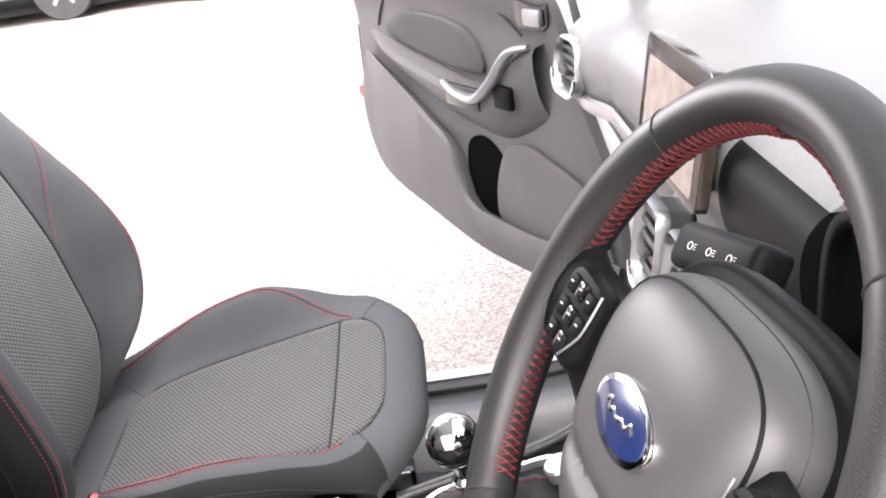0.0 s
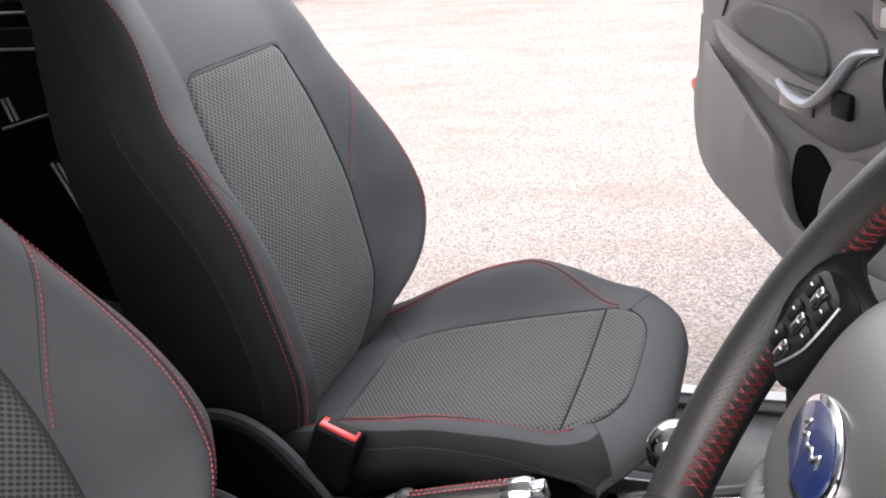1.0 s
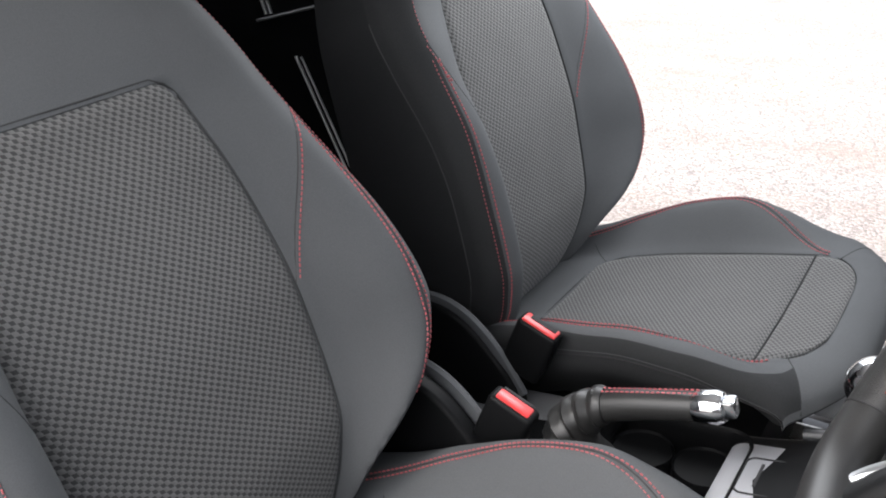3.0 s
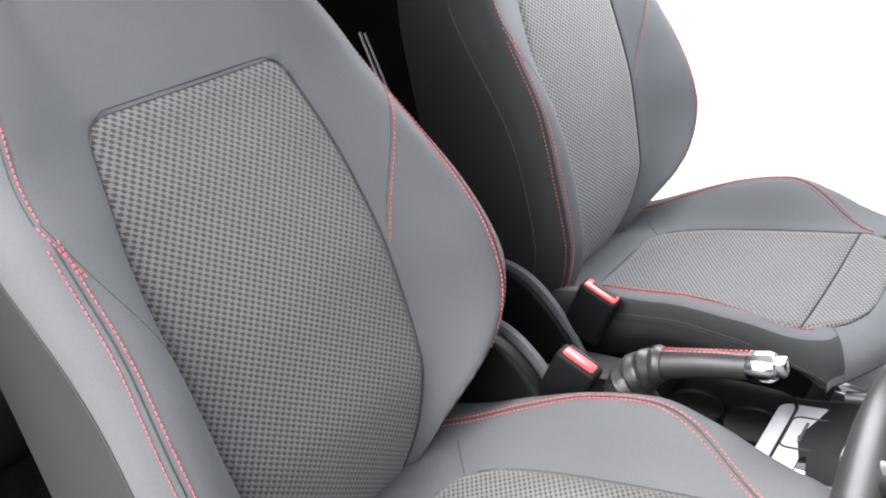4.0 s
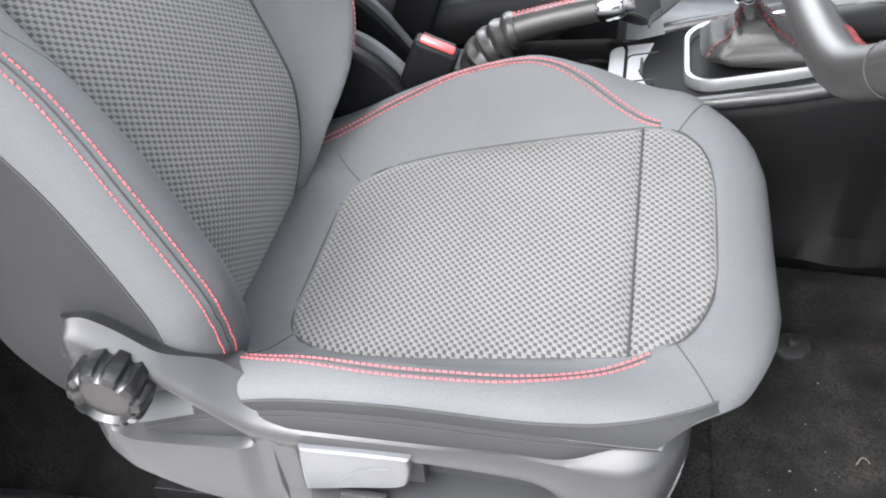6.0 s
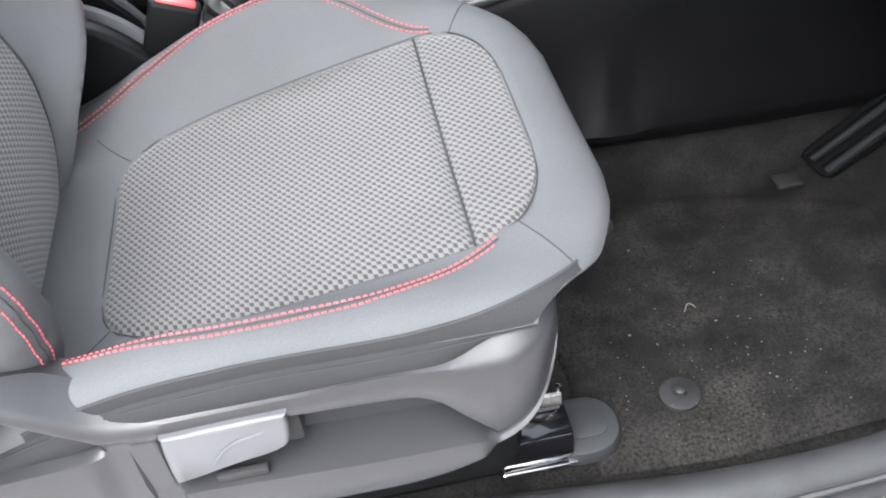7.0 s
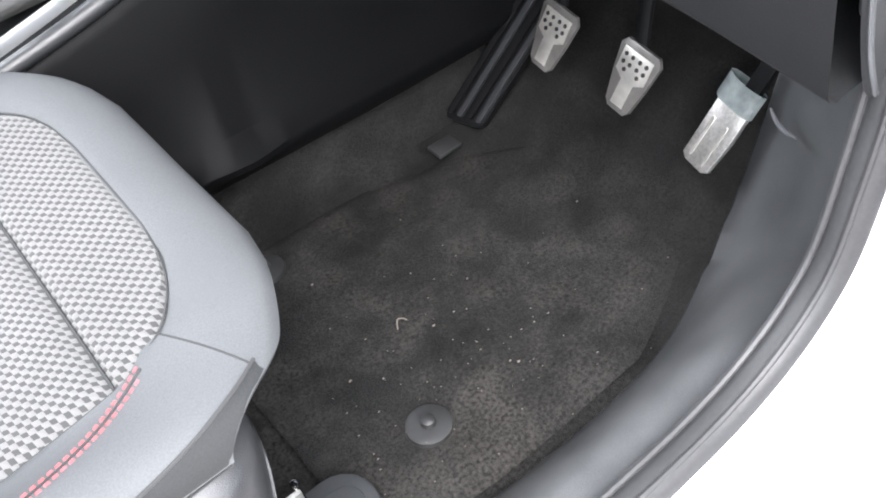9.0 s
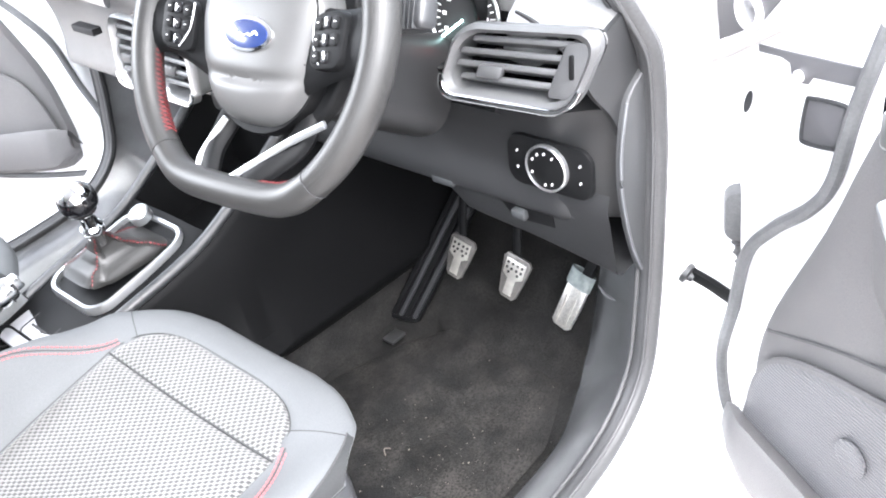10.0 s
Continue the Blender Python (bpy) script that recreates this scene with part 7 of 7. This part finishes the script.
        tube(bm, spline([(0.135, 0.585, 0.0985), (0.17, 0.602, 0.1005), (0.25, 0.636, 0.1005), (0.36, 0.668, 0.1005), (0.50, 0.690, 0.1005)], 6), 0.0022, 6)
        part("card_crease", bm, DOOR_PAD, d)
        bm = bmesh.new()
        plug = [p.xy for p in spline([(0.139, 0.849, 0), (0.146, 0.856, 0), (0.184, 0.864, 0), (0.190, 0.858, 0), (0.182, 0.822, 0), (0.173, 0.815, 0), (0.140, 0.807, 0), (0.134, 0.813, 0)], 4, closed=True)]
        prism(bm, plug, 0.003, Matrix.Translation((0, 0, 0.066)), 0.001)
        plug_ob = part("access_plug", bm, PLUG, d, "grey rubber access plug")
        bm = bmesh.new()
        tube(bm, [Vector((p[0], p[1], 0.0695)) for p in plug], 0.0022, 8, closed=True)
        part("plug_rim", bm, PLASTIC_GREY, plug_ob, "darker raised rim")
        bm = bmesh.new()
        prism(bm, ring_outline(0.005, 0.015, 16), 0.002, Matrix.Translation((0.052, 0.816, 0.067)) @ Matrix.Rotation(radians(-20), 4, "Z"))
        part("drain_hole", bm, PLASTIC_GREY, d)
        bm = bmesh.new()
        prism(bm, [(0.067, 0.884), (0.099, 0.889), (0.177, 0.902), (0.212, 0.908), (0.214, 0.890), (0.180, 0.883), (0.145, 0.876), (0.139, 0.867), (0.124, 0.864), (0.116, 0.869), (0.113, 0.880), (0.100, 0.882), (0.068, 0.877)], 0.004, Matrix.Translation((0, 0, 0.066)), 0.001)
        gasket = part("mirror_gasket", bm, PLUG, d, "grey rubber mirror gasket")
        bm = bmesh.new()
        lathe(bm, [(0.0060, 0.070), (0.0060, 0.073), (0.0035, 0.0745), (0.0, 0.0745)], Matrix.Translation((0.128, 0.872, 0)), 16)
        part("gasket_bolt", bm, WHITE_MARK, gasket, "white bolt head")
        for ends in (((-0.004, 0.842), (-0.011, 0.953)), ((-0.002, 0.846), (0.104, 0.915))):
            bm = bmesh.new()
            tube(bm, [Vector((px, py, 0.070)) for px, py in ends], 0.0055, 8)
            part("sail_frame", bm, PILLAR, d, "pale grey mirror sail frame")
        bm = bmesh.new()
        prism(bm, [(-0.004, 0.953), (0.004, 0.868), (0.070, 0.906), (0.112, 0.953)], 0.004, Matrix.Translation((0, 0, 0.066)), 0.001)
        part("sail_panel", bm, PLUG, d, "grey mirror sail panel")
        bm = bmesh.new()
        lathe(bm, [(0.013, 0.070), (0.013, 0.074), (0.020, 0.074), (0.020, 0.070)], Matrix.Translation((0.054, 0.915, 0)), 24)
        part("sail_ring", bm, WHITE, d, "white ring round a hole")
    # seal on the shell
    bm = bmesh.new()
    path = spline([(0.232, 0.955, 0.072), (0.206, 0.87, 0.074), (0.188, 0.79, 0.076), (0.160, 0.745, 0.076), (0.108, 0.693, 0.076), (0.065, 0.635, 0.076), (0.040, 0.54, 0.074), (0.012, 0.44, 0.07), (0.03, 0.35, 0.068), (0.10, 0.31, 0.068), (0.40, 0.308, 0.07), (0.80, 0.35, 0.07), (1.03, 0.385, 0.07), (1.12, 0.46, 0.07), (1.148, 0.60, 0.07), (1.13, 0.80, 0.07)], 8)
    tube(bm, path, 0.0075, 8)
    part("shell_seal", bm, PALE_RUBBER, d, "grey rubber seal")
    return d


PLUG = mat("grey_plug_plastic", (0.085, 0.085, 0.09), 0.5, stain=0.1, bump=0.05)
POCKET_SHADE = mat("painted_pocket_shade", (0.004, 0.004, 0.004), 0.9, spec=0.02, bump=0)
DOOR_PAD = mat("darker_door_pad", (0.055, 0.055, 0.057), 0.7, grain=0.12, grain_scale=700, bump=0.25)


def ribbed(name):
    m = mat(name, (0.10, 0.10, 0.105), 0.5, bump=0)
    nt = m.node_tree
    tc = nt.nodes.new("ShaderNodeTexCoord")
    wave = nt.nodes.new("ShaderNodeTexWave")
    wave.bands_direction = "Y"
    wave.inputs["Scale"].default_value, wave.inputs["Distortion"].default_value = 75.0, 0.0
    nt.links.new(tc.outputs["Object"], wave.inputs["Vector"])
    bp = nt.nodes.new("ShaderNodeBump")
    bp.inputs["Strength"].default_value, bp.inputs["Distance"].default_value = 0.7, 0.0015
    nt.links.new(wave.outputs["Fac"], bp.inputs["Height"])
    nt.links.new(bp.outputs[0], nt.nodes["Principled BSDF"].inputs["Normal"])
    return m


GRILLE = ribbed("ribbed_speaker_grille")
pd = car_door(door_frame_of(-1, 62, (0.98, 1.13)), "door_passenger", "open passenger door with dark grey card and silver handle", False)
bm = bmesh.new()
prism(bm, ring_outline(0.022, 0.017, 20), 0.006, Matrix.Translation((1.129, 0.624, 0.089)), 0.002)
part("reflector", bm, RED_PLASTIC, pd, "red door reflector")
car_door(door_frame_of(1, 64, (0.98, -0.43)), "door_driver", "open driver door with dark grey card and loudspeaker", True)


# ---- hinge pillar, check strap and wiring boot on the driver's side ----
def hinge_side():
    bm = bmesh.new()
    rows = []
    for z in np.linspace(0.20, 1.0, 14):
        rows.append([Vector((line(z, (0.2, 0.80), (0.36, 0.82), (0.42, 0.868), (0.5, 0.894), (0.62, 0.912), (0.75, 0.924), (0.87, 0.913), (1.0, 0.86)), -0.322 + lean(z), z)), Vector((line(z, (0.2, 0.93), (0.42, 0.955), (0.6, 0.972), (1.0, 0.96)), -0.332 + 0.5 * lean(z), z)), Vector((1.0, -0.345, z)), Vector((1.03, -0.40, z)), Vector((1.05, -0.46, z))])
    grid(bm, rows)
    pillar = tagged(link("hinge_pillar", bm, WHITE), "white painted door hinge pillar", "door pillar", kind="structure")
    bm = bmesh.new()
    lathe(bm, [(0.0062, -0.004), (0.0060, 0.0012), (0.0045, 0.0018), (0.0, 0.0012)], Matrix.Translation((0.954, -0.3325, 0.404)) @ Matrix.Rotation(radians(90), 4, "X"), 18)
    part("hole_plug", bm, PLUG, pillar, "small grey plug in a drain hole")
    t = thing("check_strap", "dark steel door check strap bolted to the white pillar", "check strap")
    bm = bmesh.new()
    tube(bm, spline([(0.962, -0.340, 0.516), (0.956, -0.372, 0.513), (0.945, -0.405, 0.512), (0.935, -0.440, 0.512)], 5), 0.0065, 8, flat=1.6)
    part("strap", bm, PLASTIC, t)
    bm = bmesh.new()
    lathe(bm, [(0.014, 0.0), (0.014, 0.006), (0.008, 0.008), (0.007, 0.014), (0.0, 0.0145)], Matrix.Translation((0.958, -0.333, 0.518)) @ Matrix.Rotation(radians(115), 4, "X"), 18)
    part("bolt", bm, PLASTIC_GREY, t)
    w = thing("wiring_boot", "ribbed dark rubber wiring boot between pillar and door", "wiring boot")
    bm = bmesh.new()
    prism(bm, rounded(0.036, 0.072, 0.016), 0.022, Matrix.Translation((0.975, -0.398, 0.626)) @ facing(0, 0, 0, 0, 30), 0.006)
    part("boot_plug", bm, PALE_RUBBER, w)
    bm = bmesh.new()
    tube(bm, spline([(0.972, -0.402, 0.596), (0.966, -0.412, 0.560), (0.960, -0.425, 0.530), (0.95, -0.45, 0.53)], 10), lambda q: 0.011 + 0.0025 * math.sin(q * 60), 12)
    part("boot_sleeve", bm, RUBBER, w)


hinge_side()


# ---- parked cars at the far side of the yard ----
def parked_car(x0, y, length, paint, label):
    c = thing("parked_car", label, "car", Matrix.Translation((x0, y, GROUND_Z)), group="parked cars")
    side_line = [(0.0, 0.30), (0.05, 0.22), (0.40, 0.19), (length - 0.4, 0.19), (length - 0.05, 0.22), (length, 0.32), (length - 0.02, 0.62), (length - 0.25, 0.82), (length - 1.1, 0.93), (length - 1.75, 1.38), (length - 2.9, 1.44), (0.55, 1.30), (0.12, 0.92), (0.0, 0.65)]
    ring = [p.xy for p in spline([(*p, 0) for p in side_line], 4, closed=True)]
    bm = bmesh.new()
    prism(bm, ring, 1.70, Matrix.Rotation(radians(90), 4, "X") @ Matrix.Translation((0, 0, -1.70)), 0.12, 4)
    part("body", bm, paint, c)
    bm = bmesh.new()
    prism(bm, [(0.30, 0.96), (0.70, 1.30), (length - 2.9, 1.38), (length - 1.85, 1.32), (length - 1.25, 0.97)], 0.012, Matrix.Rotation(radians(90), 4, "X"))
    part("side_window", bm, DARK_GLASS, c)
    bm = bmesh.new()
    box(bm, (length / 2, 0.85, 0.17), (length - 0.5, 1.5, 0.14), 0.02)
    part("underbody", bm, SEAM, c)
    bm = bmesh.new()
    box(bm, (length / 2, -0.004, 0.24), (length - 1.7, 0.03, 0.09), 0.01)
    part("sill", bm, PLASTIC, c)
    for x in (0.75, length - 0.80):
        bm = bmesh.new()
        lathe(bm, [(0.20, 0.0), (0.30, 0.0), (0.315, 0.02), (0.315, 0.18), (0.30, 0.20)], Matrix.Translation((x, 0.16, 0.315)) @ Matrix.Rotation(radians(90), 4, "X"), 32)
        wheel = part("wheel", bm, RUBBER, c)
        bm = bmesh.new()
        lathe(bm, [(0.205, 0.185), (0.20, 0.196), (0.15, 0.188), (0.05, 0.195), (0.0, 0.2)], Matrix.Translation((x, 0.16, 0.315)) @ Matrix.Rotation(radians(90), 4, "X"), 32)
        part("rim", bm, SATIN_SILVER, wheel)
        for k in range(5):
            bm = bmesh.new()
            box(bm, (0, 0.105, 0.196), (0.045, 0.15, 0.012), 0.006, Matrix.Translation((x, 0.16, 0.315)) @ Matrix.Rotation(radians(90), 4, "X") @ Matrix.Rotation(radians(72 * k), 4, "Z"))
            part("spoke", bm, SATIN_SILVER, wheel)
    return c


SILVER_PAINT = mat("silver_car_paint", (0.14, 0.145, 0.16), 0.3, metal=0.4, stain=0.05, bump=0, coat=0.6)
DARK_PAINT = mat("dark_blue_car_paint", (0.02, 0.025, 0.04), 0.3, stain=0.05, bump=0, coat=0.6)
parked_car(-6.2, 9.95, 4.0, SILVER_PAINT, "silver hatchback parked across the gravel yard")
parked_car(-2.3, 9.95, 4.1, DARK_PAINT, "dark car parked across the gravel yard")
